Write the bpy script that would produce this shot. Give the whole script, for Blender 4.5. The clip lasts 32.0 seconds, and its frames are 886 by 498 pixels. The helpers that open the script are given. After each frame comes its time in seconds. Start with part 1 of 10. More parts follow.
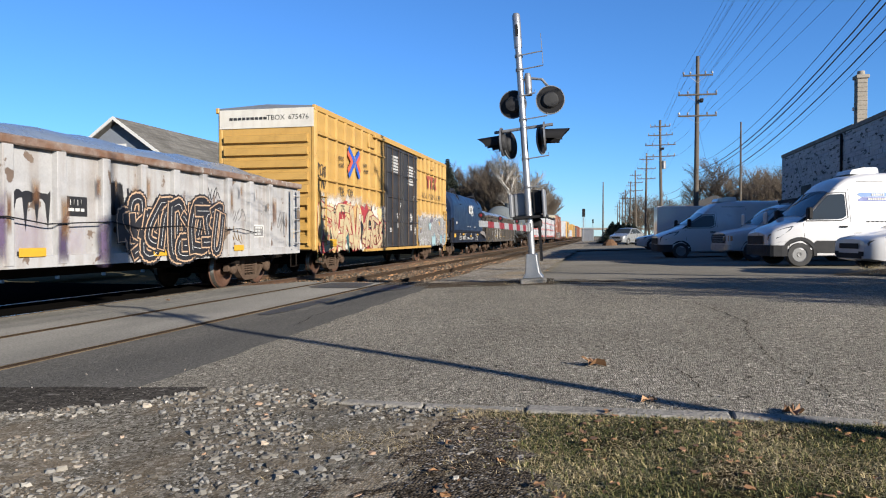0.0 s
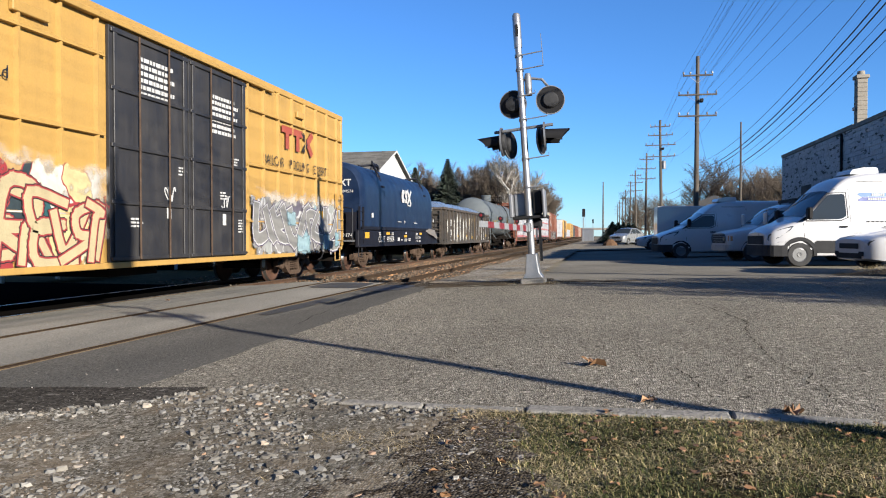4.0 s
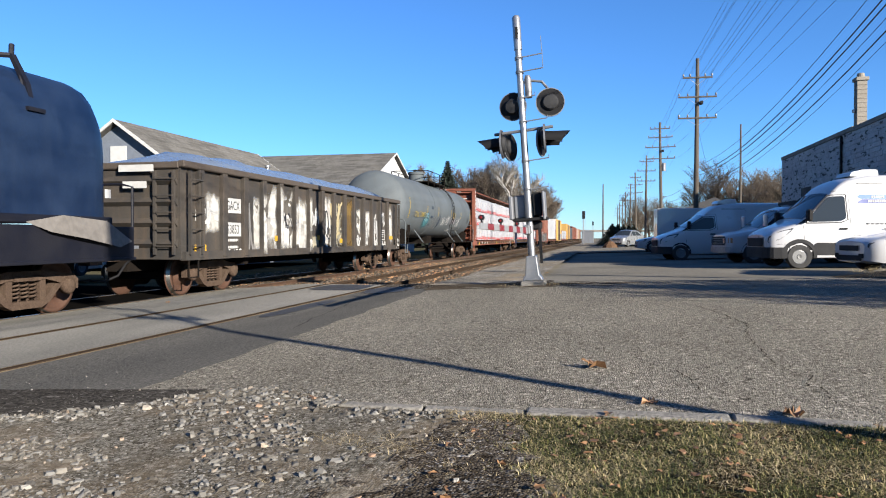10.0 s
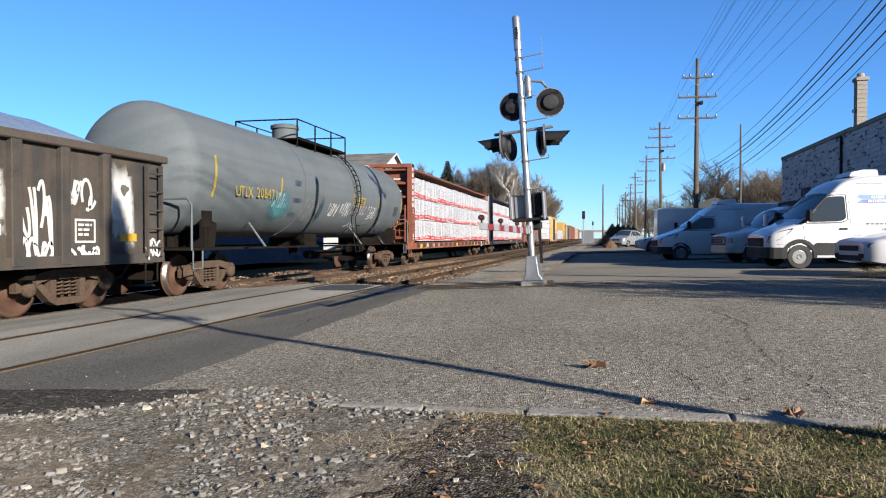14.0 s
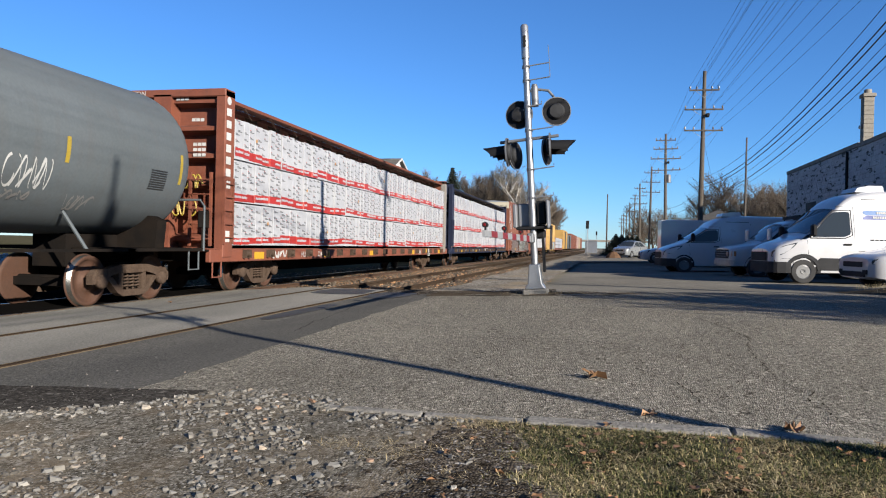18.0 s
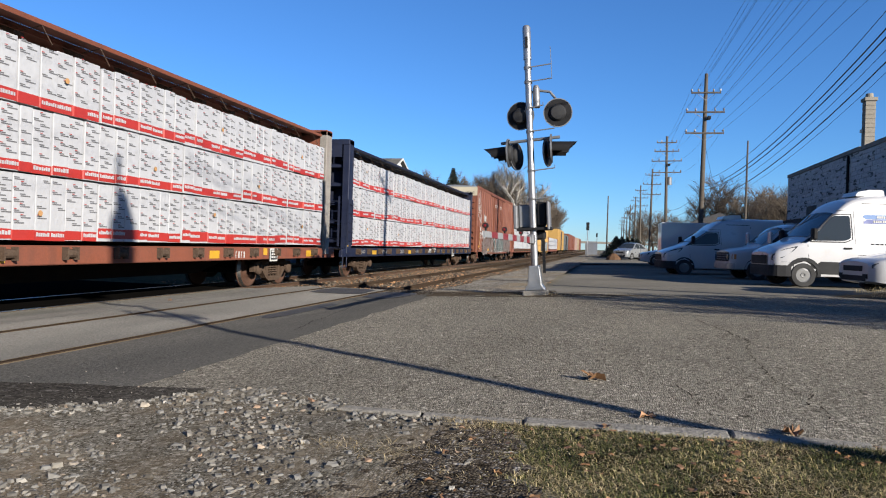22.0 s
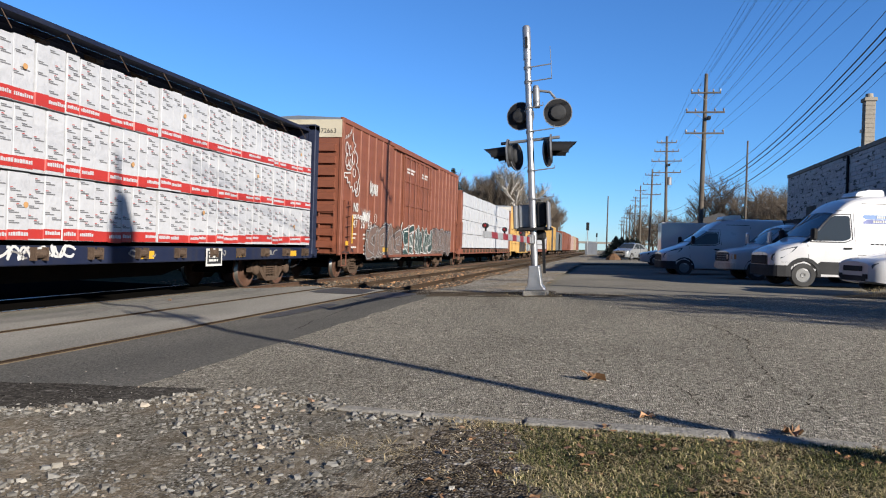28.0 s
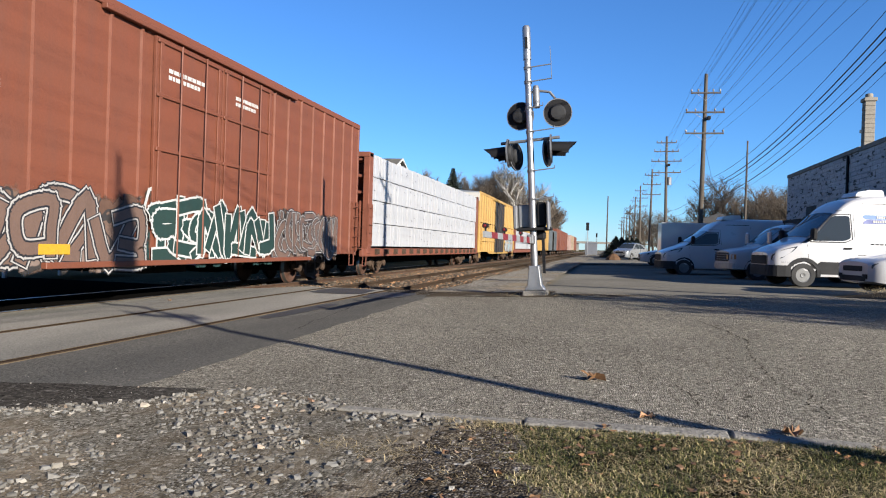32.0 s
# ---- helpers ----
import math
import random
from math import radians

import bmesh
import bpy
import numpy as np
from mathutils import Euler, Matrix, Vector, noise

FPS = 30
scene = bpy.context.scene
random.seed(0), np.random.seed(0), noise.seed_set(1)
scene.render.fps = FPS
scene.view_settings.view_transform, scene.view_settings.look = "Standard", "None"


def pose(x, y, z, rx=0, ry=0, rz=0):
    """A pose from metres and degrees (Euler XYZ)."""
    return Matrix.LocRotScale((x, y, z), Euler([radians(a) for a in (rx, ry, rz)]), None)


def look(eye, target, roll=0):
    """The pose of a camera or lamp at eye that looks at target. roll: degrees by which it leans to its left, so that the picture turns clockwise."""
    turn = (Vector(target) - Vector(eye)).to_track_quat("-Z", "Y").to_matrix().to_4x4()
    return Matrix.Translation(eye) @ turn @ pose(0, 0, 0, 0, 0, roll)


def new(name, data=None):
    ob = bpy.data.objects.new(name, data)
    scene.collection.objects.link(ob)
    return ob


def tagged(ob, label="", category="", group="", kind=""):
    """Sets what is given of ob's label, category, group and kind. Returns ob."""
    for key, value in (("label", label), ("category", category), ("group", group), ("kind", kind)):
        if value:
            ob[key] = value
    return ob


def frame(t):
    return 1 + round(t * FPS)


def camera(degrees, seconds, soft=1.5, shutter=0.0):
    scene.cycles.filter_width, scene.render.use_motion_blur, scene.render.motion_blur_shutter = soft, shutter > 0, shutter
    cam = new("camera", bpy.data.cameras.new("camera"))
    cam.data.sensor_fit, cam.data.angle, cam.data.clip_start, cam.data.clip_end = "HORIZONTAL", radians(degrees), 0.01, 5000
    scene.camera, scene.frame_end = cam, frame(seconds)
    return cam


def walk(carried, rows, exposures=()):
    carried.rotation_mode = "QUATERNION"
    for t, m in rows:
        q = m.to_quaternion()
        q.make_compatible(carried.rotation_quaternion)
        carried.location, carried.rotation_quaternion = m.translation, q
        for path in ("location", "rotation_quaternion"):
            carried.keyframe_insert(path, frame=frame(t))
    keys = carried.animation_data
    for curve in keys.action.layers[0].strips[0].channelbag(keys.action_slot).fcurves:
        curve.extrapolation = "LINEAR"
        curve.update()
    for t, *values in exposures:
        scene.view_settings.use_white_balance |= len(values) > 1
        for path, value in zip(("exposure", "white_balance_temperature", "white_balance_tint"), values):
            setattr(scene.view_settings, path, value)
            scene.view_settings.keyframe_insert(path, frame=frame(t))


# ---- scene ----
import collections

EYE = (0.0, 0.0, 1.26)
cam = camera(63.58, 32.0, soft=1.1)


def turned(yaw, tilt, lean):
    """The tripod's pose: degrees left of the track's line, up from the level, and leant to the left."""
    return Matrix.Translation(EYE) @ pose(0, 0, 0, 0, 0, yaw) @ pose(0, 0, 0, 90 + tilt) @ pose(0, 0, 0, 0, 0, lean)


walk(cam, [(0.0, turned(12.365, -1.05, 0.0)), (7.0, turned(12.37, -1.035, 0.0)), (7.5, turned(12.365, -0.99, 0.0)),
           (8.0, turned(12.37, -0.935, 0.0)), (8.5, turned(12.38, -0.92, 0.0)), (9.0, turned(12.37, -0.885, 0.0)),
           (14.5, turned(12.36, -0.87, 0.0)), (15.5, turned(12.37, -0.82, 0.35)), (16.5, turned(12.42, -0.693, 1.07)),
           (17.0, turned(12.48, -0.568, 1.794)), (17.3, turned(12.52, -0.53, 2.0)), (17.4, turned(12.93, -0.36, 4.75)),
           (17.5, turned(12.91, -0.357, 4.59)), (17.6, turned(12.78, -0.36, 3.3)), (17.7, turned(12.63, -0.40, 1.6)),
           (18.0, turned(12.62, -0.369, 1.343)), (18.5, turned(12.605, -0.33, 1.743)), (19.0, turned(12.635, -0.343, 1.852)),
           (32.0, turned(12.62, -0.33, 1.855))],
     exposures=[(0.0, 1.47), (3.5, 1.56), (7.5, 1.67), (14.0, 1.65), (17.0, 1.48), (19.0, 1.31), (26.0, 1.36), (29.5, 1.46), (32.0, 1.52)])

# ---- light: a low clear-sky sun from behind on the right ----
SUN_EL, SUN_X, SUN_Y = 19.0, 0.79, -0.613
SUN_DIR = Vector((SUN_X * math.cos(radians(SUN_EL)), SUN_Y * math.cos(radians(SUN_EL)), math.sin(radians(SUN_EL))))
world = bpy.data.worlds.new("world")
scene.world = world
world.use_nodes = True
wt = world.node_tree
sky = wt.nodes.new("ShaderNodeTexSky")
sky.sky_type, sky.sun_disc = "NISHITA", False
sky.sun_elevation, sky.sun_rotation = radians(SUN_EL), math.atan2(SUN_X, SUN_Y)
sky.air_density, sky.dust_density, sky.ozone_density, sky.altitude = 1.0, 0.0, 8.5, 200
wt.nodes["Background"].inputs["Strength"].default_value = 0.060
# a crisp winter sky, a little deeper blue than the model's
clear = wt.nodes.new("ShaderNodeMix")
clear.data_type, clear.blend_type = "RGBA", "MULTIPLY"
clear.inputs["Factor"].default_value = 1.0
clear.inputs["B"].default_value = (0.91, 1.01, 1.09, 1)
wt.links.new(sky.outputs["Color"], clear.inputs["A"])
wt.links.new(clear.outputs["Result"], wt.nodes["Background"].inputs["Color"])
sun_data = bpy.data.lights.new("sun", "SUN")
sun_data.energy, sun_data.angle, sun_data.color = 5.0, radians(0.53), (1.0, 0.922, 0.81)
sun_ob = new("sun", sun_data)
sun_ob.matrix_world = look(SUN_DIR * 100, (0, 0, 0))

# ---- mesh tools ----
class M:
    """Gathers vertices and faces for one mesh."""

    def __init__(self):
        self.v, self.f = [], []

    def add(self, verts, faces):
        n = len(self.v)
        self.v.extend(verts)
        self.f.extend(tuple(i + n for i in f) for f in faces)
        return self

    def box(self, x0, x1, y0, y1, z0, z1):
        return self.add([(x0, y0, z0), (x1, y0, z0), (x1, y1, z0), (x0, y1, z0), (x0, y0, z1), (x1, y0, z1), (x1, y1, z1), (x0, y1, z1)],
                        [(3, 2, 1, 0), (4, 5, 6, 7), (0, 1, 5, 4), (1, 2, 6, 5), (2, 3, 7, 6), (3, 0, 4, 7)])

    def chamfer(self, x0, x1, y0, y1, z0, z1, b=0.01):
        """A box with cut edges."""
        vs, fs = [], []
        bm = bmesh.new()
        bmesh.ops.create_cube(bm, size=1)
        for v in bm.verts:
            v.co = Vector(((x0 + x1) / 2 + v.co.x * (x1 - x0), (y0 + y1) / 2 + v.co.y * (y1 - y0), (z0 + z1) / 2 + v.co.z * (z1 - z0)))
        bmesh.ops.bevel(bm, geom=bm.edges[:], offset=b, segments=1, affect="EDGES")
        bm.verts.index_update()
        vs = [tuple(v.co) for v in bm.verts]
        fs = [tuple(v.index for v in f.verts) for f in bm.faces]
        bm.free()
        return self.add(vs, fs)

    def prism(self, pts, a0, a1, axis="x"):
        """Extrudes an outline, given in the two other axes, along one axis. Counter-clockwise or not does not matter."""
        n = len(pts)
        put = {"x": lambda a, p: (a, p[0], p[1]), "y": lambda a, p: (p[0], a, p[1]), "z": lambda a, p: (p[0], p[1], a)}[axis]
        area = sum(pts[i][0] * pts[(i + 1) % n][1] - pts[(i + 1) % n][0] * pts[i][1] for i in range(n))
        if (area < 0) != (axis == "y"):
            pts = pts[::-1]
        vs = [put(a0, p) for p in pts] + [put(a1, p) for p in pts]
        fs = [tuple(range(n - 1, -1, -1)), tuple(range(n, 2 * n))] + [(i, (i + 1) % n, n + (i + 1) % n, n + i) for i in range(n)]
        return self.add(vs, fs)

    def lathe(self, profile, c=(0, 0, 0), n=24, axis="x", caps=True):
        """Turns a profile of (along, radius) about an axis through c."""
        vs, fs = [], []
        for a, r in profile:
            for k in range(n):
                u, w = r * math.cos(2 * math.pi * k / n), r * math.sin(2 * math.pi * k / n)
                p = {"x": (a, u, w), "y": (w, a, u), "z": (u, w, a)}[axis]
                vs.append((p[0] + c[0], p[1] + c[1], p[2] + c[2]))
        for i in range(len(profile) - 1):
            for k in range(n):
                fs.append((i * n + k, i * n + (k + 1) % n, (i + 1) * n + (k + 1) % n, (i + 1) * n + k))
        if caps:
            fs.append(tuple(range(n - 1, -1, -1)))
            fs.append(tuple(range((len(profile) - 1) * n, len(profile) * n)))
        return self.add(vs, fs)

    def tube(self, path, r, n=8, r2=None):
        """A pipe along a path of points."""
        pts = [Vector(p) for p in path]
        vs, fs = [], []
        for i, p in enumerate(pts):
            d = (pts[min(i + 1, len(pts) - 1)] - pts[max(i - 1, 0)]).normalized()
            side = d.cross(Vector((0.31, 0.17, 0.93)) if abs(d.z) < 0.9 else Vector((1, 0.1, 0))).normalized()
            up = side.cross(d)
            rr = r if r2 is None else r + (r2 - r) * i / (len(pts) - 1)
            vs += [tuple(p + side * rr * math.cos(2 * math.pi * k / n) + up * rr * math.sin(2 * math.pi * k / n)) for k in range(n)]
        for i in range(len(pts) - 1):
            fs += [(i * n + k, i * n + (k + 1) % n, (i + 1) * n + (k + 1) % n, (i + 1) * n + k) for k in range(n)]
        fs += [tuple(range(n - 1, -1, -1)), tuple(range((len(pts) - 1) * n, len(pts) * n))]
        return self.add(vs, fs)

    def data(self, name, material, smooth=False):
        me = bpy.data.meshes.new(name)
        me.from_pydata(self.v, [], self.f)
        if material:
            me.materials.append(material)
        if smooth:
            me.polygons.foreach_set("use_smooth", [True] * len(me.polygons))
        me.update()
        return me


def part(name, m, material, parent, label="", bevel=0.0, smooth=False, at=None):
    """Links a gathered mesh as one object under a thing or under a part."""
    ob = new(name, m if isinstance(m, bpy.types.Mesh) else m.data(name, material, smooth))
    ob.parent = parent
    if at is not None:
        ob.matrix_basis = at
    if bevel:
        mod = ob.modifiers.new("bevel", "BEVEL")
        mod.width, mod.segments, mod.limit_method, mod.angle_limit = bevel, 2, "ANGLE", radians(40)
    if smooth:
        ob.data.set_sharp_from_angle(angle=radians(40))
    return tagged(ob, label)


def thing(name, label, category, at=None, group="", kind=""):
    ob = new(name)
    ob.empty_display_size = 0.2
    if at is not None:
        ob.matrix_basis = at
    return tagged(ob, label, category, group, kind)


def solid(name, m, material, label, category, group="", kind="", at=None, smooth=False, bevel=0.0):
    """A thing that is one mesh."""
    ob = part(name, m, material, None, "", bevel, smooth, at)
    return tagged(ob, label, category, group, kind)


FONT_CACHE = {}


def lettering(name, text, size, material, parent, m, label="", squeeze=1.0, bold=0.0):
    """Painted writing: flat letters in the built-in font, facing local -Y of the pose m before it is turned."""
    key = (text, size, squeeze, bold, material.name)
    if key not in FONT_CACHE:
        cu = bpy.data.curves.new(name, "FONT")
        cu.body, cu.size, cu.extrude, cu.offset, cu.resolution_u = text, size, 0.001, bold, 2
        cu.align_x = "CENTER"
        tmp = bpy.data.objects.new(name, cu)
        scene.collection.objects.link(tmp)
        dg = bpy.context.evaluated_depsgraph_get()
        me = bpy.data.meshes.new_from_object(tmp.evaluated_get(dg))
        bpy.data.objects.remove(tmp)
        me.transform(Matrix.Diagonal((squeeze, 1, 1, 1)))
        me.materials.clear()
        me.materials.append(material)
        FONT_CACHE[key] = me
    return part(name, FONT_CACHE[key], material, parent, label, at=m)


def side_text(y, z, x, roll=0):
    """A pose for writing on a side that faces +X: it reads towards +Y."""
    return Matrix.Translation((x, y, z)) @ pose(0, 0, 0, 90, 0, 90) @ pose(0, 0, 0, 0, 0, roll)


def end_text(x, z, y):
    """A pose for writing on an end that faces -Y."""
    return Matrix.Translation((x, y, z)) @ pose(0, 0, 0, 90, 0, 0)


# ---- materials ----
DUSTY = 0.535       # weathered paint and soil are this much darker than fresh


def mat(name, col, rough=0.75, metal=0.0, col2=None, scale=2.0, amount=0.5, grain=40.0, grain_amount=0.25, bump=0.1, streak=None, streak_amount=0.5,
        spec=0.5, random=0.0, island=0.0, coat=0.0, patch=None, patch_scale=1.2, patch_cut=0.6, patch_width=0.06, stretch=(1, 1, 1), crisp=0.2):
    """A painted or natural surface: broad blotches, fine grain, relief, and, where wanted, vertical streaks and sharp-edged patches."""
    col, col2, streak, patch = (tuple(c * DUSTY for c in v) if v else v for v in (col, col2, streak, patch))
    ma = bpy.data.materials.new(name)
    ma.use_nodes = True
    nt = ma.node_tree
    N, L = nt.nodes, nt.links
    b = N["Principled BSDF"]
    b.inputs["Roughness"].default_value, b.inputs["Metallic"].default_value = rough, metal
    b.inputs["Specular IOR Level"].default_value = spec if rough < 0.88 else 0.0
    b.inputs["Coat Weight"].default_value = coat
    co = N.new("ShaderNodeTexCoord")
    mp = N.new("ShaderNodeMapping")
    mp.inputs["Scale"].default_value = stretch
    L.new(co.outputs["Object"], mp.inputs["Vector"])

    def noise_node(sc, detail=4.0, vec=None):
        n = N.new("ShaderNodeTexNoise")
        n.inputs["Scale"].default_value, n.inputs["Detail"].default_value = sc, detail
        L.new((vec or mp).outputs["Vector"], n.inputs["Vector"])
        return n

    def ramp(src, lo, hi):
        r = N.new("ShaderNodeMapRange")
        r.inputs["From Min"].default_value, r.inputs["From Max"].default_value = lo, hi
        L.new(src, r.inputs["Value"])
        return r.outputs["Result"]

    def mix(fac, a, bb, blend="MIX"):
        x = N.new("ShaderNodeMix")
        x.data_type, x.blend_type = "RGBA", blend
        for sock, val in ((x.inputs[0], fac), (x.inputs[6], a), (x.inputs[7], bb)):
            if isinstance(val, (int, float)):
                sock.default_value = val
            elif isinstance(val, tuple):
                sock.default_value = (*val[:3], 1)
            else:
                L.new(val, sock)
        return x.outputs[2]

    def times(src, k):
        x = N.new("ShaderNodeMath")
        x.operation = "MULTIPLY"
        L.new(src, x.inputs[0])
        x.inputs[1].default_value = k
        return x.outputs[0]

    c2 = col2 or tuple(c * 0.7 for c in col)
    big = noise_node(scale)
    color = mix(times(ramp(big.outputs["Fac"], 0.35, 0.7), amount), col, c2)
    if patch:
        pn = noise_node(patch_scale, 6.0)
        color = mix(ramp(pn.outputs["Fac"], patch_cut, patch_cut + patch_width), color, patch)
    if streak:
        m2 = N.new("ShaderNodeMapping")
        m2.inputs["Scale"].default_value = (5, 5, 0.45)
        L.new(co.outputs["Object"], m2.inputs["Vector"])
        sn = noise_node(1.0, 5.0, m2)
        color = mix(times(ramp(sn.outputs["Fac"], 0.48, 0.72), streak_amount), color, streak)
    fine = noise_node(grain, 3.0)
    g = ramp(fine.outputs["Fac"], 0.5 - crisp, 0.5 + crisp)
    dark = mix(g, tuple([1 - grain_amount] * 3), (1.0, 1.0, 1.0))
    color = mix(1.0, color, dark, "MULTIPLY")
    if random:
        oi = N.new("ShaderNodeObjectInfo")
        color = mix(1.0, color, mix(oi.outputs["Random"], tuple([1 - random] * 3), tuple([1 + random * 0.6] * 3)), "MULTIPLY")
    if island:
        ge = N.new("ShaderNodeNewGeometry")
        color = mix(1.0, color, mix(ge.outputs["Random Per Island"], tuple([1 - island] * 3), tuple([1 + island * 0.6] * 3)), "MULTIPLY")
    L.new(color, b.inputs["Base Color"])
    if bump:
        bp = N.new("ShaderNodeBump")
        bp.inputs["Strength"].default_value, bp.inputs["Distance"].default_value = bump, 0.02
        L.new(fine.outputs["Fac"], bp.inputs["Height"])
        L.new(bp.outputs["Normal"], b.inputs["Normal"])
    rr = ramp(big.outputs["Fac"], 0.3, 0.7)
    rm = N.new("ShaderNodeMapRange")
    rm.inputs["To Min"].default_value, rm.inputs["To Max"].default_value = max(rough - 0.08, 0.02), min(rough + 0.08, 1)
    L.new(rr, rm.inputs["Value"])
    L.new(rm.outputs["Result"], b.inputs["Roughness"])
    return ma


def glass_mat(name, tint=(0.02, 0.025, 0.03), rough=0.03):
    """Dark glazing seen from outside."""
    ma = bpy.data.materials.new(name)
    ma.use_nodes = True
    b = ma.node_tree.nodes["Principled BSDF"]
    b.inputs["Base Color"].default_value = (*tint, 1)
    b.inputs["Roughness"].default_value = rough
    b.inputs["Specular IOR Level"].default_value = 0.22
    return ma


def stony_mat(name, tones, cell=70.0, gap=0.45, bump=0.6, big=(0.85, 1.12), big_scale=0.6, stretch=(1, 1, 1), dirt=None, dirt_scale=1.5, dirt_cut=0.5, dirt_width=0.2, dist=0.012, wash=0.85):
    """Packed small stones: each cell takes one of the tones, with darker gaps between; broad dirt lies over it."""
    ma = bpy.data.materials.new(name)
    ma.use_nodes = True
    nt = ma.node_tree
    N, L = nt.nodes, nt.links
    b = N["Principled BSDF"]
    b.inputs["Roughness"].default_value, b.inputs["Specular IOR Level"].default_value = 0.95, 0.0
    co = N.new("ShaderNodeTexCoord")
    mp = N.new("ShaderNodeMapping")
    mp.inputs["Scale"].default_value = stretch
    L.new(co.outputs["Object"], mp.inputs["Vector"])

    def voro(sc):
        v = N.new("ShaderNodeTexVoronoi")
        v.inputs["Scale"].default_value = sc
        L.new(mp.outputs["Vector"], v.inputs["Vector"])
        return v

    def noisy(sc, lo, hi, a, c):
        n = N.new("ShaderNodeTexNoise")
        n.inputs["Scale"].default_value, n.inputs["Detail"].default_value = sc, 5.0
        L.new(mp.outputs["Vector"], n.inputs["Vector"])
        r = N.new("ShaderNodeMapRange")
        for k, val in (("From Min", lo), ("From Max", hi), ("To Min", a), ("To Max", c)):
            r.inputs[k].default_value = val
        L.new(n.outputs["Fac"], r.inputs["Value"])
        return r.outputs["Result"]

    def mix(fac, a, c, blend="MIX"):
        x = N.new("ShaderNodeMix")
        x.data_type, x.blend_type = "RGBA", blend
        for sock, val in ((x.inputs[0], fac), (x.inputs[6], a), (x.inputs[7], c)):
            if isinstance(val, (int, float)):
                sock.default_value = val
            elif isinstance(val, tuple):
                sock.default_value = (*val[:3], 1)
            else:
                L.new(val, sock)
        return x.outputs[2]

    def stones(sc):
        v = voro(sc)
        sp = N.new("ShaderNodeSeparateColor")
        L.new(v.outputs["Color"], sp.inputs[0])
        cr = N.new("ShaderNodeValToRGB")
        cr.color_ramp.interpolation = "LINEAR"
        els = cr.color_ramp.elements
        for k, (p, c) in enumerate(tones):
            e = els[k] if k < 2 else els.new(p)
            e.position, e.color = p, (*(v * 0.70 for v in c), 1)
        L.new(sp.outputs[0], cr.inputs[0])
        g = N.new("ShaderNodeMapRange")
        for k, val in (("From Min", 0.35), ("From Max", 0.75), ("To Min", 1.0), ("To Max", 1.0 - gap)):
            g.inputs[k].default_value = val
        L.new(v.outputs["Distance"], g.inputs["Value"])
        cmb = N.new("ShaderNodeCombineColor")
        for k in range(3):
            L.new(g.outputs["Result"], cmb.inputs[k])
        return mix(1.0, cr.outputs["Color"], cmb.outputs[0], "MULTIPLY"), v.outputs["Distance"]

    c1, d1 = stones(cell)
    c2, d2 = stones(cell * 0.45)
    color = mix(noisy(cell * 0.12, 0.45, 0.62, 0.0, 1.0), c1, c2)
    if dirt:
        color = mix(noisy(dirt_scale, dirt_cut, dirt_cut + dirt_width, 0.0, wash), color, dirt)
    gain = noisy(big_scale, 0.3, 0.7, big[0], big[1])
    cmb = N.new("ShaderNodeCombineColor")
    for k in range(3):
        L.new(gain, cmb.inputs[k])
    color = mix(1.0, color, cmb.outputs[0], "MULTIPLY")
    L.new(color, b.inputs["Base Color"])
    bp = N.new("ShaderNodeBump")
    bp.invert = True
    bp.inputs["Strength"].default_value, bp.inputs["Distance"].default_value = bump, dist
    L.new(d1, bp.inputs["Height"])
    L.new(bp.outputs["Normal"], b.inputs["Normal"])
    return ma


def island_mat(name, tones, rough=0.9, spec=0.2, patchy=0.0, patch_scale=2.0):
    """Many small pieces of one kind, each in its own tone; broad patches may shift the choice."""
    ma = bpy.data.materials.new(name)
    ma.use_nodes = True
    N, L = ma.node_tree.nodes, ma.node_tree.links
    b = N["Principled BSDF"]
    b.inputs["Roughness"].default_value, b.inputs["Specular IOR Level"].default_value = rough, spec
    ge = N.new("ShaderNodeNewGeometry")
    cr = N.new("ShaderNodeValToRGB")
    els = cr.color_ramp.elements
    for k, (p, c) in enumerate(tones):
        e = els[k] if k < 2 else els.new(p)
        e.position, e.color = p, (*(v * 0.70 for v in c), 1)
    src = ge.outputs["Random Per Island"]
    if patchy:
        co = N.new("ShaderNodeTexCoord")
        n = N.new("ShaderNodeTexNoise")
        n.inputs["Scale"].default_value, n.inputs["Detail"].default_value = patch_scale, 3.0
        L.new(co.outputs["Object"], n.inputs["Vector"])
        mr = N.new("ShaderNodeMapRange")
        for k, val in (("From Min", 0.3), ("From Max", 0.7), ("To Min", -patchy), ("To Max", patchy)):
            mr.inputs[k].default_value = val
        L.new(n.outputs["Fac"], mr.inputs["Value"])
        ad = N.new("ShaderNodeMath")
        ad.use_clamp = True
        L.new(src, ad.inputs[0])
        L.new(mr.outputs["Result"], ad.inputs[1])
        src = ad.outputs[0]
    L.new(src, cr.inputs[0])
    L.new(cr.outputs["Color"], b.inputs["Base Color"])
    return ma


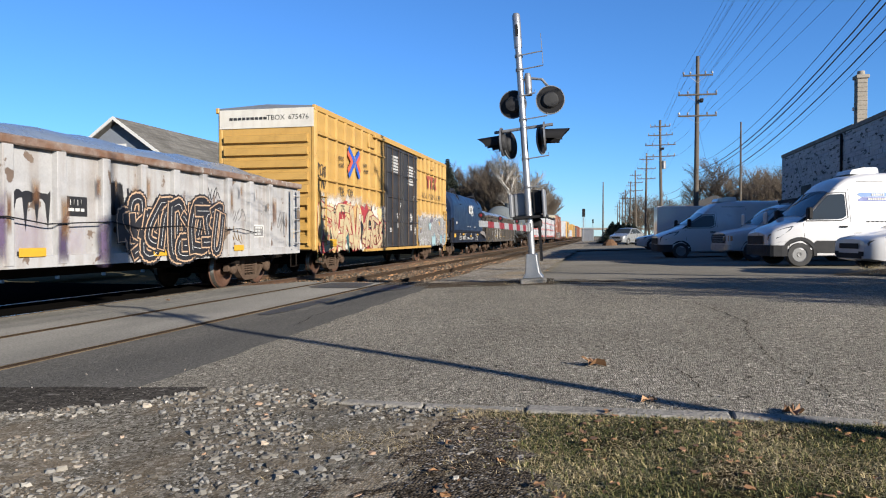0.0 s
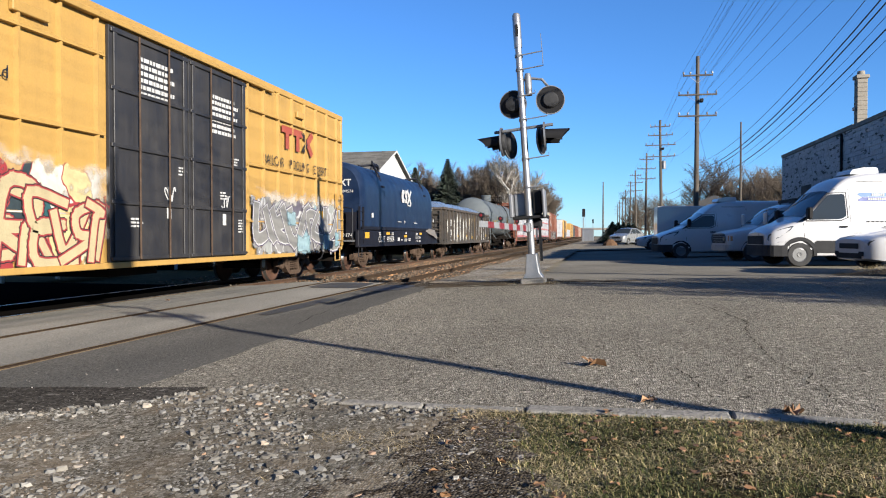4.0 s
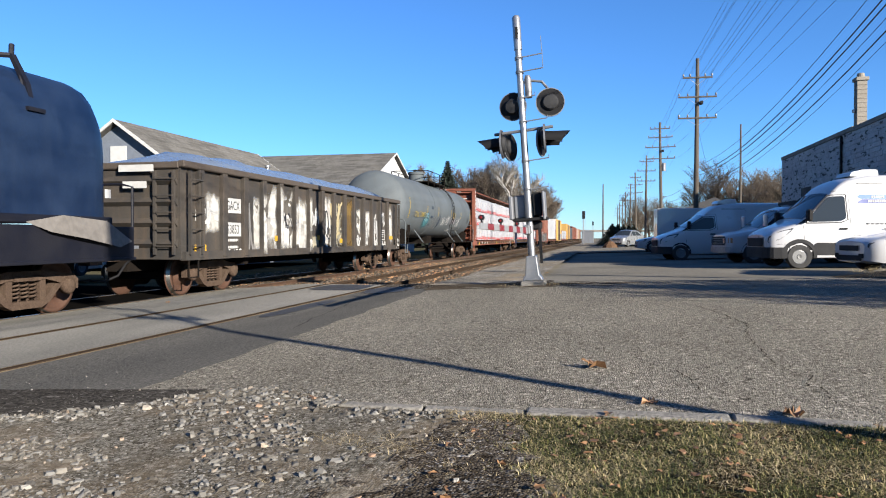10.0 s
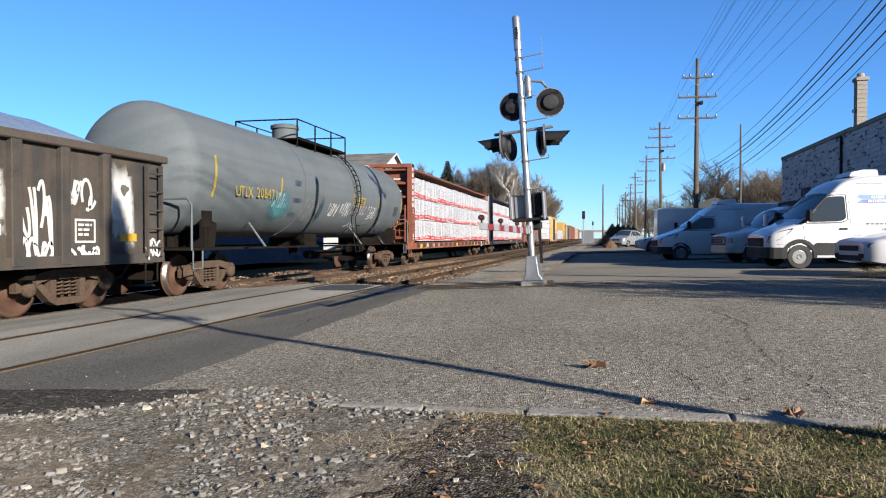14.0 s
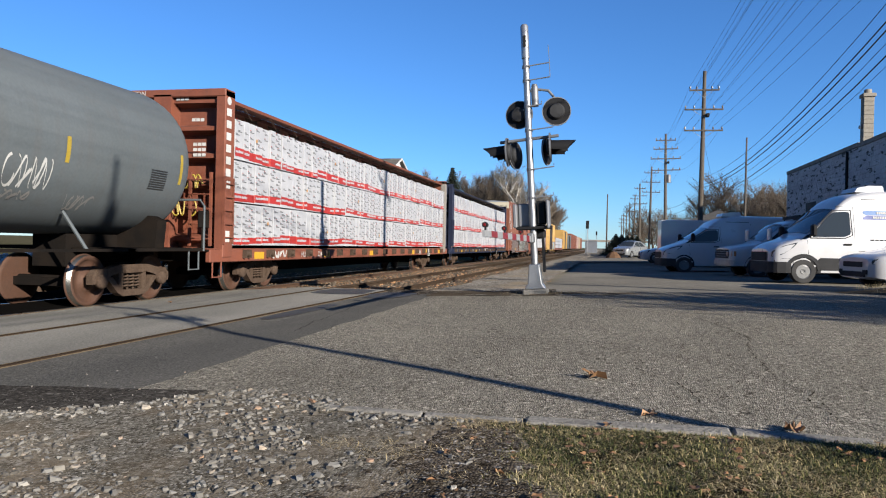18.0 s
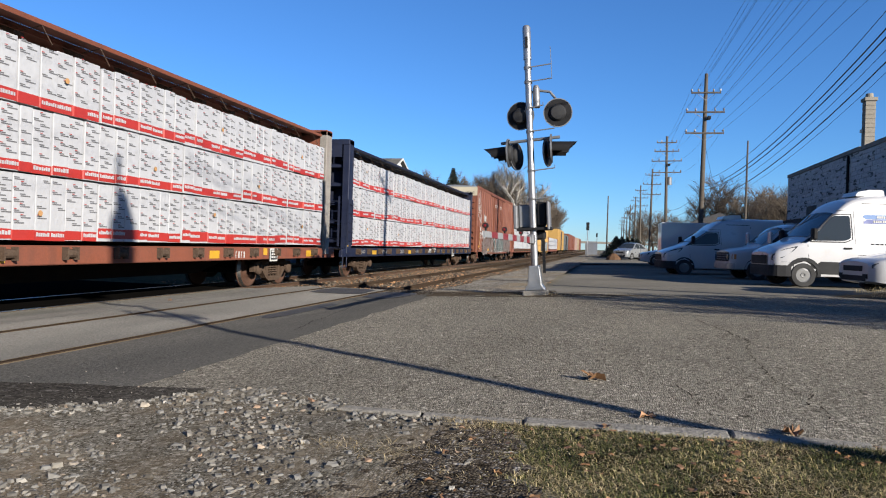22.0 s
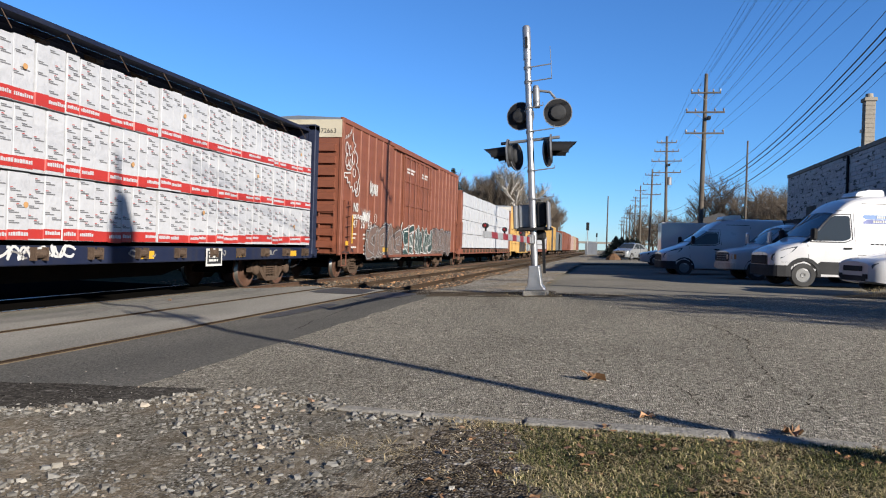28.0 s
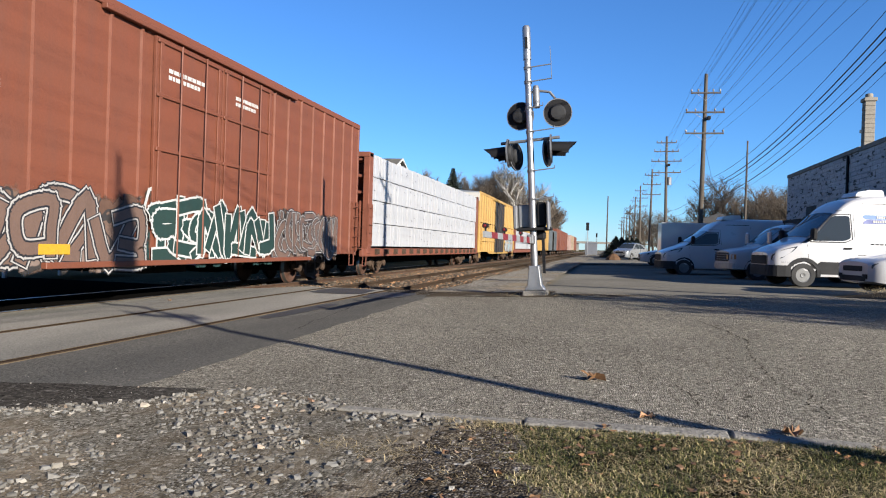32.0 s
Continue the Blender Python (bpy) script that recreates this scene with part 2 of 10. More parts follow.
mat_asphalt = stony_mat("worn_asphalt", ((0.0, (0.145, 0.132, 0.106)), (0.3, (0.258, 0.235, 0.190)), (0.6, (0.345, 0.315, 0.256)), (0.85, (0.425, 0.387, 0.315)), (1.0, (0.64, 0.585, 0.485))), 100, 0.6, 0.9, (0.84, 1.12), 0.5, stretch=(1, 0.62, 1))
mat_blacktop = mat("newer_blacktop", (0.20, 0.192, 0.172), 0.9, col2=(0.28, 0.265, 0.232), scale=0.9, amount=0.8, grain=90, grain_amount=0.55, bump=0.4, stretch=(1, 0.35, 1))
mat_panel = mat("crossing_asphalt", (0.33, 0.315, 0.275), 0.9, col2=(0.52, 0.49, 0.425), scale=0.8, amount=0.9, grain=80, grain_amount=0.4, bump=0.4, stretch=(1, 0.3, 1))
mat_lane = mat("pale_gravel_lane", (0.40, 0.37, 0.31), 0.95, col2=(0.26, 0.24, 0.20), scale=0.3, amount=0.8, grain=25, grain_amount=0.4, bump=0.5)
mat_dirt = mat("dark_dirt", (0.12, 0.095, 0.07), 0.95, col2=(0.22, 0.18, 0.13), scale=1.2, amount=0.8, grain=30, grain_amount=0.5, bump=0.8)
mat_gravel = stony_mat("gravel_bed", ((0.0, (0.06, 0.05, 0.036)), (0.35, (0.15, 0.133, 0.10)), (0.6, (0.225, 0.205, 0.163)), (0.85, (0.32, 0.29, 0.235)), (1.0, (0.50, 0.455, 0.38))), 95, 0.3, 0.45, (0.7, 1.2), 1.6, stretch=(1, 0.7, 1), dirt=(0.165, 0.128, 0.086), dirt_scale=2.2, dirt_cut=0.46, dirt_width=0.22, wash=0.68)
STONE_TONES = ((0.0, (0.058, 0.050, 0.040)), (0.4, (0.135, 0.126, 0.110)), (0.72, (0.185, 0.180, 0.168)), (0.90, (0.215, 0.198, 0.168)), (0.95, (0.22, 0.165, 0.12)), (0.975, (0.28, 0.26, 0.225)), (1.0, (0.36, 0.345, 0.31)))
mat_stone = island_mat("loose_stone", STONE_TONES)
mat_ballast = mat("track_ballast", (0.25, 0.20, 0.15), 0.95, col2=(0.15, 0.115, 0.08), scale=0.8, amount=0.9, grain=14, grain_amount=0.65, bump=1.0)
mat_earth = mat("winter_ground", (0.20, 0.175, 0.11), 0.95, col2=(0.10, 0.10, 0.05), scale=0.12, amount=0.9, grain=8, grain_amount=0.4, bump=0.4)
mat_concrete = mat("weathered_concrete", (0.42, 0.40, 0.36), 0.9, col2=(0.30, 0.28, 0.25), scale=3, amount=0.8, grain=50, grain_amount=0.4, bump=0.5)
mat_rail = mat("rail_steel", (0.20, 0.12, 0.075), 0.6, 0.5, col2=(0.12, 0.06, 0.035), scale=3, grain=60, grain_amount=0.3)
mat_railtop = mat("polished_rail_head", (0.45, 0.43, 0.40), 0.3, 0.9, grain=80, grain_amount=0.2)
mat_tie = mat("weathered_tie", (0.11, 0.085, 0.065), 0.9, col2=(0.06, 0.045, 0.035), scale=4, grain=30, grain_amount=0.4, bump=0.5, random=0.3)
mat_grass = island_mat("winter_grass", ((0.0, (0.015, 0.021, 0.006)), (0.35, (0.058, 0.070, 0.018)), (0.6, (0.120, 0.122, 0.038)), (0.82, (0.27, 0.225, 0.105)), (1.0, (0.46, 0.38, 0.21))), 0.8, 0.2, 0.35, 2.2)
mat_thatch = mat("dry_thatch", (0.12, 0.094, 0.052), 0.95, col2=(0.050, 0.042, 0.022), scale=6, amount=0.9, grain=60, grain_amount=0.7, bump=1.0)
mat_leaf = mat("dry_leaf", (0.42, 0.22, 0.09), 0.7, col2=(0.28, 0.12, 0.05), scale=20, grain=90, island=0.5, random=0.3)
mat_black = mat("dull_black", (0.014, 0.014, 0.016), 0.7, spec=0.2, grain=40, grain_amount=0.3)
mat_rubber = mat("tyre_rubber", (0.025, 0.025, 0.026), 0.85, grain=50, grain_amount=0.3)
mat_galv = mat("galvanised_steel", (0.55, 0.56, 0.57), 0.42, 0.75, col2=(0.40, 0.41, 0.43), scale=6, grain=60, grain_amount=0.2)
mat_silver = mat("aluminium_paint", (0.52, 0.53, 0.55), 0.38, 0.75, col2=(0.38, 0.39, 0.41), scale=4, grain=60, grain_amount=0.15, streak=(0.3, 0.28, 0.25), streak_amount=0.3)
mat_wood = mat("grey_pole_wood", (0.19, 0.165, 0.14), 0.9, col2=(0.12, 0.105, 0.09), scale=2, grain=30, grain_amount=0.4, bump=0.4, stretch=(4, 4, 0.4))

# ---- the lie of the land: it falls gently from the parking lot to the far track ----
LAND_X = (-900.0, -10.9, -8.7, -7.1, -4.5, -1.25, 0.0, 5.0, 900.0)
LAND_Z = (0.0, 0.0, 0.0, 0.13, 0.13, 0.27, 0.31, 0.45, 0.5)


def gz(x):
    return float(np.interp(x, LAND_X, LAND_Z))


def sheet(name, xs, ys, material, label, category, lift=0.0, wobble=0.0, edge=None, depth=None):
    """A piece of ground that follows the land. edge shifts a point in plan, depth gives its own height."""
    vs, fs = [], []
    for y in ys:
        for x in xs:
            px, py = edge(x, y) if edge else (x, y)
            z = gz(px) + lift + (wobble * noise.noise(Vector((px * 0.7, py * 0.7, 3.1))) if wobble else 0)
            vs.append((px, py, z + (depth(px, py) if depth else 0)))
    nx = len(xs)
    for j in range(len(ys) - 1):
        for i in range(nx - 1):
            fs.append((j * nx + i, j * nx + i + 1, (j + 1) * nx + i + 1, (j + 1) * nx + i))
    return solid(name, M().add(vs, fs), material, label, category, kind="structure")


def steps(a, b, d):
    n = max(1, round((b - a) / d))
    return [a + (b - a) * i / n for i in range(n + 1)]


TRACK = -9.82      # centre line of the track the train is on
SIDING = -5.77     # centre line of the empty near track
XS_LAND = [-900, -300, -120, -60, -30, -18, -13, -10.9, -8.7, -7.1, -4.5, -3, -1.25, 0, 2.5, 5, 9, 15, 30, 80, 300, 900]


def ragged(amount, scale=1.7, seed=0.0):
    return lambda x, y: (x + amount * noise.noise(Vector((x * scale, y * scale, seed))), y + amount * noise.noise(Vector((x * scale, y * scale, seed + 9))))


sheet("ground", XS_LAND, [-300, -60, -20, -8, 0, 8, 16, 24, 40, 70, 120, 200, 400, 900, 2500], mat_earth, "dry winter grass and bare earth round the crossing", "ground", -0.28)


# kerb line: it bends a little away from the street towards the track
def kerb_y(x):
    return 3.93 - 0.10 * x + 0.05 * noise.noise(Vector((x * 0.8, 0, 0)))


def road_edge(x, y):
    if y < 4.0:
        y = kerb_y(x) + 0.02 if x > -1.6 else 3.3
    elif y < 4.6 and x > -1.6:
        y = max(y, kerb_y(x) + 0.1)
    if x < -3.25:
        x = -3.32 + 0.10 * noise.noise(Vector((y * 1.3, 2, 0))) - 0.03 * (y - 9)
    return x, y


sheet("road", [-3.3] + steps(-3.0, 6, 0.3) + steps(7, 40, 3), [3.9] + steps(4.3, 16.0, 0.5), mat_asphalt, "worn pale grey asphalt street with fine cracks", "road", 0.0, edge=road_edge)
sheet("parking_lot", [-1.9, -1.25, 0, 2.5, 5, 10, 20, 40], [15.7, 18, 22, 30, 45, 60], mat_lane, "shaded grey asphalt parking lot", "parking lot", -0.012, edge=ragged(0.25), depth=lambda x, y: -0.085 * min(1.0, max(0.0, (y - 15.8) / 3.0)))
sheet("lane", [-1.6, -0.5, 0.8, 2.2, 3.4], [50, 60, 80, 120, 200, 400, 900], mat_lane, "pale gravel lane running beside the track", "lane", -0.02, edge=ragged(0.3))
mat_verge = stony_mat("pale_trackside_gravel", ((0.0, (0.16, 0.14, 0.11)), (0.4, (0.30, 0.27, 0.22)), (0.8, (0.42, 0.38, 0.31)), (1.0, (0.60, 0.55, 0.46))), 26, 0.45, 0.8, (0.8, 1.15), 0.4, dirt=(0.22, 0.17, 0.11), dirt_scale=0.7, dirt_cut=0.52, dirt_width=0.15, wash=0.7)
sheet("verge", [-3.9, -3.2, -2.6, -2.0, -1.5], steps(16.0, 60, 1.5) + [120, 250, 600], mat_verge, "strip of pale gravel and dead leaves beside the siding", "verge", 0.012, wobble=0.05, edge=ragged(0.25, 0.6))
sheet("blacktop", [-4.93, -4.4, -3.9, -3.25, -3.0], [4.15] + steps(4.6, 16.3, 0.6), mat_blacktop, "dark newer blacktop beside the rail", "road", -0.006, edge=lambda x, y: (x, y if y > 4.2 else y + 0.12 * math.sin(x * 3)))
sheet("broken_asphalt", steps(-9, -2.6, 0.4), steps(2.9, 4.5, 0.3), stony_mat("broken_dark_asphalt", ((0.0, (0.045, 0.041, 0.036)), (0.6, (0.082, 0.074, 0.063)), (0.9, (0.115, 0.104, 0.088)), (1.0, (0.21, 0.19, 0.165))), 60, 0.35, 0.5, (0.7, 1.25), 1.2), "crumbling dark asphalt edge", "road", 0.002, wobble=0.01, edge=ragged(0.12))
# near-black colour paints in the shade under and behind the train
mat_train_shade = mat("road_shade_by_train", (0.014, 0.013, 0.012), 0.9, grain=60, grain_amount=0.4)
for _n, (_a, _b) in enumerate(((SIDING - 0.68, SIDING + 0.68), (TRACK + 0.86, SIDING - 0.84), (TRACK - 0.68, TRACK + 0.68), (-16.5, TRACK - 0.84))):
    sheet("crossing_panel", steps(_a, _b, 0.5), [3.6 + 0.25 * (_n % 2)] + steps(4.2, 16.6, 0.8), mat_panel if _n < 2 else mat_train_shade, "asphalt crossing surface between the rails, shade coloured in under the train", "crossing", -0.004)
sheet("far_street", [-60, -40, -28, -16.6], [2.0, 6, 10, 14.5], mat_train_shade, "street going on beyond the track, coloured near-black as train shade", "road", -0.01)


# ballast beds with a crowned shape, outside the crossing
def bed(y0, y1, dense):
    xs = [-14.0, -12.6, -11.4, -10.9, -10.2, -9.4, -8.7, -8.1, -7.6, -7.1, -6.5, -5.8, -5.0, -4.5, -3.9, -3.4]
    ys = steps(y0, y1, dense)
    return sheet("ballast", xs, ys, mat_ballast, "brown ballast strewn with dead leaves under the tracks", "ballast", -0.13, wobble=0.05, depth=lambda x, y: -0.25 * max(0, abs(x + 7.8) - 4.4))


bed(16.3, 130, 1.6)
bed(130, 1200, 60)
bed(-60, 3.6, 4)


mat_oldrail = mat("dull_old_rail", (0.085, 0.06, 0.042), 0.9, col2=(0.05, 0.036, 0.028), scale=3, grain=60, grain_amount=0.3)


def rail_pair(cx, name_label):
    for s in (-1, 1):
        x = cx + s * 0.7525
        z = gz(cx)
        r = solid("rail", M().prism([(x - 0.036, z - 0.005), (x + 0.036, z - 0.005), (x + 0.036, z - 0.04), (x + 0.012, z - 0.055), (x + 0.012, z - 0.15), (x + 0.07, z - 0.165), (x + 0.07, z - 0.18), (x - 0.07, z - 0.18), (x - 0.07, z - 0.165), (x - 0.012, z - 0.15), (x - 0.012, z - 0.055), (x - 0.036, z - 0.04)], -60, 900, "y"),
                  mat_rail if cx == TRACK else mat_oldrail, name_label, "rail", group="rails")
        part("running_surface", M().box(x - 0.03, x + 0.03, -60, 900, z - 0.005, z + 0.001), mat_railtop if cx == TRACK else mat_oldrail, r)


rail_pair(TRACK, "worn steel rail with a polished head")
rail_pair(SIDING, "rust-brown rail of the unused near track")
TIE_DATA = M().chamfer(-1.3, 1.3, -0.115, 0.115, -0.36, -0.175, 0.02).data("tie", mat_tie)
for _cx in (TRACK, SIDING):
    _holder = thing("track_bed", "row of weathered wooden ties under the rails", "track", pose(_cx, 0, gz(_cx)), kind="structure")
    _rnd = random.Random(int(-_cx * 10))
    for _i in range(130):
        part("tie", TIE_DATA, None, _holder, at=pose(_rnd.uniform(-0.05, 0.05), 17.0 + _i * 0.53, _rnd.uniform(-0.01, 0.012), 0, 0, _rnd.uniform(-1.2, 1.2)))
# flange gaps are filled with rust-tan packed dirt
mat_flange = mat("rusty_packed_dirt", (0.46, 0.35, 0.215), 0.95, col2=(0.20, 0.15, 0.10), scale=1.4, amount=0.95, grain=40, grain_amount=0.4, bump=0.5, stretch=(1, 0.5, 1))
for _cx in (TRACK, SIDING):
    for _s in (-1, 1):
        _x = _cx + _s * 0.7525
        solid("packed_dirt", M().box(_x - 0.11, _x + 0.11, 3.4, 16.7, gz(_cx) - 0.2, gz(_cx) - 0.008), mat_flange, "packed dirt in the gap beside the rail", "dirt", kind="structure")

# ---- kerb of short flush concrete pieces ----
kerb = thing("kerb", "weathered concrete edging, chipped and half buried", "kerb", kind="structure")
_rnd = random.Random(4)
_x = -1.62
while _x < 9:
    _w = _rnd.uniform(0.5, 1.1)
    _a, _b = _x, _x + _w - 0.015
    _ya, _yb = kerb_y(_a), kerb_y(_b)
    _h = 0.030 + _rnd.uniform(-0.008, 0.012) - (0.006 if _x < -0.3 else 0)
    _t = (0.10 if _x > -0.4 else 0.065) + _rnd.uniform(-0.015, 0.02)
    m = M()
    m.add([(_a, _ya - _t, gz(_a) - 0.1), (_b, _yb - _t, gz(_b) - 0.1), (_b, _yb, gz(_b) - 0.1), (_a, _ya, gz(_a) - 0.1),
           (_a, _ya - _t, gz(_a) + _h - 0.01), (_b, _yb - _t, gz(_b) + _h - 0.01), (_b, _yb, gz(_b) + _h), (_a, _ya, gz(_a) + _h)],
          [(3, 2, 1, 0), (4, 5, 6, 7), (0, 1, 5, 4), (1, 2, 6, 5), (2, 3, 7, 6), (3, 0, 4, 7)])
    part("kerb_stone", m, mat_concrete, kerb, bevel=0.012)
    _x += _w

def gravel_top(x):
    """How far the gravel reaches towards the street."""
    return float(np.interp(x, (-9, -3.9, -3.1, -2.7, -2.2, -1.6, 0), (3.3, 3.45, 3.8, 4.15, 4.5, 4.2, 4.0))) + 0.12 * noise.noise(Vector((x * 2.2, 1, 1)))


# foreground beds: gravel and dirt by the track, turf by the kerb
def turf_edge(y):
    """Where the lawn begins beside the gravel."""
    return -0.14 * max(y, -3.0) + 0.22 * noise.noise(Vector((y * 1.7, 5, 0))) + 0.13 * noise.noise(Vector((y * 6.0, 5, 0)))


def near_kerb(x, y):
    return -0.020 * max(0.0, 1 - (kerb_y(x) - y) / 0.30) if x > -1.75 else 0.0


sheet("gravel_patch", [-30, -18, -13.5] + steps(-9, 1.4, 0.12), [-30, -20, -12, -7, -4] + steps(-2, 4.75, 0.15), mat_gravel, "trampled gravel and dark dirt at the street's edge", "gravel", 0.008, wobble=0.014, depth=near_kerb, edge=lambda x, y: (min(x, turf_edge(y) + 0.15), min(y, gravel_top(x), kerb_y(x) - 0.04 if x > -1.62 else 9)))
mat_mud = stony_mat("dark_fine_dirt", ((0.0, (0.035, 0.028, 0.02)), (0.5, (0.10, 0.082, 0.062)), (0.85, (0.17, 0.145, 0.115)), (1.0, (0.4, 0.37, 0.33))), 75, 0.5, 0.8, (0.75, 1.25), 2.0)
sheet("dirt_patch", steps(-1.4, -0.2, 0.03), steps(2.1, 4.1, 0.03), mat_mud, "dark trodden dirt between gravel and lawn", "dirt", 0.013, wobble=0.014, depth=lambda x, y: near_kerb(x, y) - 0.03 * max(0.0, min(1.0, (-0.98 - x) * 4 + 0.6 + 1.3 * noise.noise(Vector((x * 3, y * 3, 8))) + 1.6 * noise.noise(Vector((x * 11, y * 11, 18))))), edge=lambda x, y: (min(x, turf_edge(y) + 0.12), min(y, kerb_y(x) - 0.05)))
sheet("turf", steps(-0.9, 12, 0.15) + [15, 20, 30, 45], [-30, -20, -12, -7, -4] + steps(-2, 3.95, 0.1), mat_thatch, "worn winter lawn with dead leaves", "lawn", 0.004, wobble=0.045, edge=lambda x, y: (max(x, turf_edge(y)) , min(y, kerb_y(x) - 0.1)))


def scatter_stones(n, x0, x1, y0, y1, s0, s1, seed, keep, material, name, label):
    rnd = random.Random(seed)
    base = [(0.9, 0, -0.2), (0.2, 0.85, -0.25), (-0.8, 0.5, -0.2), (-0.7, -0.6, -0.25), (0.3, -0.9, -0.2), (0.5, 0.35, 0.55), (-0.35, 0.45, 0.6), (-0.3, -0.5, 0.5), (0.45, -0.4, 0.62)]
    faces = [(0, 1, 5), (1, 2, 6), (1, 6, 5), (2, 3, 6), (3, 7, 6), (3, 4, 7), (4, 8, 7), (4, 0, 8), (0, 5, 8), (5, 6, 7, 8)]
    m = M()
    for _ in range(n):
        x, y = rnd.uniform(x0, x1), rnd.uniform(y0, y1)
        if not keep(x, y, rnd):
            continue
        s = s0 + (s1 - s0) * rnd.random() ** 7
        a = rnd.uniform(0, 6.28)
        ca, sa = math.cos(a), math.sin(a)
        sx, sy, sz = s * rnd.uniform(0.7, 1.4), s * rnd.uniform(0.4, 1.0), s * rnd.uniform(0.5, 1.0)
        z = gz(x) + (0.007 + 0.014 * noise.noise(Vector((x * 0.7, y * 0.7, 3.1))) if y < 6 else -0.11)
        j = [rnd.uniform(0.6, 1.3) for _q in base]
        m.add([(x + (p[0] * sx * ca - p[1] * sy * sa) * k, y + (p[0] * sx * sa + p[1] * sy * ca) * k, z + p[2] * sz * k) for p, k in zip(base, j)], faces)
    return solid(name, m, material, label, "stones", kind="stuff")


scatter_stones(130000, -5.2, 0.0, 2.3, 4.7, 0.0034, 0.034, 11, lambda x, y, r: x < turf_edge(y) - 0.05 and y < gravel_top(x) + 0.1 * r.random() and not (x > -1.5 and y > kerb_y(x) - 0.12) and r.random() < min(0.8, 0.10 + max(0, -x - 0.4) * 0.32) * (0.22 + 0.85 * noise.noise(Vector((x * 1.6, y * 1.6, 2))) + 0.65 * noise.noise(Vector((x * 6, y * 6, 12))) + 0.40 * max(0.0, 1 - (gravel_top(x) - y) / 0.55)), mat_stone, "loose_gravel", "loose grey and tan gravel of mixed sizes")
mat_tan_stone = island_mat("tan_stone", ((0.0, (0.26, 0.15, 0.09)), (0.5, (0.34, 0.26, 0.19)), (1.0, (0.40, 0.35, 0.28))))
scatter_stones(340, -5.0, -0.6, 2.4, 4.4, 0.004, 0.04, 12, lambda x, y, r: y < gravel_top(x) and r.random() < 0.5, mat_tan_stone, "tan_gravel", "tan and reddish stones among the gravel")
scatter_stones(2600, -4.4, -1.5, 3.4, 5.2, 0.003, 0.012, 16, lambda x, y, r: gravel_top(x) - 0.2 < y < gravel_top(x) + 0.9 * r.random() ** 2, mat_stone, "spread_grit", "fine gravel spread onto the asphalt")
scatter_stones(900, -4.5, 3.5, 4.0, 9.0, 0.004, 0.014, 13, lambda x, y, r: r.random() < 0.5, mat_stone, "road_grit", "small stones lying on the asphalt")
scatter_stones(16000, -13.0, -2.4, 16.6, 42, 0.02, 0.06, 14, lambda x, y, r: r.random() < 0.8 and -0.25 * max(0, abs(x + 7.8) - 4.4) > -0.2, mat("ballast_stone", (0.27, 0.22, 0.17), 0.95, col2=(0.18, 0.14, 0.10), scale=6, grain=40, grain_amount=0.4, island=0.55), "ballast_stones", "brown ballast stones along the tracks")
scatter_stones(3000, -13.0, -1.6, 16.4, 40, 0.03, 0.07, 15, lambda x, y, r: True, mat_leaf, "trackside_leaves", "dead leaves blown over the ballast")


# lone large stones that stick out of the gravel
STONE_AT = ((-1.42, 2.86, 0.05), (-1.02, 2.70, 0.045), (-1.9, 2.95, 0.05), (-2.4, 3.6, 0.05), (-0.9, 3.1, 0.045), (-2.9, 3.1, 0.045), (-3.3, 3.5, 0.05), (-1.7, 3.7, 0.045))
for _i, (_x, _y, _s) in enumerate(STONE_AT):
    bm = bmesh.new()
    bmesh.ops.create_icosphere(bm, subdivisions=1, radius=_s * 0.8)
    for v in bm.verts:
        v.co *= 1 + 0.8 * noise.noise(v.co * 14 + Vector((_i * 3, 0, 0)))
        v.co.z *= 0.55
        v.co.x *= 1.3
    me = bpy.data.meshes.new("stone")
    bm.to_mesh(me)
    bm.free()
    me.materials.append(mat_stone if _i % 3 else mat_tan_stone)
    solid("stone", me, None, "weathered stone half sunk in the gravel", "stone", group="large stones", at=pose(_x, _y, gz(_x) - 0.015, 0, 0, 50 * _i))


# ---- turf blades ----
def blades(n, x0, x1, y0, y1, h0, h1, seed, keep, material, name, label, lay=0.6, wide=1.0):
    rnd = random.Random(seed)
    vs, fs = [], []
    for _ in range(n):
        x, y = rnd.uniform(x0, x1), rnd.uniform(y0, y1)
        if not keep(x, y, rnd):
            continue
        a, h = rnd.uniform(0, 6.28), rnd.uniform(h0, h1)
        w = rnd.uniform(0.0008, 0.0019) * wide
        lean = rnd.uniform(0.2, 1.0) * lay
        ca, sa = math.cos(a), math.sin(a)
        z = gz(x) - 0.002 + 0.045 * noise.noise(Vector((x * 0.7, y * 0.7, 3.1)))
        k = len(vs)
        dx, dy = -sa * w, ca * w
        mx, my, mz = x + ca * h * lean * 0.4, y + sa * h * lean * 0.4, z + h * max(0.25, 0.6 - 0.2 * lean)
        tx, ty, tz = x + ca * h * lean * 1.1, y + sa * h * lean * 1.1, z + h * max(0.15, 1.0 - 0.6 * lean)
        vs += [(x - dx, y - dy, z), (x + dx, y + dy, z), (mx - dx * 0.8, my - dy * 0.8, mz), (mx + dx * 0.8, my + dy * 0.8, mz), (tx, ty, tz)]
        fs += [(k, k + 1, k + 3, k + 2), (k + 2, k + 3, k + 4)]
    return solid(name, M().add(vs, fs), material, label, "grass", kind="stuff")


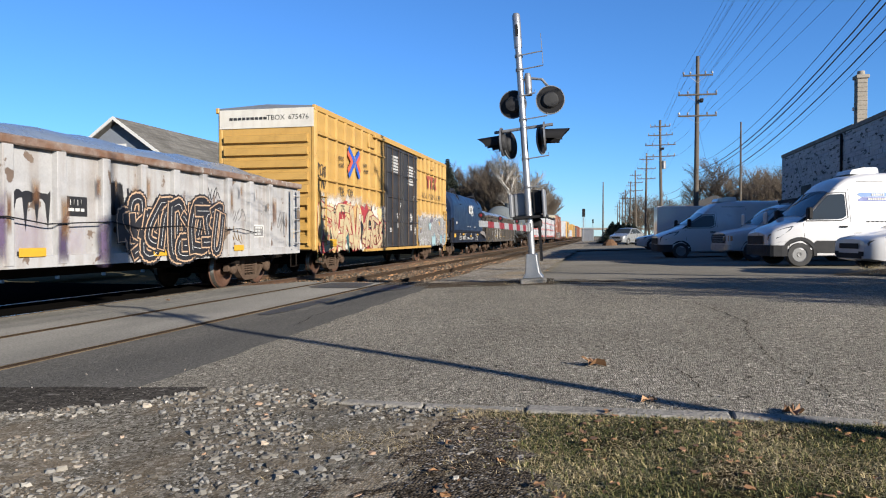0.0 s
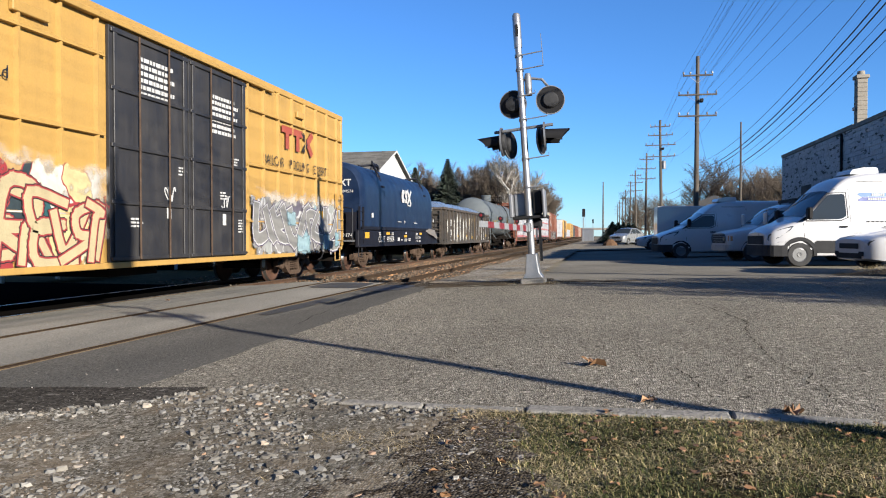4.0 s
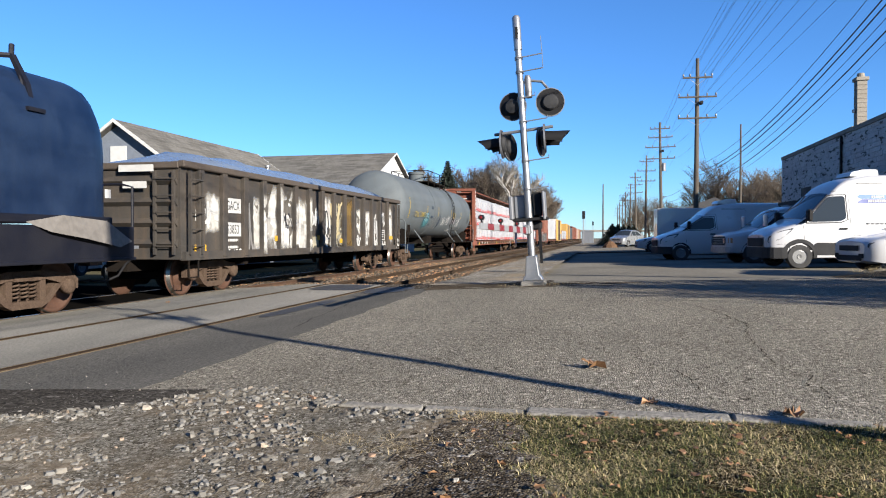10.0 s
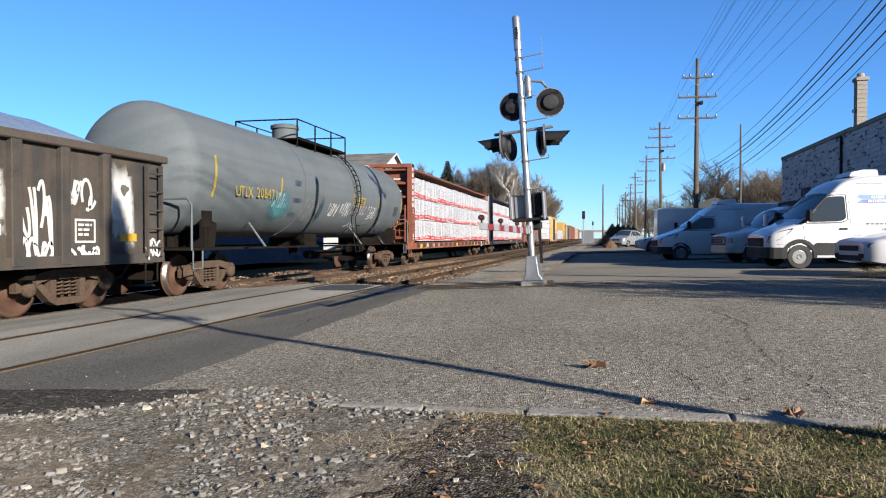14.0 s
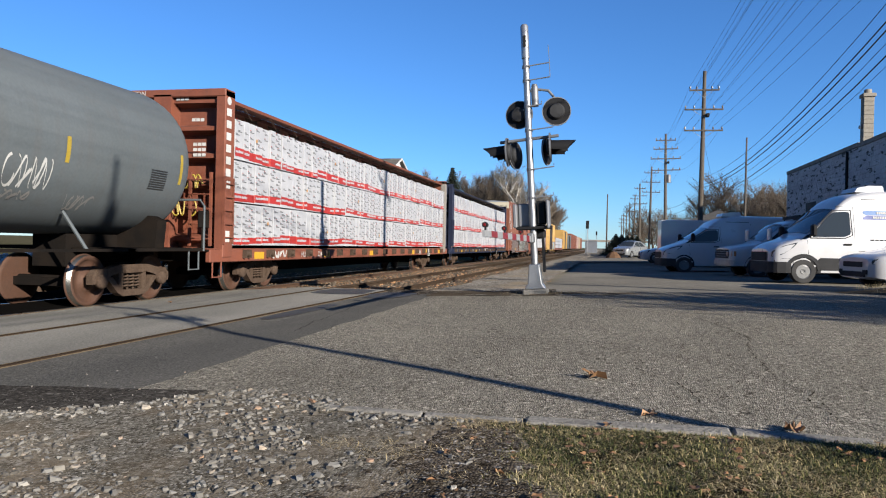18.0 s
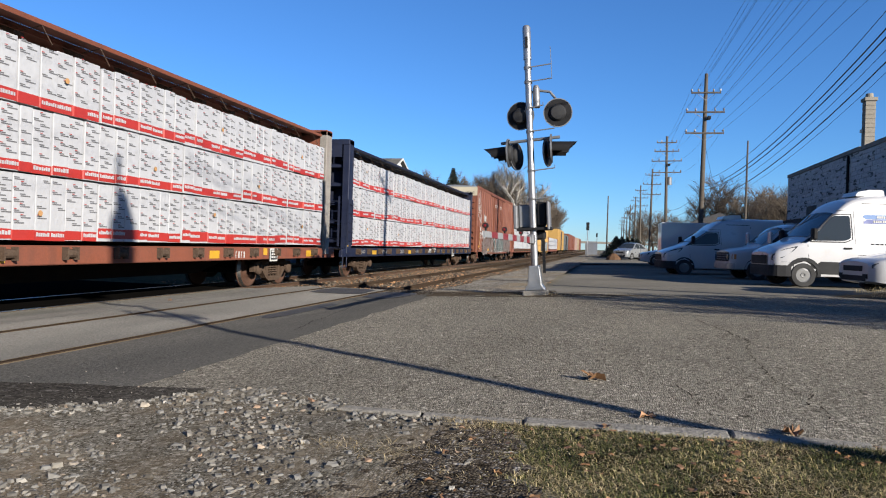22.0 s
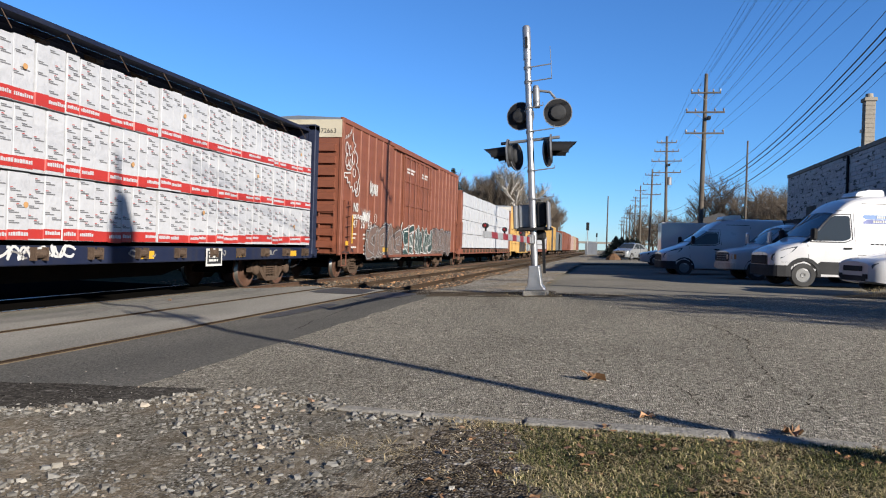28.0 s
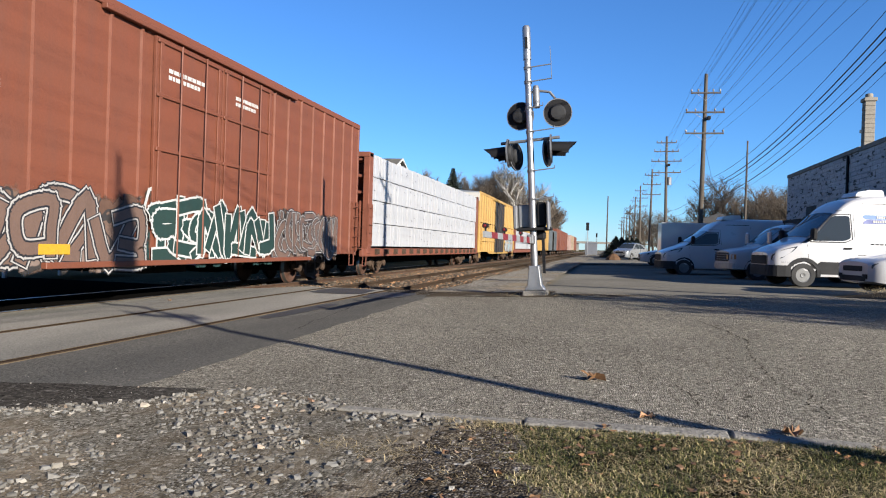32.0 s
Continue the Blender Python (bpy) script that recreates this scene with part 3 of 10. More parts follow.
def on_lawn(x, y, r):
    return y < kerb_y(x) - 0.11 and r.random() < min(1.0, max(0.0, (x - turf_edge(y) + 0.05) * 4)) * (0.55 + 0.75 * noise.noise(Vector((x * 3.2, y * 3.2, 7))))


blades(190000, -0.8, 3.4, 2.2, 3.95, 0.014, 0.050, 21, on_lawn, mat_grass, "lawn_grass", "short green and straw-coloured winter grass", lay=2.0, wide=1.2)
mat_straw = island_mat("dead_straw", ((0.0, (0.13, 0.094, 0.046)), (0.5, (0.33, 0.255, 0.13)), (1.0, (0.58, 0.48, 0.30))), 0.8, 0.3)
blades(60000, -0.9, 3.4, 2.2, 3.98, 0.015, 0.05, 22, lambda x, y, r: y < kerb_y(x) - 0.05 and r.random() < max(0.0, min(1.0, (x - turf_edge(y) + 0.40) * 3)) * max(0.0, 0.48 + 1.2 * noise.noise(Vector((x * 1.9, y * 2.5, 17))) + max(0.0, 0.9 - 2.2 * abs(x - turf_edge(y) - 0.08)) + (0.4 if y > kerb_y(x) - 0.25 else 0.0)), mat_straw, "dead_grass", "dead straw lying among the lawn", lay=3.2, wide=1.0)
blades(1500, -1.6, -0.5, 2.3, 3.6, 0.02, 0.08, 27, lambda x, y, r: noise.noise(Vector((x * 2.6, y * 2.6, 31))) > 0.22, mat_straw, "stray_straw", "wisps of dead straw on the bare dirt", lay=3.5)
blades(2200, -2.4, 0.1, 14.6, 15.9, 0.03, 0.12, 23, lambda x, y, r: (x + 1.36) ** 2 * 0.5 + (y - 15.2) ** 2 < 0.35 * r.random() + 0.05, mat_straw, "mast_weeds", "dead weeds round the foot of the signal", lay=0.8)


# ---- fallen leaves ----
def leaf_data(seed, s):
    rnd = random.Random(seed)
    n = 18
    vs = [(0, 0, 0.012)]
    for k in range(n):
        a = 2 * math.pi * k / n
        r = s * (0.55 + 0.45 * abs(math.sin(2.5 * a))) * rnd.uniform(0.85, 1.1)
        vs.append((r * math.cos(a), 0.75 * r * math.sin(a), rnd.uniform(0.0, 0.65) * s))
    return M().add(vs, [(0, 1 + k, 1 + (k + 1) % n) for k in range(n)]).data("fallen_leaf", mat_leaf)


for _i, (_x, _y, _s) in enumerate(((-0.03, 5.33, 0.10), (0.28, 4.2, 0.06), (0.98, 3.98, 0.075), (-7.6, 11.5, 0.05))):
    solid("fallen_leaf", leaf_data(_i, _s), None, "curled brown dead leaf lying on the asphalt", "leaf", group="leaves on the street", at=pose(_x, _y, gz(_x) + 0.004, 0, 0, 40 * _i))
_rnd = random.Random(31)
_m = M()
for _i in range(300):
    _x, _y = _rnd.uniform(-0.75, 3.4), _rnd.uniform(2.3, 3.85)
    if _y > kerb_y(_x) - 0.08:
        continue
    _s, _a = _rnd.uniform(0.010, 0.032), _rnd.uniform(0, 6.28)
    _z = gz(_x) + 0.045 * noise.noise(Vector((_x * 0.7, _y * 0.7, 3.1))) + _rnd.uniform(0.0, 0.03)
    pts = []
    for k in range(9):
        t = 2 * math.pi * k / 9
        r = _s * (0.6 + 0.4 * abs(math.sin(2.5 * t)))
        u, w = r * math.cos(t), r * 0.7 * math.sin(t)
        pts.append((_x + u * math.cos(_a) - w * math.sin(_a), _y + u * math.sin(_a) + w * math.cos(_a), _z + _rnd.uniform(0, 0.6) * _s))
    _m.add(pts, [tuple(range(9))])
solid("lawn_leaves", _m, mat_leaf, "dead brown leaves scattered in the grass", "leaves", kind="stuff")

# ---- cracks: narrow dark furrows wandering over the asphalt ----
mat_crack = mat("crack_dirt", (0.050, 0.045, 0.038), 0.95, grain=40, grain_amount=0.5)


def crack(x0, y0, x1, y1, seed, w=0.012, wander=0.05):
    rnd = random.Random(seed)
    n = max(8, int(math.hypot(x1 - x0, y1 - y0) / 0.035))
    pts = []
    off = 0.0
    for k in range(n + 1):
        off = off * 0.93 + rnd.uniform(-wander, wander) * 0.45
        t = k / n
        dx, dy = x1 - x0, y1 - y0
        l = math.hypot(dx, dy)
        pts.append((x0 + dx * t - dy / l * off, y0 + dy * t + dx / l * off))
    m = M()
    for k in range(n):
        if rnd.random() < 0.12:
            continue
        (ax, ay), (bx, by) = pts[k], pts[k + 1]
        l = math.hypot(bx - ax, by - ay)
        ux, uy = -(by - ay) / l, (bx - ax) / l
        wa, wb = w * rnd.uniform(0.3, 1.5), w * rnd.uniform(0.3, 1.5)
        m.add([(ax - ux * wa, ay - uy * wa, gz(ax) + 0.007), (bx - ux * wb, by - uy * wb, gz(bx) + 0.007), (bx + ux * wb, by + uy * wb, gz(bx) + 0.007), (ax + ux * wa, ay + uy * wa, gz(ax) + 0.007)], [(0, 1, 2, 3)])
    return solid("road_crack", m, mat_crack, "wandering crack in the worn asphalt", "crack", kind="structure", group="cracks")


FAULTS = (((1.26, 10.16), (1.39, 9.32), (1.51, 7.92), (1.34, 6.86), (1.23, 5.53), (1.38, 5.11), (1.31, 4.74), (1.27, 4.28)), ((1.43, 7.46), (1.83, 7.54), (2.2, 7.42)), ((0.96, 5.74), (1.32, 5.42)), ((0.52, 5.26), (0.64, 4.6)),
          ((-1.2, 15.6), (0.63, 14.39), (2.23, 11.46), (3.4, 9.62)), ((0.51, 17.3), (1.76, 14.16), (3.28, 13.54), (4.14, 11.74)), ((2.83, 15.72), (2.72, 13.5)), ((-2.6, 11.3), (1.6, 10.9)), ((-2.9, 9.0), (-1.0, 8.2)), ((-3.6, 8.0), (-4.4, 12.6)))
for _i, line in enumerate(FAULTS):
    for _k in range(len(line) - 1):
        crack(*line[_k], *line[_k + 1], 40 + 10 * _i + _k, 0.0048 if line[_k][1] < 9 else 0.007, 0.035)
# darker ragged band across the far end of the crossing
sheet("mud_strip", steps(-5.0, -1.1, 0.2), steps(15.1, 16.7, 0.2), mat_mud, "dark ragged strip at the end of the crossing", "mud", 0.004, wobble=0.02, edge=ragged(0.25, 1.3, 3.0))
sheet("mast_dirt", steps(-3.6, 1.4, 0.12), steps(14.5, 16.2, 0.12), mat_dirt, "dark dirt and grit round the foot of the signal", "dirt", -0.012, depth=lambda x, y: 0.03 * max(0.0, min(1.0, 1.1 - abs(y - 15.3) * 1.1 - max(0.0, x + 0.6) * 0.5 + 1.2 * noise.noise(Vector((x * 1.5, y * 2.5, 4))))))
# tar patches laid over the crossing
mat_tar = mat("tar_patch", (0.03, 0.03, 0.032), 0.75, col2=(0.06, 0.058, 0.055), scale=4, grain=40, grain_amount=0.4, bump=0.4)
for _x0, _x1, _y0, _y1 in ((-4.85, -4.55, 9.4, 12.2), (-6.35, -5.15, 14.6, 16.4), (-4.9, -4.0, 13.9, 15.8)):
    _p = []
    for k in range(22):
        a = 2 * math.pi * k / 22
        _px = (_x0 + _x1) / 2 + (_x1 - _x0) / 2 * math.copysign(abs(math.cos(a)) ** 0.6, math.cos(a)) * (1 + 0.25 * noise.noise(Vector((k * 1.3, _x0, 0))))
        _py = (_y0 + _y1) / 2 + (_y1 - _y0) / 2 * math.copysign(abs(math.sin(a)) ** 0.6, math.sin(a))
        _p.append((_px, _py, gz(_px) + 0.004))
    solid("tar_patch", M().add(_p, [tuple(range(22))]), mat_tar, "black tar patch on the crossing", "patch", kind="structure")

# ---- the train ----
def train_run(t):
    """Metres that the train has gone at t seconds."""
    u = t / 32.0
    return 32.0 * (4.0047 * u + 0.4000 * u * u - 0.4490 * u ** 3 + 0.2089 * u ** 4)


SIDE = 1.57        # half a car's width
WHEEL_R = 0.457
CARS = []          # (car, place of its origin along the track)
WHEELSETS = []     # (wheelset, place on its car)

mat_truck = mat("dusty_truck_steel", (0.155, 0.11, 0.082), 0.9, 0.1, col2=(0.075, 0.05, 0.04), scale=6, grain=40, grain_amount=0.4, bump=0.3)
mat_wheel = mat("rusty_wheel", (0.13, 0.06, 0.035), 0.75, 0.3, col2=(0.10, 0.05, 0.03), scale=5, grain=40, grain_amount=0.3)
mat_tread = mat("bright_wheel_tread", (0.3, 0.29, 0.27), 0.3, 0.9, grain=60, grain_amount=0.2)
mat_under = mat("grimy_underframe", (0.018, 0.016, 0.015), 0.9, col2=(0.035, 0.026, 0.02), scale=3, grain=40, grain_amount=0.3)
mat_white = mat("white_paint", (0.70, 0.70, 0.68), 0.6, col2=(0.56, 0.55, 0.52), scale=6, grain=60, grain_amount=0.1, bump=0)
mat_yellowplate = mat("reflector_yellow", (0.75, 0.42, 0.03), 0.5, col2=(0.6, 0.33, 0.03), scale=8, grain=60, grain_amount=0.15, bump=0)
mat_ink = mat("black_paint", (0.02, 0.02, 0.022), 0.6, grain=50, grain_amount=0.2, bump=0)


def car_thing(name, label, y0):
    car = thing(name, label, "rail car", pose(TRACK, y0, 0), group="cars of the freight train")
    CARS.append((car, y0))
    return car


def wheel_data():
    prof = [(-0.06, 0.10), (-0.06, 0.30), (-0.045, 0.40), (-0.048, 0.482), (-0.025, 0.487), (-0.015, 0.46), (0.08, 0.455), (0.08, 0.385), (0.035, 0.37), (0.015, 0.20), (0.08, 0.17), (0.08, 0.09)]
    me = M().lathe(prof, n=32).data("wheel", mat_wheel, True)
    me.materials.append(mat_tread)
    for k, p in enumerate(me.polygons):
        if 32 * 5 <= k < 32 * 6:
            p.material_index = 1
    return me


WHEEL_DATA = wheel_data()
AXLE_DATA = M().lathe([(-0.98, 0.075), (-0.8, 0.085), (0.8, 0.085), (0.98, 0.075)], n=12).data("wheelset", mat_under, True)


def frame_outline():
    return [(-1.12, 0.40), (-1.13, 0.56), (-1.02, 0.66), (-0.72, 0.68), (-0.42, 0.74), (0.42, 0.74), (0.72, 0.68), (1.02, 0.66), (1.13, 0.56), (1.12, 0.40),
            (0.96, 0.42), (0.93, 0.53), (0.75, 0.50), (0.45, 0.22), (0.30, 0.15), (-0.30, 0.15), (-0.45, 0.22), (-0.75, 0.50), (-0.93, 0.53), (-0.96, 0.42)]


FRAME = M()
o = frame_outline()
# the side frame: upper chord, lower chord and end pedestals, with the spring opening left free
FRAME.prism([o[0], o[1], o[2], o[3], (-0.72, 0.50), o[18], o[19]], 0.93, 1.06)
FRAME.prism([o[9], o[8], o[7], o[6], (0.72, 0.50), o[11], o[10]], 0.93, 1.06)
FRAME.prism([(-0.75, 0.5), (-0.72, 0.68), (-0.42, 0.74), (0.42, 0.74), (0.72, 0.68), (0.75, 0.5), (0.6, 0.55), (0.38, 0.60), (-0.38, 0.60), (-0.6, 0.55)], 0.91, 1.07)
FRAME.prism([(-0.75, 0.5), (-0.6, 0.52), (-0.34, 0.27), (0.34, 0.27), (0.6, 0.52), (0.75, 0.5), (0.45, 0.22), (0.30, 0.15), (-0.30, 0.15), (-0.45, 0.22)], 0.91, 1.07)
FRAME.box(0.92, 1.05, -0.40, -0.28, 0.25, 0.62).box(0.92, 1.05, 0.28, 0.40, 0.25, 0.62)
FRAME_DATA = FRAME.data("side_frame", mat_truck)
SPRING = M()
for _y in (-0.17, 0.0, 0.17):
    _p = []
    for _k in range(36):
        _a = _k / 35 * 5 * 2 * math.pi
        _p.append((0.98 + 0.075 * math.cos(_a), _y + 0.075 * math.sin(_a), 0.285 + 0.30 * _k / 35))
    SPRING.tube(_p, 0.017, 5)
SPRING.box(0.86, 1.09, -0.27, 0.27, 0.585, 0.66)
SPRING_DATA = SPRING.data("spring_nest", mat_truck)
CAP_DATA = M().lathe([(0.99, 0.14), (1.10, 0.135), (1.125, 0.10), (1.13, 0.03)], n=14).add([], []).data("bearing_cap", mat_truck, True)
BOLSTER_DATA = M().box(-0.9, 0.9, -0.2, 0.2, 0.45, 0.78).box(-0.7, 0.7, -1.05, -0.95, 0.35, 0.5).box(-0.7, 0.7, 0.95, 1.05, 0.35, 0.5).data("bolster", mat_under)


def truck(car, y, turning=True):
    """A two-axle truck: side frames, springs, bolster, and two wheelsets that roll."""
    mid = Matrix.Translation((0, y, 0))
    flip = mid @ pose(0, 0, 0, 0, 0, 180)
    for m in (mid, flip):
        part("side_frame", FRAME_DATA, None, car, at=m)
        part("spring_nest", SPRING_DATA, None, car, at=m)
    part("bolster", BOLSTER_DATA, None, car, at=mid)
    for dy in (-0.89, 0.89):
        at = Matrix.Translation((0, y + dy, WHEEL_R))
        ws = part("wheelset", AXLE_DATA, None, car, "axle with rusty steel wheels", at=at)
        part("wheel", WHEEL_DATA, None, ws, at=Matrix.Translation((0.72, 0, 0)))
        part("wheel", WHEEL_DATA, None, ws, at=Matrix.Translation((-0.72, 0, 0)) @ pose(0, 0, 0, 0, 0, 180))
        for m in (Matrix.Translation((0, y + dy, WHEEL_R)), Matrix.Translation((0, y + dy, WHEEL_R)) @ pose(0, 0, 0, 0, 0, 180)):
            part("bearing_cap", CAP_DATA, None, car, at=m)
        if turning:
            WHEELSETS.append((ws, y + dy))


COUPLER = M().box(-0.09, 0.09, -0.75, 0.05, 0.78, 0.98).prism([(-0.16, -0.95), (0.17, -1.02), (0.2, -0.85), (0.12, -0.72), (-0.14, -0.72)], 0.72, 1.0, "z")
COUPLER_DATA = COUPLER.data("coupler", mat_truck)


def hose_data(s):
    return M().tube([(0.35, -0.05, 0.80), (0.38, -0.25, 0.72), (0.36, -0.45, 0.5), (0.25, -0.7, 0.4), (0.1, -0.95, 0.42)], 0.025, 6).data("air_hose", mat_black, True)


HOSE_DATA = hose_data(1)


def ends(car, length, z=0.0):
    part("coupler", COUPLER_DATA, None, car)
    part("coupler", COUPLER_DATA, None, car, at=Matrix.Translation((0, length, 0)) @ pose(0, 0, 0, 0, 0, 180))
    part("air_hose", HOSE_DATA, None, car)
    part("air_hose", HOSE_DATA, None, car, at=Matrix.Translation((0, length, 0)) @ pose(0, 0, 0, 0, 0, 180))


def ladder(car, material, x, y, z0, z1, rungs, width=0.42, facing="x", r=0.016):
    """Ladder of two stiles and round rungs, on a side (x) or an end (y)."""
    m = M()
    for k in range(rungs):
        z = z0 + (z1 - z0) * (k + 0.5) / rungs
        if facing == "x":
            m.tube([(x - 0.05, y, z), (x + 0.06, y, z), (x + 0.06, y + width, z), (x - 0.05, y + width, z)], r, 6)
        else:
            m.tube([(x, y + 0.05, z), (x, y - 0.06, z), (x + width, y - 0.06, z), (x + width, y + 0.05, z)], r, 6)
    if facing == "x":
        m.box(x - 0.02, x + 0.05, y - 0.03, y + 0.02, z0, z1).box(x - 0.02, x + 0.05, y + width - 0.02, y + width + 0.03, z0, z1)
    else:
        m.box(x - 0.03, x + 0.02, y - 0.05, y + 0.02, z0, z1).box(x + width - 0.02, x + width + 0.03, y - 0.05, y + 0.02, z0, z1)
    return part("ladder", m, material, car)


def stirrup(car, material, x, y, z0, w=0.36):
    return part("sill_step", M().tube([(x, y, z0), (x, y, z0 - 0.38), (x, y + w, z0 - 0.38), (x, y + w, z0)], 0.02, 6), material, car)


def plate(car, name, y0, y1, z0, z1, material, x=SIDE, label="", t=0.006):
    return part(name, M().box(x, x + t, y0, y1, z0, z1), material, car, label)


def bars(car, y, z, w, n, material, x=SIDE, size=0.045, gap=0.03, seed=0):
    """Stencilled writing too small to read: a block of short bars."""
    rnd = random.Random(seed)
    m = M()
    for i in range(n):
        yy, end = y, y + w * rnd.uniform(0.7, 1.0)
        zz = z - i * (size + gap)
        while yy < end:
            d = rnd.uniform(0.05, 0.16)
            m.box(x, x + 0.004, yy, min(yy + d, end), zz, zz + size)
            yy += d + 0.03
    return tagged(part("stencil_text", m, material, car), kind="stuff")


LAYER = [0]


def ribbon(m, pts, width, x, closed=False, thick=0.003, rise=0.0004):
    """A painted line of even width along points in a side's plane."""
    n = len(pts)
    seq = range(n if closed else n - 1)
    for i in seq:
        a, b = Vector(pts[i]), Vector(pts[(i + 1) % n])
        d = b - a
        if d.length < 1e-4:
            continue
        d.normalize()
        s = Vector((-d.y, d.x)) * width / 2
        a, b = a - d * width * 0.35, b + d * width * 0.35
        q = [a - s, b - s, b + s, a + s]
        LAYER[0] += 1
        m.prism([(p.x, p.y) for p in q], x, x + thick + rise * (LAYER[0] % 9))


def curl(y, z, w, h, rnd, turns=None):
    """One swooping pen stroke."""
    t0, k = rnd.uniform(0, 6.28), turns or rnd.uniform(0.6, 1.5)
    f2, ph = rnd.choice((1, 2)), rnd.uniform(0, 6.28)
    return [(y + w / 2 * math.cos(t0 + 6.28 * k * i / 16) * (1 - 0.3 * i / 16), z + h / 2 * math.sin(f2 * (t0 + 6.28 * k * i / 16) + ph)) for i in range(17)]


GRAF = {}


def gmat(key, col, rough=0.6):
    if key not in GRAF:
        GRAF[key] = mat("spray_" + key, col, rough, col2=tuple(c * 0.82 for c in col), scale=3, amount=0.7, grain=45, grain_amount=0.18, bump=0, streak=tuple(c * 0.6 for c in col), streak_amount=0.35)
    return GRAF[key]


def spray_mat(name, tones, line=None, cell=2.0, tall=0.6, warp=0.5, line_w=0.05, fuzz=0.10, round_ends=False, cover=1.0, seed=0.0, flow=0.0):
    """Sprayed paint on a side: patches of several tones with outlines between, fading out raggedly towards its edges."""
    ma = bpy.data.materials.new("spray_" + name)
    ma.use_nodes = True
    nt = ma.node_tree
    N, L = nt.nodes, nt.links
    b = N["Principled BSDF"]
    b.inputs["Roughness"].default_value, b.inputs["Specular IOR Level"].default_value = 0.7, 0.25
    co = N.new("ShaderNodeTexCoord")

    def calc(op, a, c=None, clamp=False):
        x = N.new("ShaderNodeMath")
        x.operation, x.use_clamp = op, clamp
        for k, val in enumerate((a, c)):
            if val is None:
                continue
            if isinstance(val, (int, float)):
                x.inputs[k].default_value = val
            else:
                L.new(val, x.inputs[k])
        return x.outputs[0]

    mp = N.new("ShaderNodeMapping")
    mp.inputs["Location"].default_value = (seed, seed * 1.7, seed * 0.6)
    L.new(co.outputs["Object"], mp.inputs["Vector"])
    nz = N.new("ShaderNodeTexNoise")
    nz.inputs["Scale"].default_value, nz.inputs["Detail"].default_value = 1.7, 2.0
    L.new(mp.outputs["Vector"], nz.inputs["Vector"])
    ad = N.new("ShaderNodeVectorMath")
    ad.operation = "SCALE"
    ad.inputs["Scale"].default_value = warp
    L.new(nz.outputs["Color"], ad.inputs[0])
    sm = N.new("ShaderNodeVectorMath")
    L.new(ad.outputs[0], sm.inputs[0])
    L.new(mp.outputs["Vector"], sm.inputs[1])
    st = N.new("ShaderNodeMapping")
    st.inputs["Scale"].default_value = (0.0, 1.0, tall)
    L.new(sm.outputs[0], st.inputs["Vector"])
    vo = N.new("ShaderNodeTexVoronoi")
    vo.inputs["Scale"].default_value = cell
    L.new(st.outputs["Vector"], vo.inputs["Vector"])
    sp = N.new("ShaderNodeSeparateColor")
    L.new(vo.outputs["Color"], sp.inputs[0])
    cr = N.new("ShaderNodeValToRGB")
    cr.color_ramp.interpolation = "CONSTANT"
    els = cr.color_ramp.elements
    for k, (p, c) in enumerate(tones):
        e = els[k] if k < 2 else els.new(p)
        e.position, e.color = p, (*(v * DUSTY for v in c), 1)
    L.new(sp.outputs[0], cr.inputs[0])
    color = cr.outputs["Color"]
    if line:
        ve = N.new("ShaderNodeTexVoronoi")
        ve.feature = "DISTANCE_TO_EDGE"
        ve.inputs["Scale"].default_value = cell
        L.new(st.outputs["Vector"], ve.inputs["Vector"])
        mr = N.new("ShaderNodeMapRange")
        mr.inputs["From Min"].default_value, mr.inputs["From Max"].default_value = line_w, line_w * 1.6
        L.new(ve.outputs["Distance"], mr.inputs["Value"])
        mx = N.new("ShaderNodeMix")
        mx.data_type = "RGBA"
        L.new(mr.outputs["Result"], mx.inputs[0])
        mx.inputs[6].default_value = (*(v * DUSTY for v in line), 1)
        L.new(color, mx.inputs[7])
        color = mx.outputs[2]
    gr = N.new("ShaderNodeTexNoise")
    gr.inputs["Scale"].default_value, gr.inputs["Detail"].default_value = 9.0, 5.0
    L.new(mp.outputs["Vector"], gr.inputs["Vector"])
    gm = N.new("ShaderNodeMapRange")
    gm.inputs["From Min"].default_value, gm.inputs["From Max"].default_value, gm.inputs["To Min"].default_value = 0.3, 0.7, 0.78
    L.new(gr.outputs["Fac"], gm.inputs["Value"])
    mu = N.new("ShaderNodeVectorMath")
    mu.operation = "SCALE"
    L.new(color, mu.inputs[0])
    L.new(gm.outputs["Result"], mu.inputs["Scale"])
    L.new(mu.outputs[0], b.inputs["Base Color"])
    # the edge: distance to the border of the piece, made uneven
    ge = N.new("ShaderNodeSeparateXYZ")
    L.new(co.outputs["Generated"], ge.inputs[0])
    gy, gzz = ge.outputs[1], ge.outputs[2]
    if round_ends:
        u, w = calc("SUBTRACT", gy, 0.5), calc("SUBTRACT", gzz, 0.5)
        d = calc("SUBTRACT", 0.5, calc("SQRT", calc("ADD", calc("MULTIPLY", u, u), calc("MULTIPLY", w, w))))
    else:
        d = calc("MINIMUM", calc("MINIMUM", gy, calc("SUBTRACT", 1.0, gy)), calc("MINIMUM", gzz, calc("SUBTRACT", 1.0, gzz)))
    dr = N.new("ShaderNodeMapping")
    dr.inputs["Scale"].default_value = (1.0, 3.0, 3.0 if not flow else 3.0 * (1 - flow))
    L.new(mp.outputs["Vector"], dr.inputs["Vector"])
    ed = N.new("ShaderNodeTexNoise")
    ed.inputs["Scale"].default_value, ed.inputs["Detail"].default_value = 1.0, 4.0
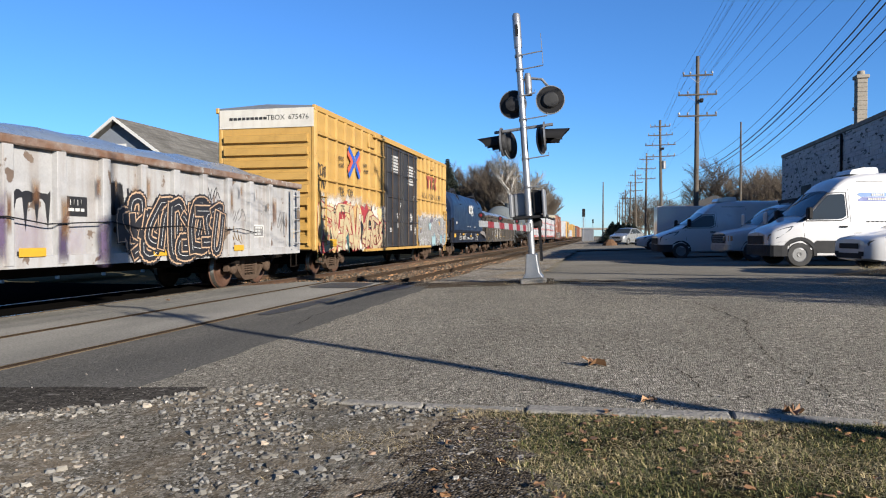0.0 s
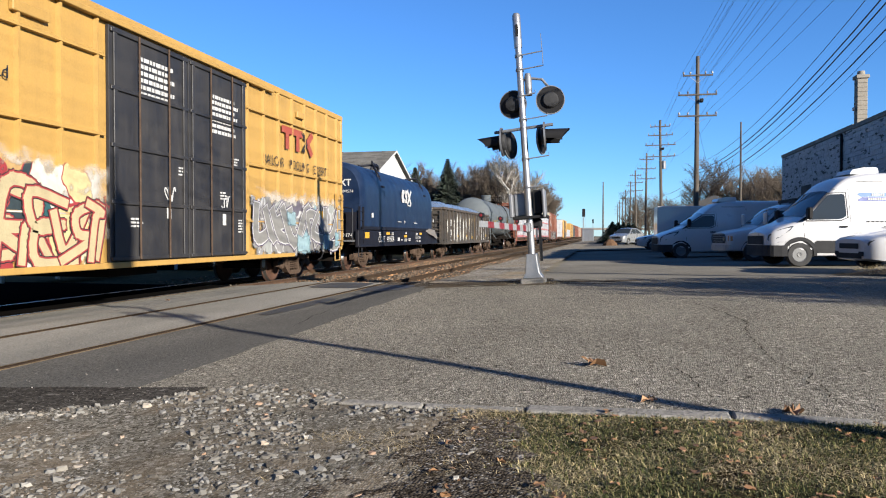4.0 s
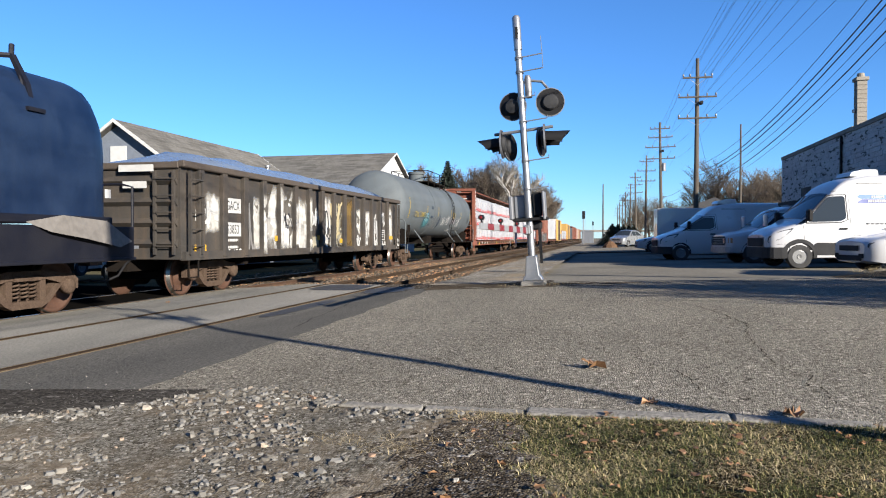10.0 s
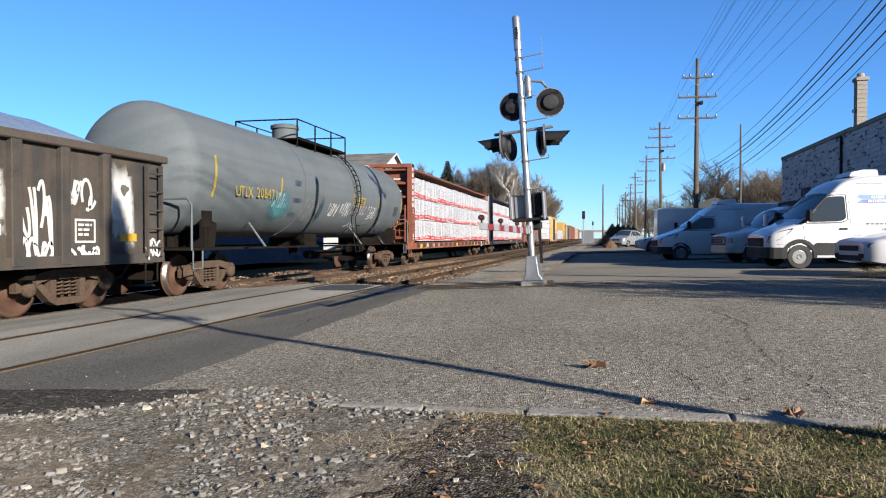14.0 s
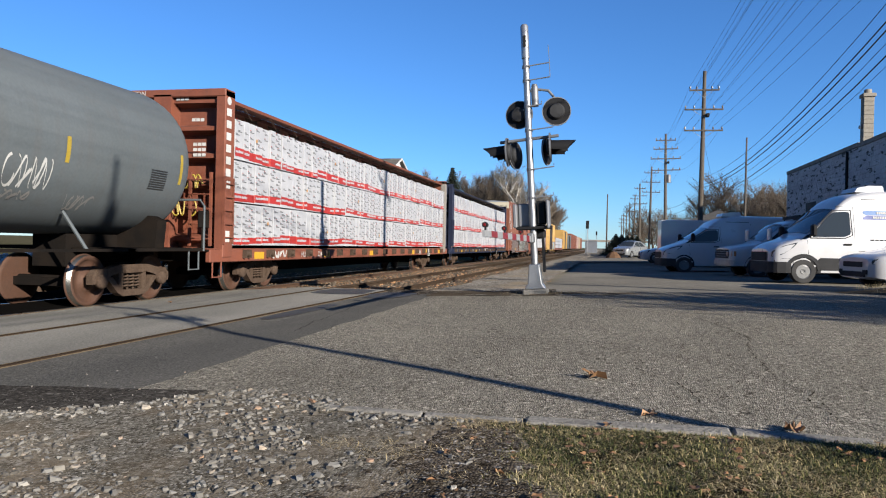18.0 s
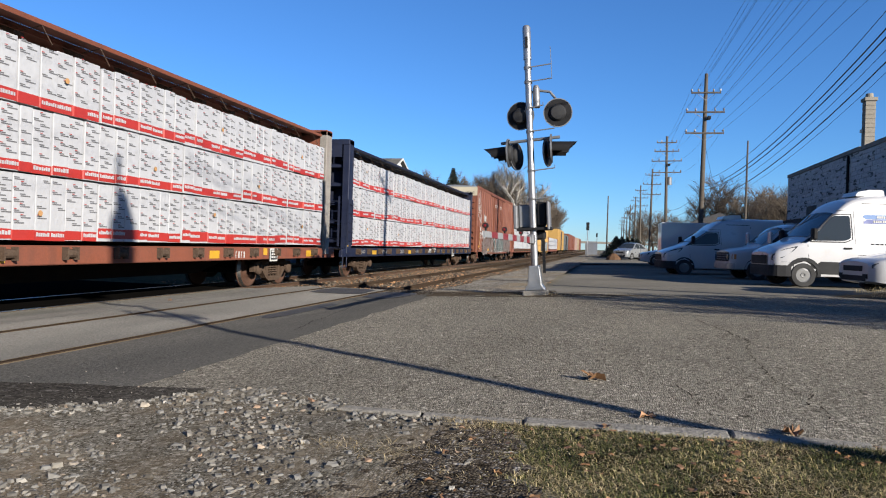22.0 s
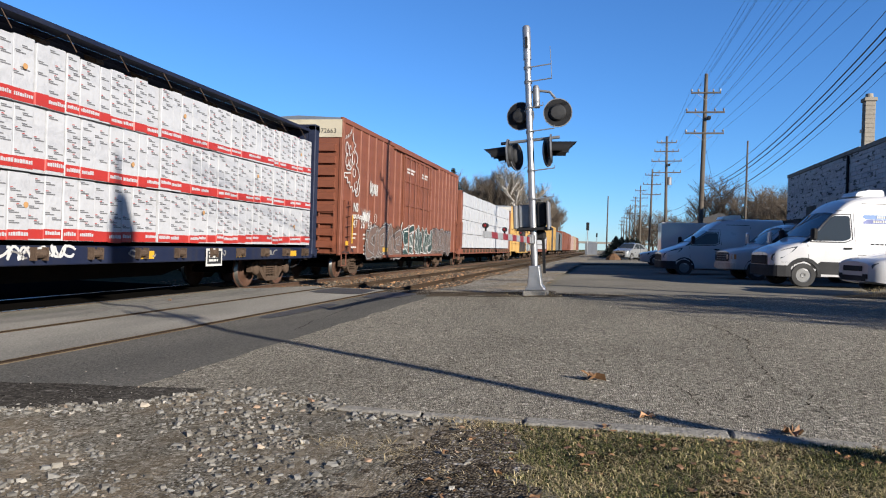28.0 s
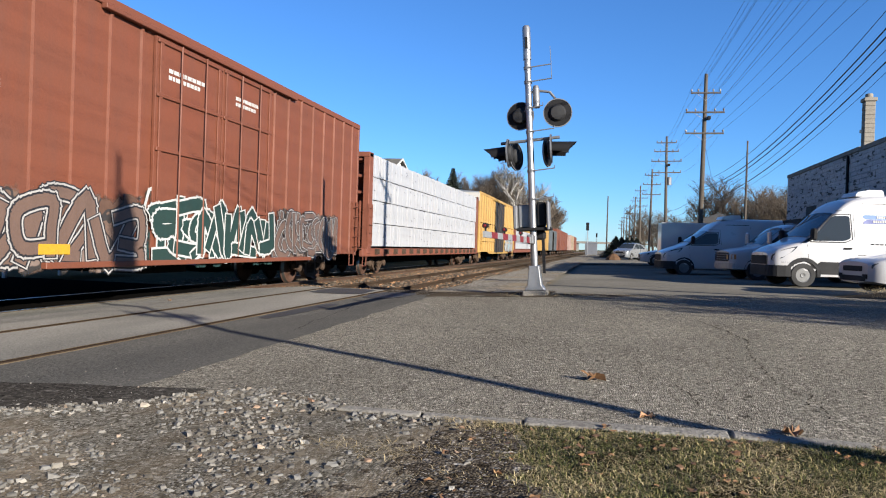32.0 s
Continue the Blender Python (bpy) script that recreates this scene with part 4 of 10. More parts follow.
    L.new(dr.outputs["Vector"], ed.inputs["Vector"])
    e = calc("ADD", d, calc("MULTIPLY", calc("SUBTRACT", ed.outputs["Fac"], 0.5), 0.45))
    al = N.new("ShaderNodeMapRange")
    al.inputs["From Min"].default_value, al.inputs["From Max"].default_value, al.inputs["To Max"].default_value = 0.03, 0.03 + fuzz, cover
    L.new(e, al.inputs["Value"])
    L.new(al.outputs["Result"], b.inputs["Alpha"])
    return ma


def mist(car, y0, y1, z0, z1, material, x=SIDE, name="sprayed_patch", label=""):
    """One layer of sprayed paint lying on a side."""
    return part(name, M().add([(x, y0, z0), (x, y1, z0), (x, y1, z1), (x, y0, z1)], [(0, 1, 2, 3)]), material, car, label)


# bent strokes of which block shapes are made, in the unit square
STROKES = (((0.05, 0.0), (0.45, 1.0), (0.95, 0.0)), ((0.0, 0.0), (0.0, 1.0), (0.75, 0.9), (0.7, 0.55), (0.1, 0.5), (0.9, 0.0)), ((0.9, 0.95), (0.1, 0.9), (0.15, 0.5), (0.8, 0.5), (0.85, 0.08), (0.05, 0.05)),
           ((0.0, 0.0), (0.05, 1.0), (0.85, 0.05), (0.9, 1.0)), ((0.2, 0.05), (0.0, 0.5), (0.2, 0.95), (0.8, 0.95), (1.0, 0.5), (0.8, 0.05), (0.2, 0.05)), ((0.0, 1.0), (0.1, 0.1), (0.8, 0.05), (0.95, 1.0)),
           ((0.9, 0.9), (0.1, 1.0), (0.1, 0.5), (0.7, 0.5), (0.1, 0.45), (0.0, 0.0), (0.95, 0.05)), ((0.0, 0.95), (0.95, 0.9), (0.5, 0.85), (0.45, 0.0)))


def eased(pts, n=4):
    """A smooth line through points."""
    out = []
    for i in range(len(pts) - 1):
        p0, p1, p2, p3 = pts[max(i - 1, 0)], pts[i], pts[i + 1], pts[min(i + 2, len(pts) - 1)]
        for k in range(n):
            t = k / n
            out.append(tuple(0.5 * (2 * b + (c - a) * t + (2 * a - 5 * b + 4 * c - d) * t * t + (3 * b - a - 3 * c + d) * t ** 3) for a, b, c, d in zip(p0, p1, p2, p3)))
    return out + [pts[-1]]


def block_letters(car, name, y0, y1, z0, z1, n, seed, coats, x=SIDE, label="", fat=0.30, swing=0.12):
    """Interlocking fat bent strokes that spell nothing, painted in coats from the widest at the back to the narrowest in front: (material, extra width)."""
    rnd = random.Random(seed)
    w, h = (y1 - y0) / n, z1 - z0
    shapes = []
    for i in range(2 * n):
        st = rnd.choice(STROKES)
        fu, fv = rnd.random() < 0.5, rnd.random() < 0.5
        lift, hh, sh = h * rnd.uniform(0.0, 0.25), h * rnd.uniform(0.55, 0.9), rnd.uniform(-2.5, 2.5) * swing
        wide = rnd.uniform(0.7, 1.5)
        pts = [(y0 + w * (0.5 * i + wide * ((1 - u if fu else u) - 0.25) + sh * (v - 0.5)) + rnd.uniform(-0.12, 0.12) * w, z0 + min(0.93 * h, max(0.06 * h, lift + hh * (1 - v if fv else v) + rnd.uniform(-0.08, 0.08) * h))) for u, v in st]
        pts = [(min(max(p, y0), y1), q) for p, q in pts]
        shapes.append((eased(pts), min(w, h * 0.8) * fat * 0.72 * rnd.uniform(0.8, 1.2)))
    # each stroke lies over the one before it, with its own outline
    meshes = [M() for _ in coats]
    for i, (pts, wd) in enumerate(shapes):
        for k, (mm, extra) in enumerate(coats):
            ribbon(meshes[k], pts, max(0.012, wd + extra), x + 0.0012 * (k + len(coats) * i), thick=0.0003, rise=0.00009)
    first = None
    for (mm, extra), m in zip(coats, meshes):
        ob = tagged(part(name if first is None else "coat", m, mm, car if first is None else first, label if first is None else ""), kind="stuff")
        first = first or ob
    return first


def tag(car, y, z, w, h, material, seed, x=SIDE, strokes=6, width=0.03, name="scrawled_tag"):
    rnd = random.Random(seed)
    m = M()
    for i in range(strokes):
        ribbon(m, curl(y + w * (i + 0.5) / strokes, z + rnd.uniform(-0.1, 0.1) * h, w / strokes * 1.5, h * rnd.uniform(0.6, 1.0), rnd, rnd.uniform(0.4, 1.0)), width, x)
    return tagged(part(name, m, material, car), kind="stuff")


# -- gondolas
def gondola(label, y0, length, zb, zt, paint, rim, first, pitch, posts, tarp=None, tarp_h=0.35, turning=True):
    car = car_thing("gondola_car", label, y0)
    part("side_wall", M().box(SIDE - 0.14, SIDE - 0.09, 0, length, zb, zt - 0.1), paint, car)
    part("side_wall", M().box(-SIDE + 0.09, -SIDE + 0.14, 0, length, zb, zt - 0.1), paint, car)
    for yy in (0.0, length - 0.08):
        m = M().box(-SIDE + 0.14, SIDE - 0.14, yy, yy + 0.08, zb, zt - 0.05)
        for k in range(4):
            z = zb + 0.2 + k * (zt - zb - 0.3) / 4
            part("end_rib", M().prism([(yy - 0.10 if yy == 0 else yy + 0.18, z + 0.12), (yy + 0.04, z), (yy + 0.04, z + 0.26)], -SIDE + 0.15, SIDE - 0.15), paint, car)
        part("end_wall", m, paint, car)
    for s in (1, -1):
        m = M().chamfer(s * SIDE - 0.12, s * SIDE + 0.03, -0.05, length + 0.05, zt - 0.14, zt, 0.02)
        part("top_rail", m, rim, car, "dented rust-stained top rail")
        part("side_sill", M().box(min(s * SIDE, s * (SIDE - 0.14)), max(s * SIDE, s * (SIDE - 0.14)), 0.05, length - 0.05, zb - 0.02, zb + 0.16), paint, car)
    for s in (1, -1):
        for k in range(posts):
            y = first + pitch * k
            a, b = s * (SIDE - 0.1), s * (SIDE + 0.015)
            m = M().prism([(y, zb + 0.02), (y + 0.20, zb + 0.02), (y + 0.20, zt - 0.14), (y, zt - 0.14)], min(a, b), max(a, b))
            part("side_post", m, paint, car, bevel=0.012)
    for yy in (-0.06, length - 0.06):
        part("end_rail", M().chamfer(-SIDE + 0.1, SIDE - 0.1, yy, yy + 0.12, zt - 0.16, zt - 0.02, 0.02), rim, car)
    part("floor", M().box(-SIDE + 0.14, SIDE - 0.14, 0.08, length - 0.08, zb - 0.02, zb + 0.06), mat_under, car)
    part("centre_sill", M().box(-0.25, 0.25, 0.0, length, zb - 0.26, zb - 0.02).box(-1.3, 1.3, 3.0, 3.2, zb - 0.2, zb - 0.02).box(-1.3, 1.3, length - 3.2, length - 3.0, zb - 0.2, zb - 0.02), mat_under, car)
    if tarp:
        rnd = random.Random(int(y0 * 10))
        nx, ny = 12, 40
        vs, fs = [], []
        for j in range(ny + 1):
            for i in range(nx + 1):
                u, w = i / nx, j / ny
                x = (u - 0.5) * 2 * (SIDE - 0.12)
                z = zt - 0.06 + tarp_h * (1 - abs(2 * u - 1) ** 2.2) * min(1, 8 * w, 8 * (1 - w)) + 0.07 * noise.noise(Vector((x * 1.6, w * 14, y0))) + 0.03 * noise.noise(Vector((x * 4, w * 50, y0)))
                vs.append((x, 0.15 + (length - 0.3) * w, z))
        for j in range(ny):
            for i in range(nx):
                fs.append((j * (nx + 1) + i, j * (nx + 1) + i + 1, (j + 1) * (nx + 1) + i + 1, (j + 1) * (nx + 1) + i))
        part("load_cover", M().add(vs, fs), tarp, car, "crinkled blue-grey cover over the load", smooth=True)
    ladder(car, paint, SIDE + 0.01, length - 0.62, zb + 0.1, zt - 0.2, 5)
    ladder(car, paint, SIDE + 0.01, 0.18, zb + 0.1, zt - 0.2, 5)
    ladder(car, paint, 0.95, -0.06, zb + 0.1, zt - 0.2, 5, facing="y")
    stirrup(car, mat_under, SIDE - 0.03, length - 0.6, zb)
    stirrup(car, mat_under, SIDE - 0.03, 0.2, zb)
    for y in (2.0, length - 2.0):
        truck(car, y, turning)
    ends(car, length)
    return car


mat_gon_grey = mat("chalky_grey_paint", (0.48, 0.48, 0.485), 0.8, col2=(0.40, 0.40, 0.40), scale=1.6, amount=0.8, grain=30, grain_amount=0.12, streak=(0.24, 0.18, 0.13), streak_amount=0.5, patch=(0.17, 0.12, 0.09), patch_scale=2.6, patch_cut=0.63, patch_width=0.02)
mat_rim_rust = mat("rusted_rim", (0.22, 0.11, 0.06), 0.85, col2=(0.40, 0.34, 0.30), scale=4, amount=0.9, grain=30, grain_amount=0.4, patch=(0.5, 0.48, 0.45), patch_scale=5, patch_cut=0.6, patch_width=0.03)
mat_gon_dark = mat("dark_weathered_paint", (0.040, 0.036, 0.032), 0.8, col2=(0.085, 0.066, 0.048), scale=1.6, amount=0.9, grain=30, grain_amount=0.3, streak=(0.12, 0.08, 0.05), streak_amount=0.45)
mat_rim_dark = mat("brown_rim", (0.10, 0.075, 0.055), 0.8, col2=(0.06, 0.045, 0.035), scale=4, grain=30, grain_amount=0.35)
mat_tarp = mat("grey_blue_cover", (0.22, 0.27, 0.34), 0.3, col2=(0.24, 0.29, 0.36), scale=3, grain=20, grain_amount=0.2, bump=0.4)

gon1 = gondola("pale grey gondola car, rust-streaked and covered in graffiti", 3.0, 15.85, 0.80, 2.72, mat_gon_grey, mat_rim_rust, 0.32, 1.045, 14, mat_tarp, 0.45, turning=True)
gon2 = gondola("black weathered gondola car with white graffiti", 54.0, 16.0, 0.82, 2.84, mat_gon_dark, mat_rim_dark, 0.56, 0.975, 15, mat_tarp, 0.5)


# -- boxcars
def boxcar(label, y0, length, zt, paint, end_top, doors, door_paint, ribs, rows, turning=True, proud=0.04):
    car = car_thing("boxcar", label, y0)
    zb = 0.86
    # sides: plain sheets with a deeper centre sill skirt between the trucks
    for s in (1, -1):
        a, b = sorted((s * (SIDE - 0.03), s * (SIDE - 0.10)))
        part("side_wall", M().prism([(0, zb), (3.9, zb), (4.8, zb - 0.15), (length - 4.8, zb - 0.15), (length - 3.9, zb), (length, zb), (length, zt - 0.06), (0, zt - 0.06)], a, b), paint, car)
        part("top_chord", M().chamfer(s * SIDE - 0.10, s * SIDE + 0.01, -0.02, length + 0.02, zt - 0.16, zt, 0.015), paint, car)
        for place in ribs:
            y = place - y0
            if place < doors[0] + 0.1:
                lip = doors[0] - y0 - 0.02
                y = min(y, lip - 0.09)
            q = [(y, s * (SIDE - 0.03)), (y + 0.02, s * (SIDE + proud)), (y + 0.06, s * (SIDE + proud)), (y + 0.08, s * (SIDE - 0.03))]
            m = M()
            m.prism([(b, a) for a, b in q], zb + 0.02, zt - 0.16, "z")
            part("side_rib", m, paint, car)
        for z in rows:
            for ya, yb in ((0.1, doors[0] - y0 - 0.1), (doors[1] - y0 + 0.1, length - 0.1)):
                q = [(s * (SIDE - 0.03), z - 0.01), (s * (SIDE + 0.05), z + 0.0), (s * (SIDE + 0.05), z + 0.03), (s * (SIDE - 0.03), z + 0.09)]
                part("panel_seam", M().prism(q, ya, yb, "y"), paint, car)
    part("roof", M().prism([(-SIDE + 0.02, zt - 0.1), (-SIDE + 0.02, zt - 0.02), (0, zt + 0.06), (SIDE - 0.02, zt - 0.02), (SIDE - 0.02, zt - 0.1)], 0, length, "y"), mat_galv, car)
    for yy, s in ((0.0, -1), (length, 1)):
        m = M().box(-SIDE + 0.10, SIDE - 0.10, min(yy, yy - s * 0.1), max(yy, yy - s * 0.1), zb, zt - 0.65)
        n, ribs_m = 9, []
        for k in range(n):
            z = zb + 0.15 + (zt - 0.65 - zb - 0.25) * k / n
            hgt = (zt - 0.65 - zb) / n * 0.72
            ribs_m.append(M().prism([(yy + s * 0.11, z + 0.04), (yy + s * 0.11, z + hgt - 0.06), (yy - s * 0.02, z + hgt), (yy - s * 0.02, z)], -SIDE + 0.22, SIDE - 0.22))
        part("end_wall", m, paint, car)
        for rib in ribs_m:
            part("end_rib", rib, paint, car)
        part("end_panel", M().box(-SIDE + 0.04, SIDE - 0.04, min(yy, yy + s * 0.03), max(yy, yy + s * 0.03), zt - 0.65, zt - 0.08), end_top, car, "pale upper end panel")
        part("corner_post", M().chamfer(SIDE - 0.12, SIDE, min(yy - s * 0.1, yy + s * 0.02), max(yy - s * 0.1, yy + s * 0.02), zb - 0.05, zt - 0.1, 0.02), paint, car)
        part("corner_post", M().chamfer(-SIDE, -SIDE + 0.12, min(yy - s * 0.1, yy + s * 0.02), max(yy - s * 0.1, yy + s * 0.02), zb - 0.05, zt - 0.1, 0.02), paint, car)
    part("centre_sill", M().box(-0.3, 0.3, 0.0, length, 0.62, zb).box(-1.4, 1.4, 0.05, length - 0.05, zb - 0.04, zb + 0.02), mat_under, car)
    part("brake_gear", M().box(-1.0, 1.0, length * 0.42, length * 0.5, 0.5, 0.85), mat_under, car)
    part("air_tank", M().lathe([(0, 0.16), (0.9, 0.16)], (0.2, length * 0.62, 0.62), 12, "y"), mat_under, car)
    # doors
    d0, d1 = doors[0] - y0, doors[1] - y0
    mid = (d0 + d1) / 2
    for a, b in ((d0, mid - 0.02), (mid + 0.02, d1)):
        dr = part("door", M().box(SIDE - 0.02, SIDE + 0.045, a, b, zb - 0.05, zt - 0.28), door_paint, car, bevel=0.008)
        for k in range(5):
            z = zb - 0.03 + (zt - 0.36 - zb) * k / 4
            part("door_beam", M().chamfer(SIDE + 0.045, SIDE + 0.085, a + 0.02, b - 0.02, z, z + 0.07, 0.008), door_paint, dr)
        w = b - a
        for u in (0.06, 0.94):
            part("door_stile", M().chamfer(SIDE + 0.045, SIDE + 0.08, a + w * u - 0.05, a + w * u + 0.05, zb - 0.03, zt - 0.30, 0.008), door_paint, dr)
        for u in (0.32, 0.70):
            part("lock_rod", M().tube([(SIDE + 0.10, a + w * u, zb - 0.02), (SIDE + 0.10, a + w * u, zt - 0.3)], 0.02, 6), mat_truck if door_paint is not paint else paint, dr)
    part("door_track", M().chamfer(SIDE - 0.02, SIDE + 0.11, d0 - (d1 - d0) * 0.55, d1 + (d1 - d0) * 0.55, zb - 0.16, zb - 0.06, 0.01), paint, car)
    part("upper_track", M().chamfer(SIDE - 0.02, SIDE + 0.09, d0 - (d1 - d0) * 0.3, d1 + (d1 - d0) * 0.3, zt - 0.24, zt - 0.15, 0.01), paint, car)
    ladder(car, paint, SIDE + 0.03, 0.2, zb + 0.10, zb + 1.75, 5, 0.48)
    ladder(car, paint, SIDE + 0.03, length - 0.65, zb + 0.10, zb + 1.75, 5, 0.48)
    ladder(car, paint, 0.85, -0.03, zb + 0.1, zb + 1.5, 4, 0.5, "y")
    stirrup(car, paint, SIDE - 0.02, 0.2, zb, 0.42)
    stirrup(car, paint, SIDE - 0.02, length - 0.62, zb, 0.42)
    for y in (2.65, length - 2.65):
        truck(car, y, turning)
    ends(car, length)
    return car


mat_box_yellow = mat("faded_yellow_paint", (0.56, 0.335, 0.085), 0.62, col2=(0.50, 0.295, 0.07), scale=1.0, amount=0.7, grain=30, grain_amount=0.10, streak=(0.36, 0.21, 0.06), streak_amount=0.35)
mat_door_black = mat("black_door_paint", (0.022, 0.022, 0.026), 0.6, col2=(0.05, 0.046, 0.042), scale=2, grain=30, grain_amount=0.2, streak=(0.09, 0.08, 0.07), streak_amount=0.3)
mat_end_white = mat("white_end_paint", (0.72, 0.70, 0.64), 0.65, col2=(0.60, 0.57, 0.5), scale=2, grain=30, grain_amount=0.1, streak=(0.4, 0.36, 0.3), streak_amount=0.3)
mat_box_brown = mat("oxide_brown_paint", (0.225, 0.062, 0.026), 0.7, col2=(0.185, 0.052, 0.024), scale=1.2, amount=0.7, grain=30, grain_amount=0.12, streak=(0.17, 0.06, 0.035), streak_amount=0.4)
mat_end_cream = mat("cream_end_paint", (0.62, 0.56, 0.42), 0.7, col2=(0.5, 0.44, 0.33), scale=2, grain=30, grain_amount=0.12)
tbox = boxcar("tall yellow boxcar with black double doors and bright graffiti", 19.95, 18.45, 5.16, mat_box_yellow, mat_end_white, (26.95, 31.78), mat_door_black, [19.98 + 0.835 * k for k in range(9)] + [31.9 + 0.845 * k for k in range(8)], (1.60, 2.96, 4.30))
nsbox = boxcar("oxide-brown boxcar with grey and green graffiti", 137.9, 18.6, 5.26, mat_box_brown, mat_end_cream, (145.05, 149.8), mat_box_brown, [137.98 + 0.836 * k for k in range(9)] + [150.05 + 0.82 * k for k in range(8)], (), proud=0.012)
ybox = boxcar("faded yellow boxcar with dark doors", 181.2, 18.9, 5.0, mat_box_yellow, mat_end_white, (188.5, 193.0), mat_door_black, [181.3 + 1.03 * k for k in range(7)] + [193.2 + 1.0 * k for k in range(7)], (1.6, 2.9), turning=False)


# -- centre-beam flat cars with wrapped timber
mat_cb_red = mat("oxide_red_frame", (0.27, 0.075, 0.035), 0.75, col2=(0.20, 0.06, 0.035), scale=2, grain=30, grain_amount=0.2, streak=(0.13, 0.05, 0.03), streak_amount=0.4)
mat_cb_blue = mat("navy_frame", (0.009, 0.016, 0.050), 0.65, col2=(0.014, 0.022, 0.055), scale=2, grain=30, grain_amount=0.2, spec=0.3, streak=(0.035, 0.032, 0.035), streak_amount=0.35)
mat_wrap = mat("white_timber_wrap", (0.55, 0.56, 0.585), 0.5, col2=(0.49, 0.50, 0.525), scale=2.5, amount=0.6, grain=12, grain_amount=0.08, bump=0.5, island=0.06)
mat_wrap_red = mat("red_wrap_band", (0.50, 0.035, 0.025), 0.5, col2=(0.42, 0.03, 0.025), scale=4, grain=30, grain_amount=0.1, bump=0.1)
mat_wrap_orange = mat("orange_print", (0.60, 0.33, 0.13), 0.6, grain=40, grain_amount=0.1, bump=0)
mat_wrap_grey = mat("grey_print", (0.17, 0.17, 0.18), 0.6, grain=40, grain_amount=0.1, bump=0)


def pack_columns(y0, y1, rnd):
    """The upright rows of boards in a bundle, as (start, end, how far it stands out, how much it is short)."""
    n = max(3, round((y1 - y0) / 0.33))
    edges = [y0 + (y1 - y0) * (i + (rnd.uniform(-0.22, 0.22) if 0 < i < n else 0)) / n for i in range(n + 1)]
    return [(edges[i], edges[i + 1], rnd.uniform(-0.024, 0.020), rnd.uniform(-0.012, 0.03)) for i in range(n)]


def wrapped_pack(cols, z0, z1, x, rough_top):
    """One bundle: a single skin that steps in and out from row to row of boards."""
    line = []
    for a, b, out, short in cols:
        zt = z1 - 0.004 - (short + 0.02) * rough_top
        line += [(x - 0.035, a + 0.001, zt - 0.02), (x + out - 0.006, a + 0.006, zt - 0.008), (x + out, a + 0.018, zt), (x + out, b - 0.018, zt), (x + out - 0.006, b - 0.006, zt - 0.008), (x - 0.035, b - 0.001, zt - 0.02)]
    vs, fs = [], []
    for px, py, pz in line:
        vs += [(0.12, py, z0), (px, py, z0), (px, py, pz), (0.12, py, pz)]
    n = len(line)
    for i in range(n - 1):
        for q in range(4):
            fs.append((4 * i + q, 4 * i + 4 + q, 4 * i + 4 + (q + 1) % 4, 4 * i + (q + 1) % 4))
    fs += [(0, 1, 2, 3), (4 * n - 1, 4 * n - 2, 4 * n - 3, 4 * n - 4)]
    return M().add(vs, fs)


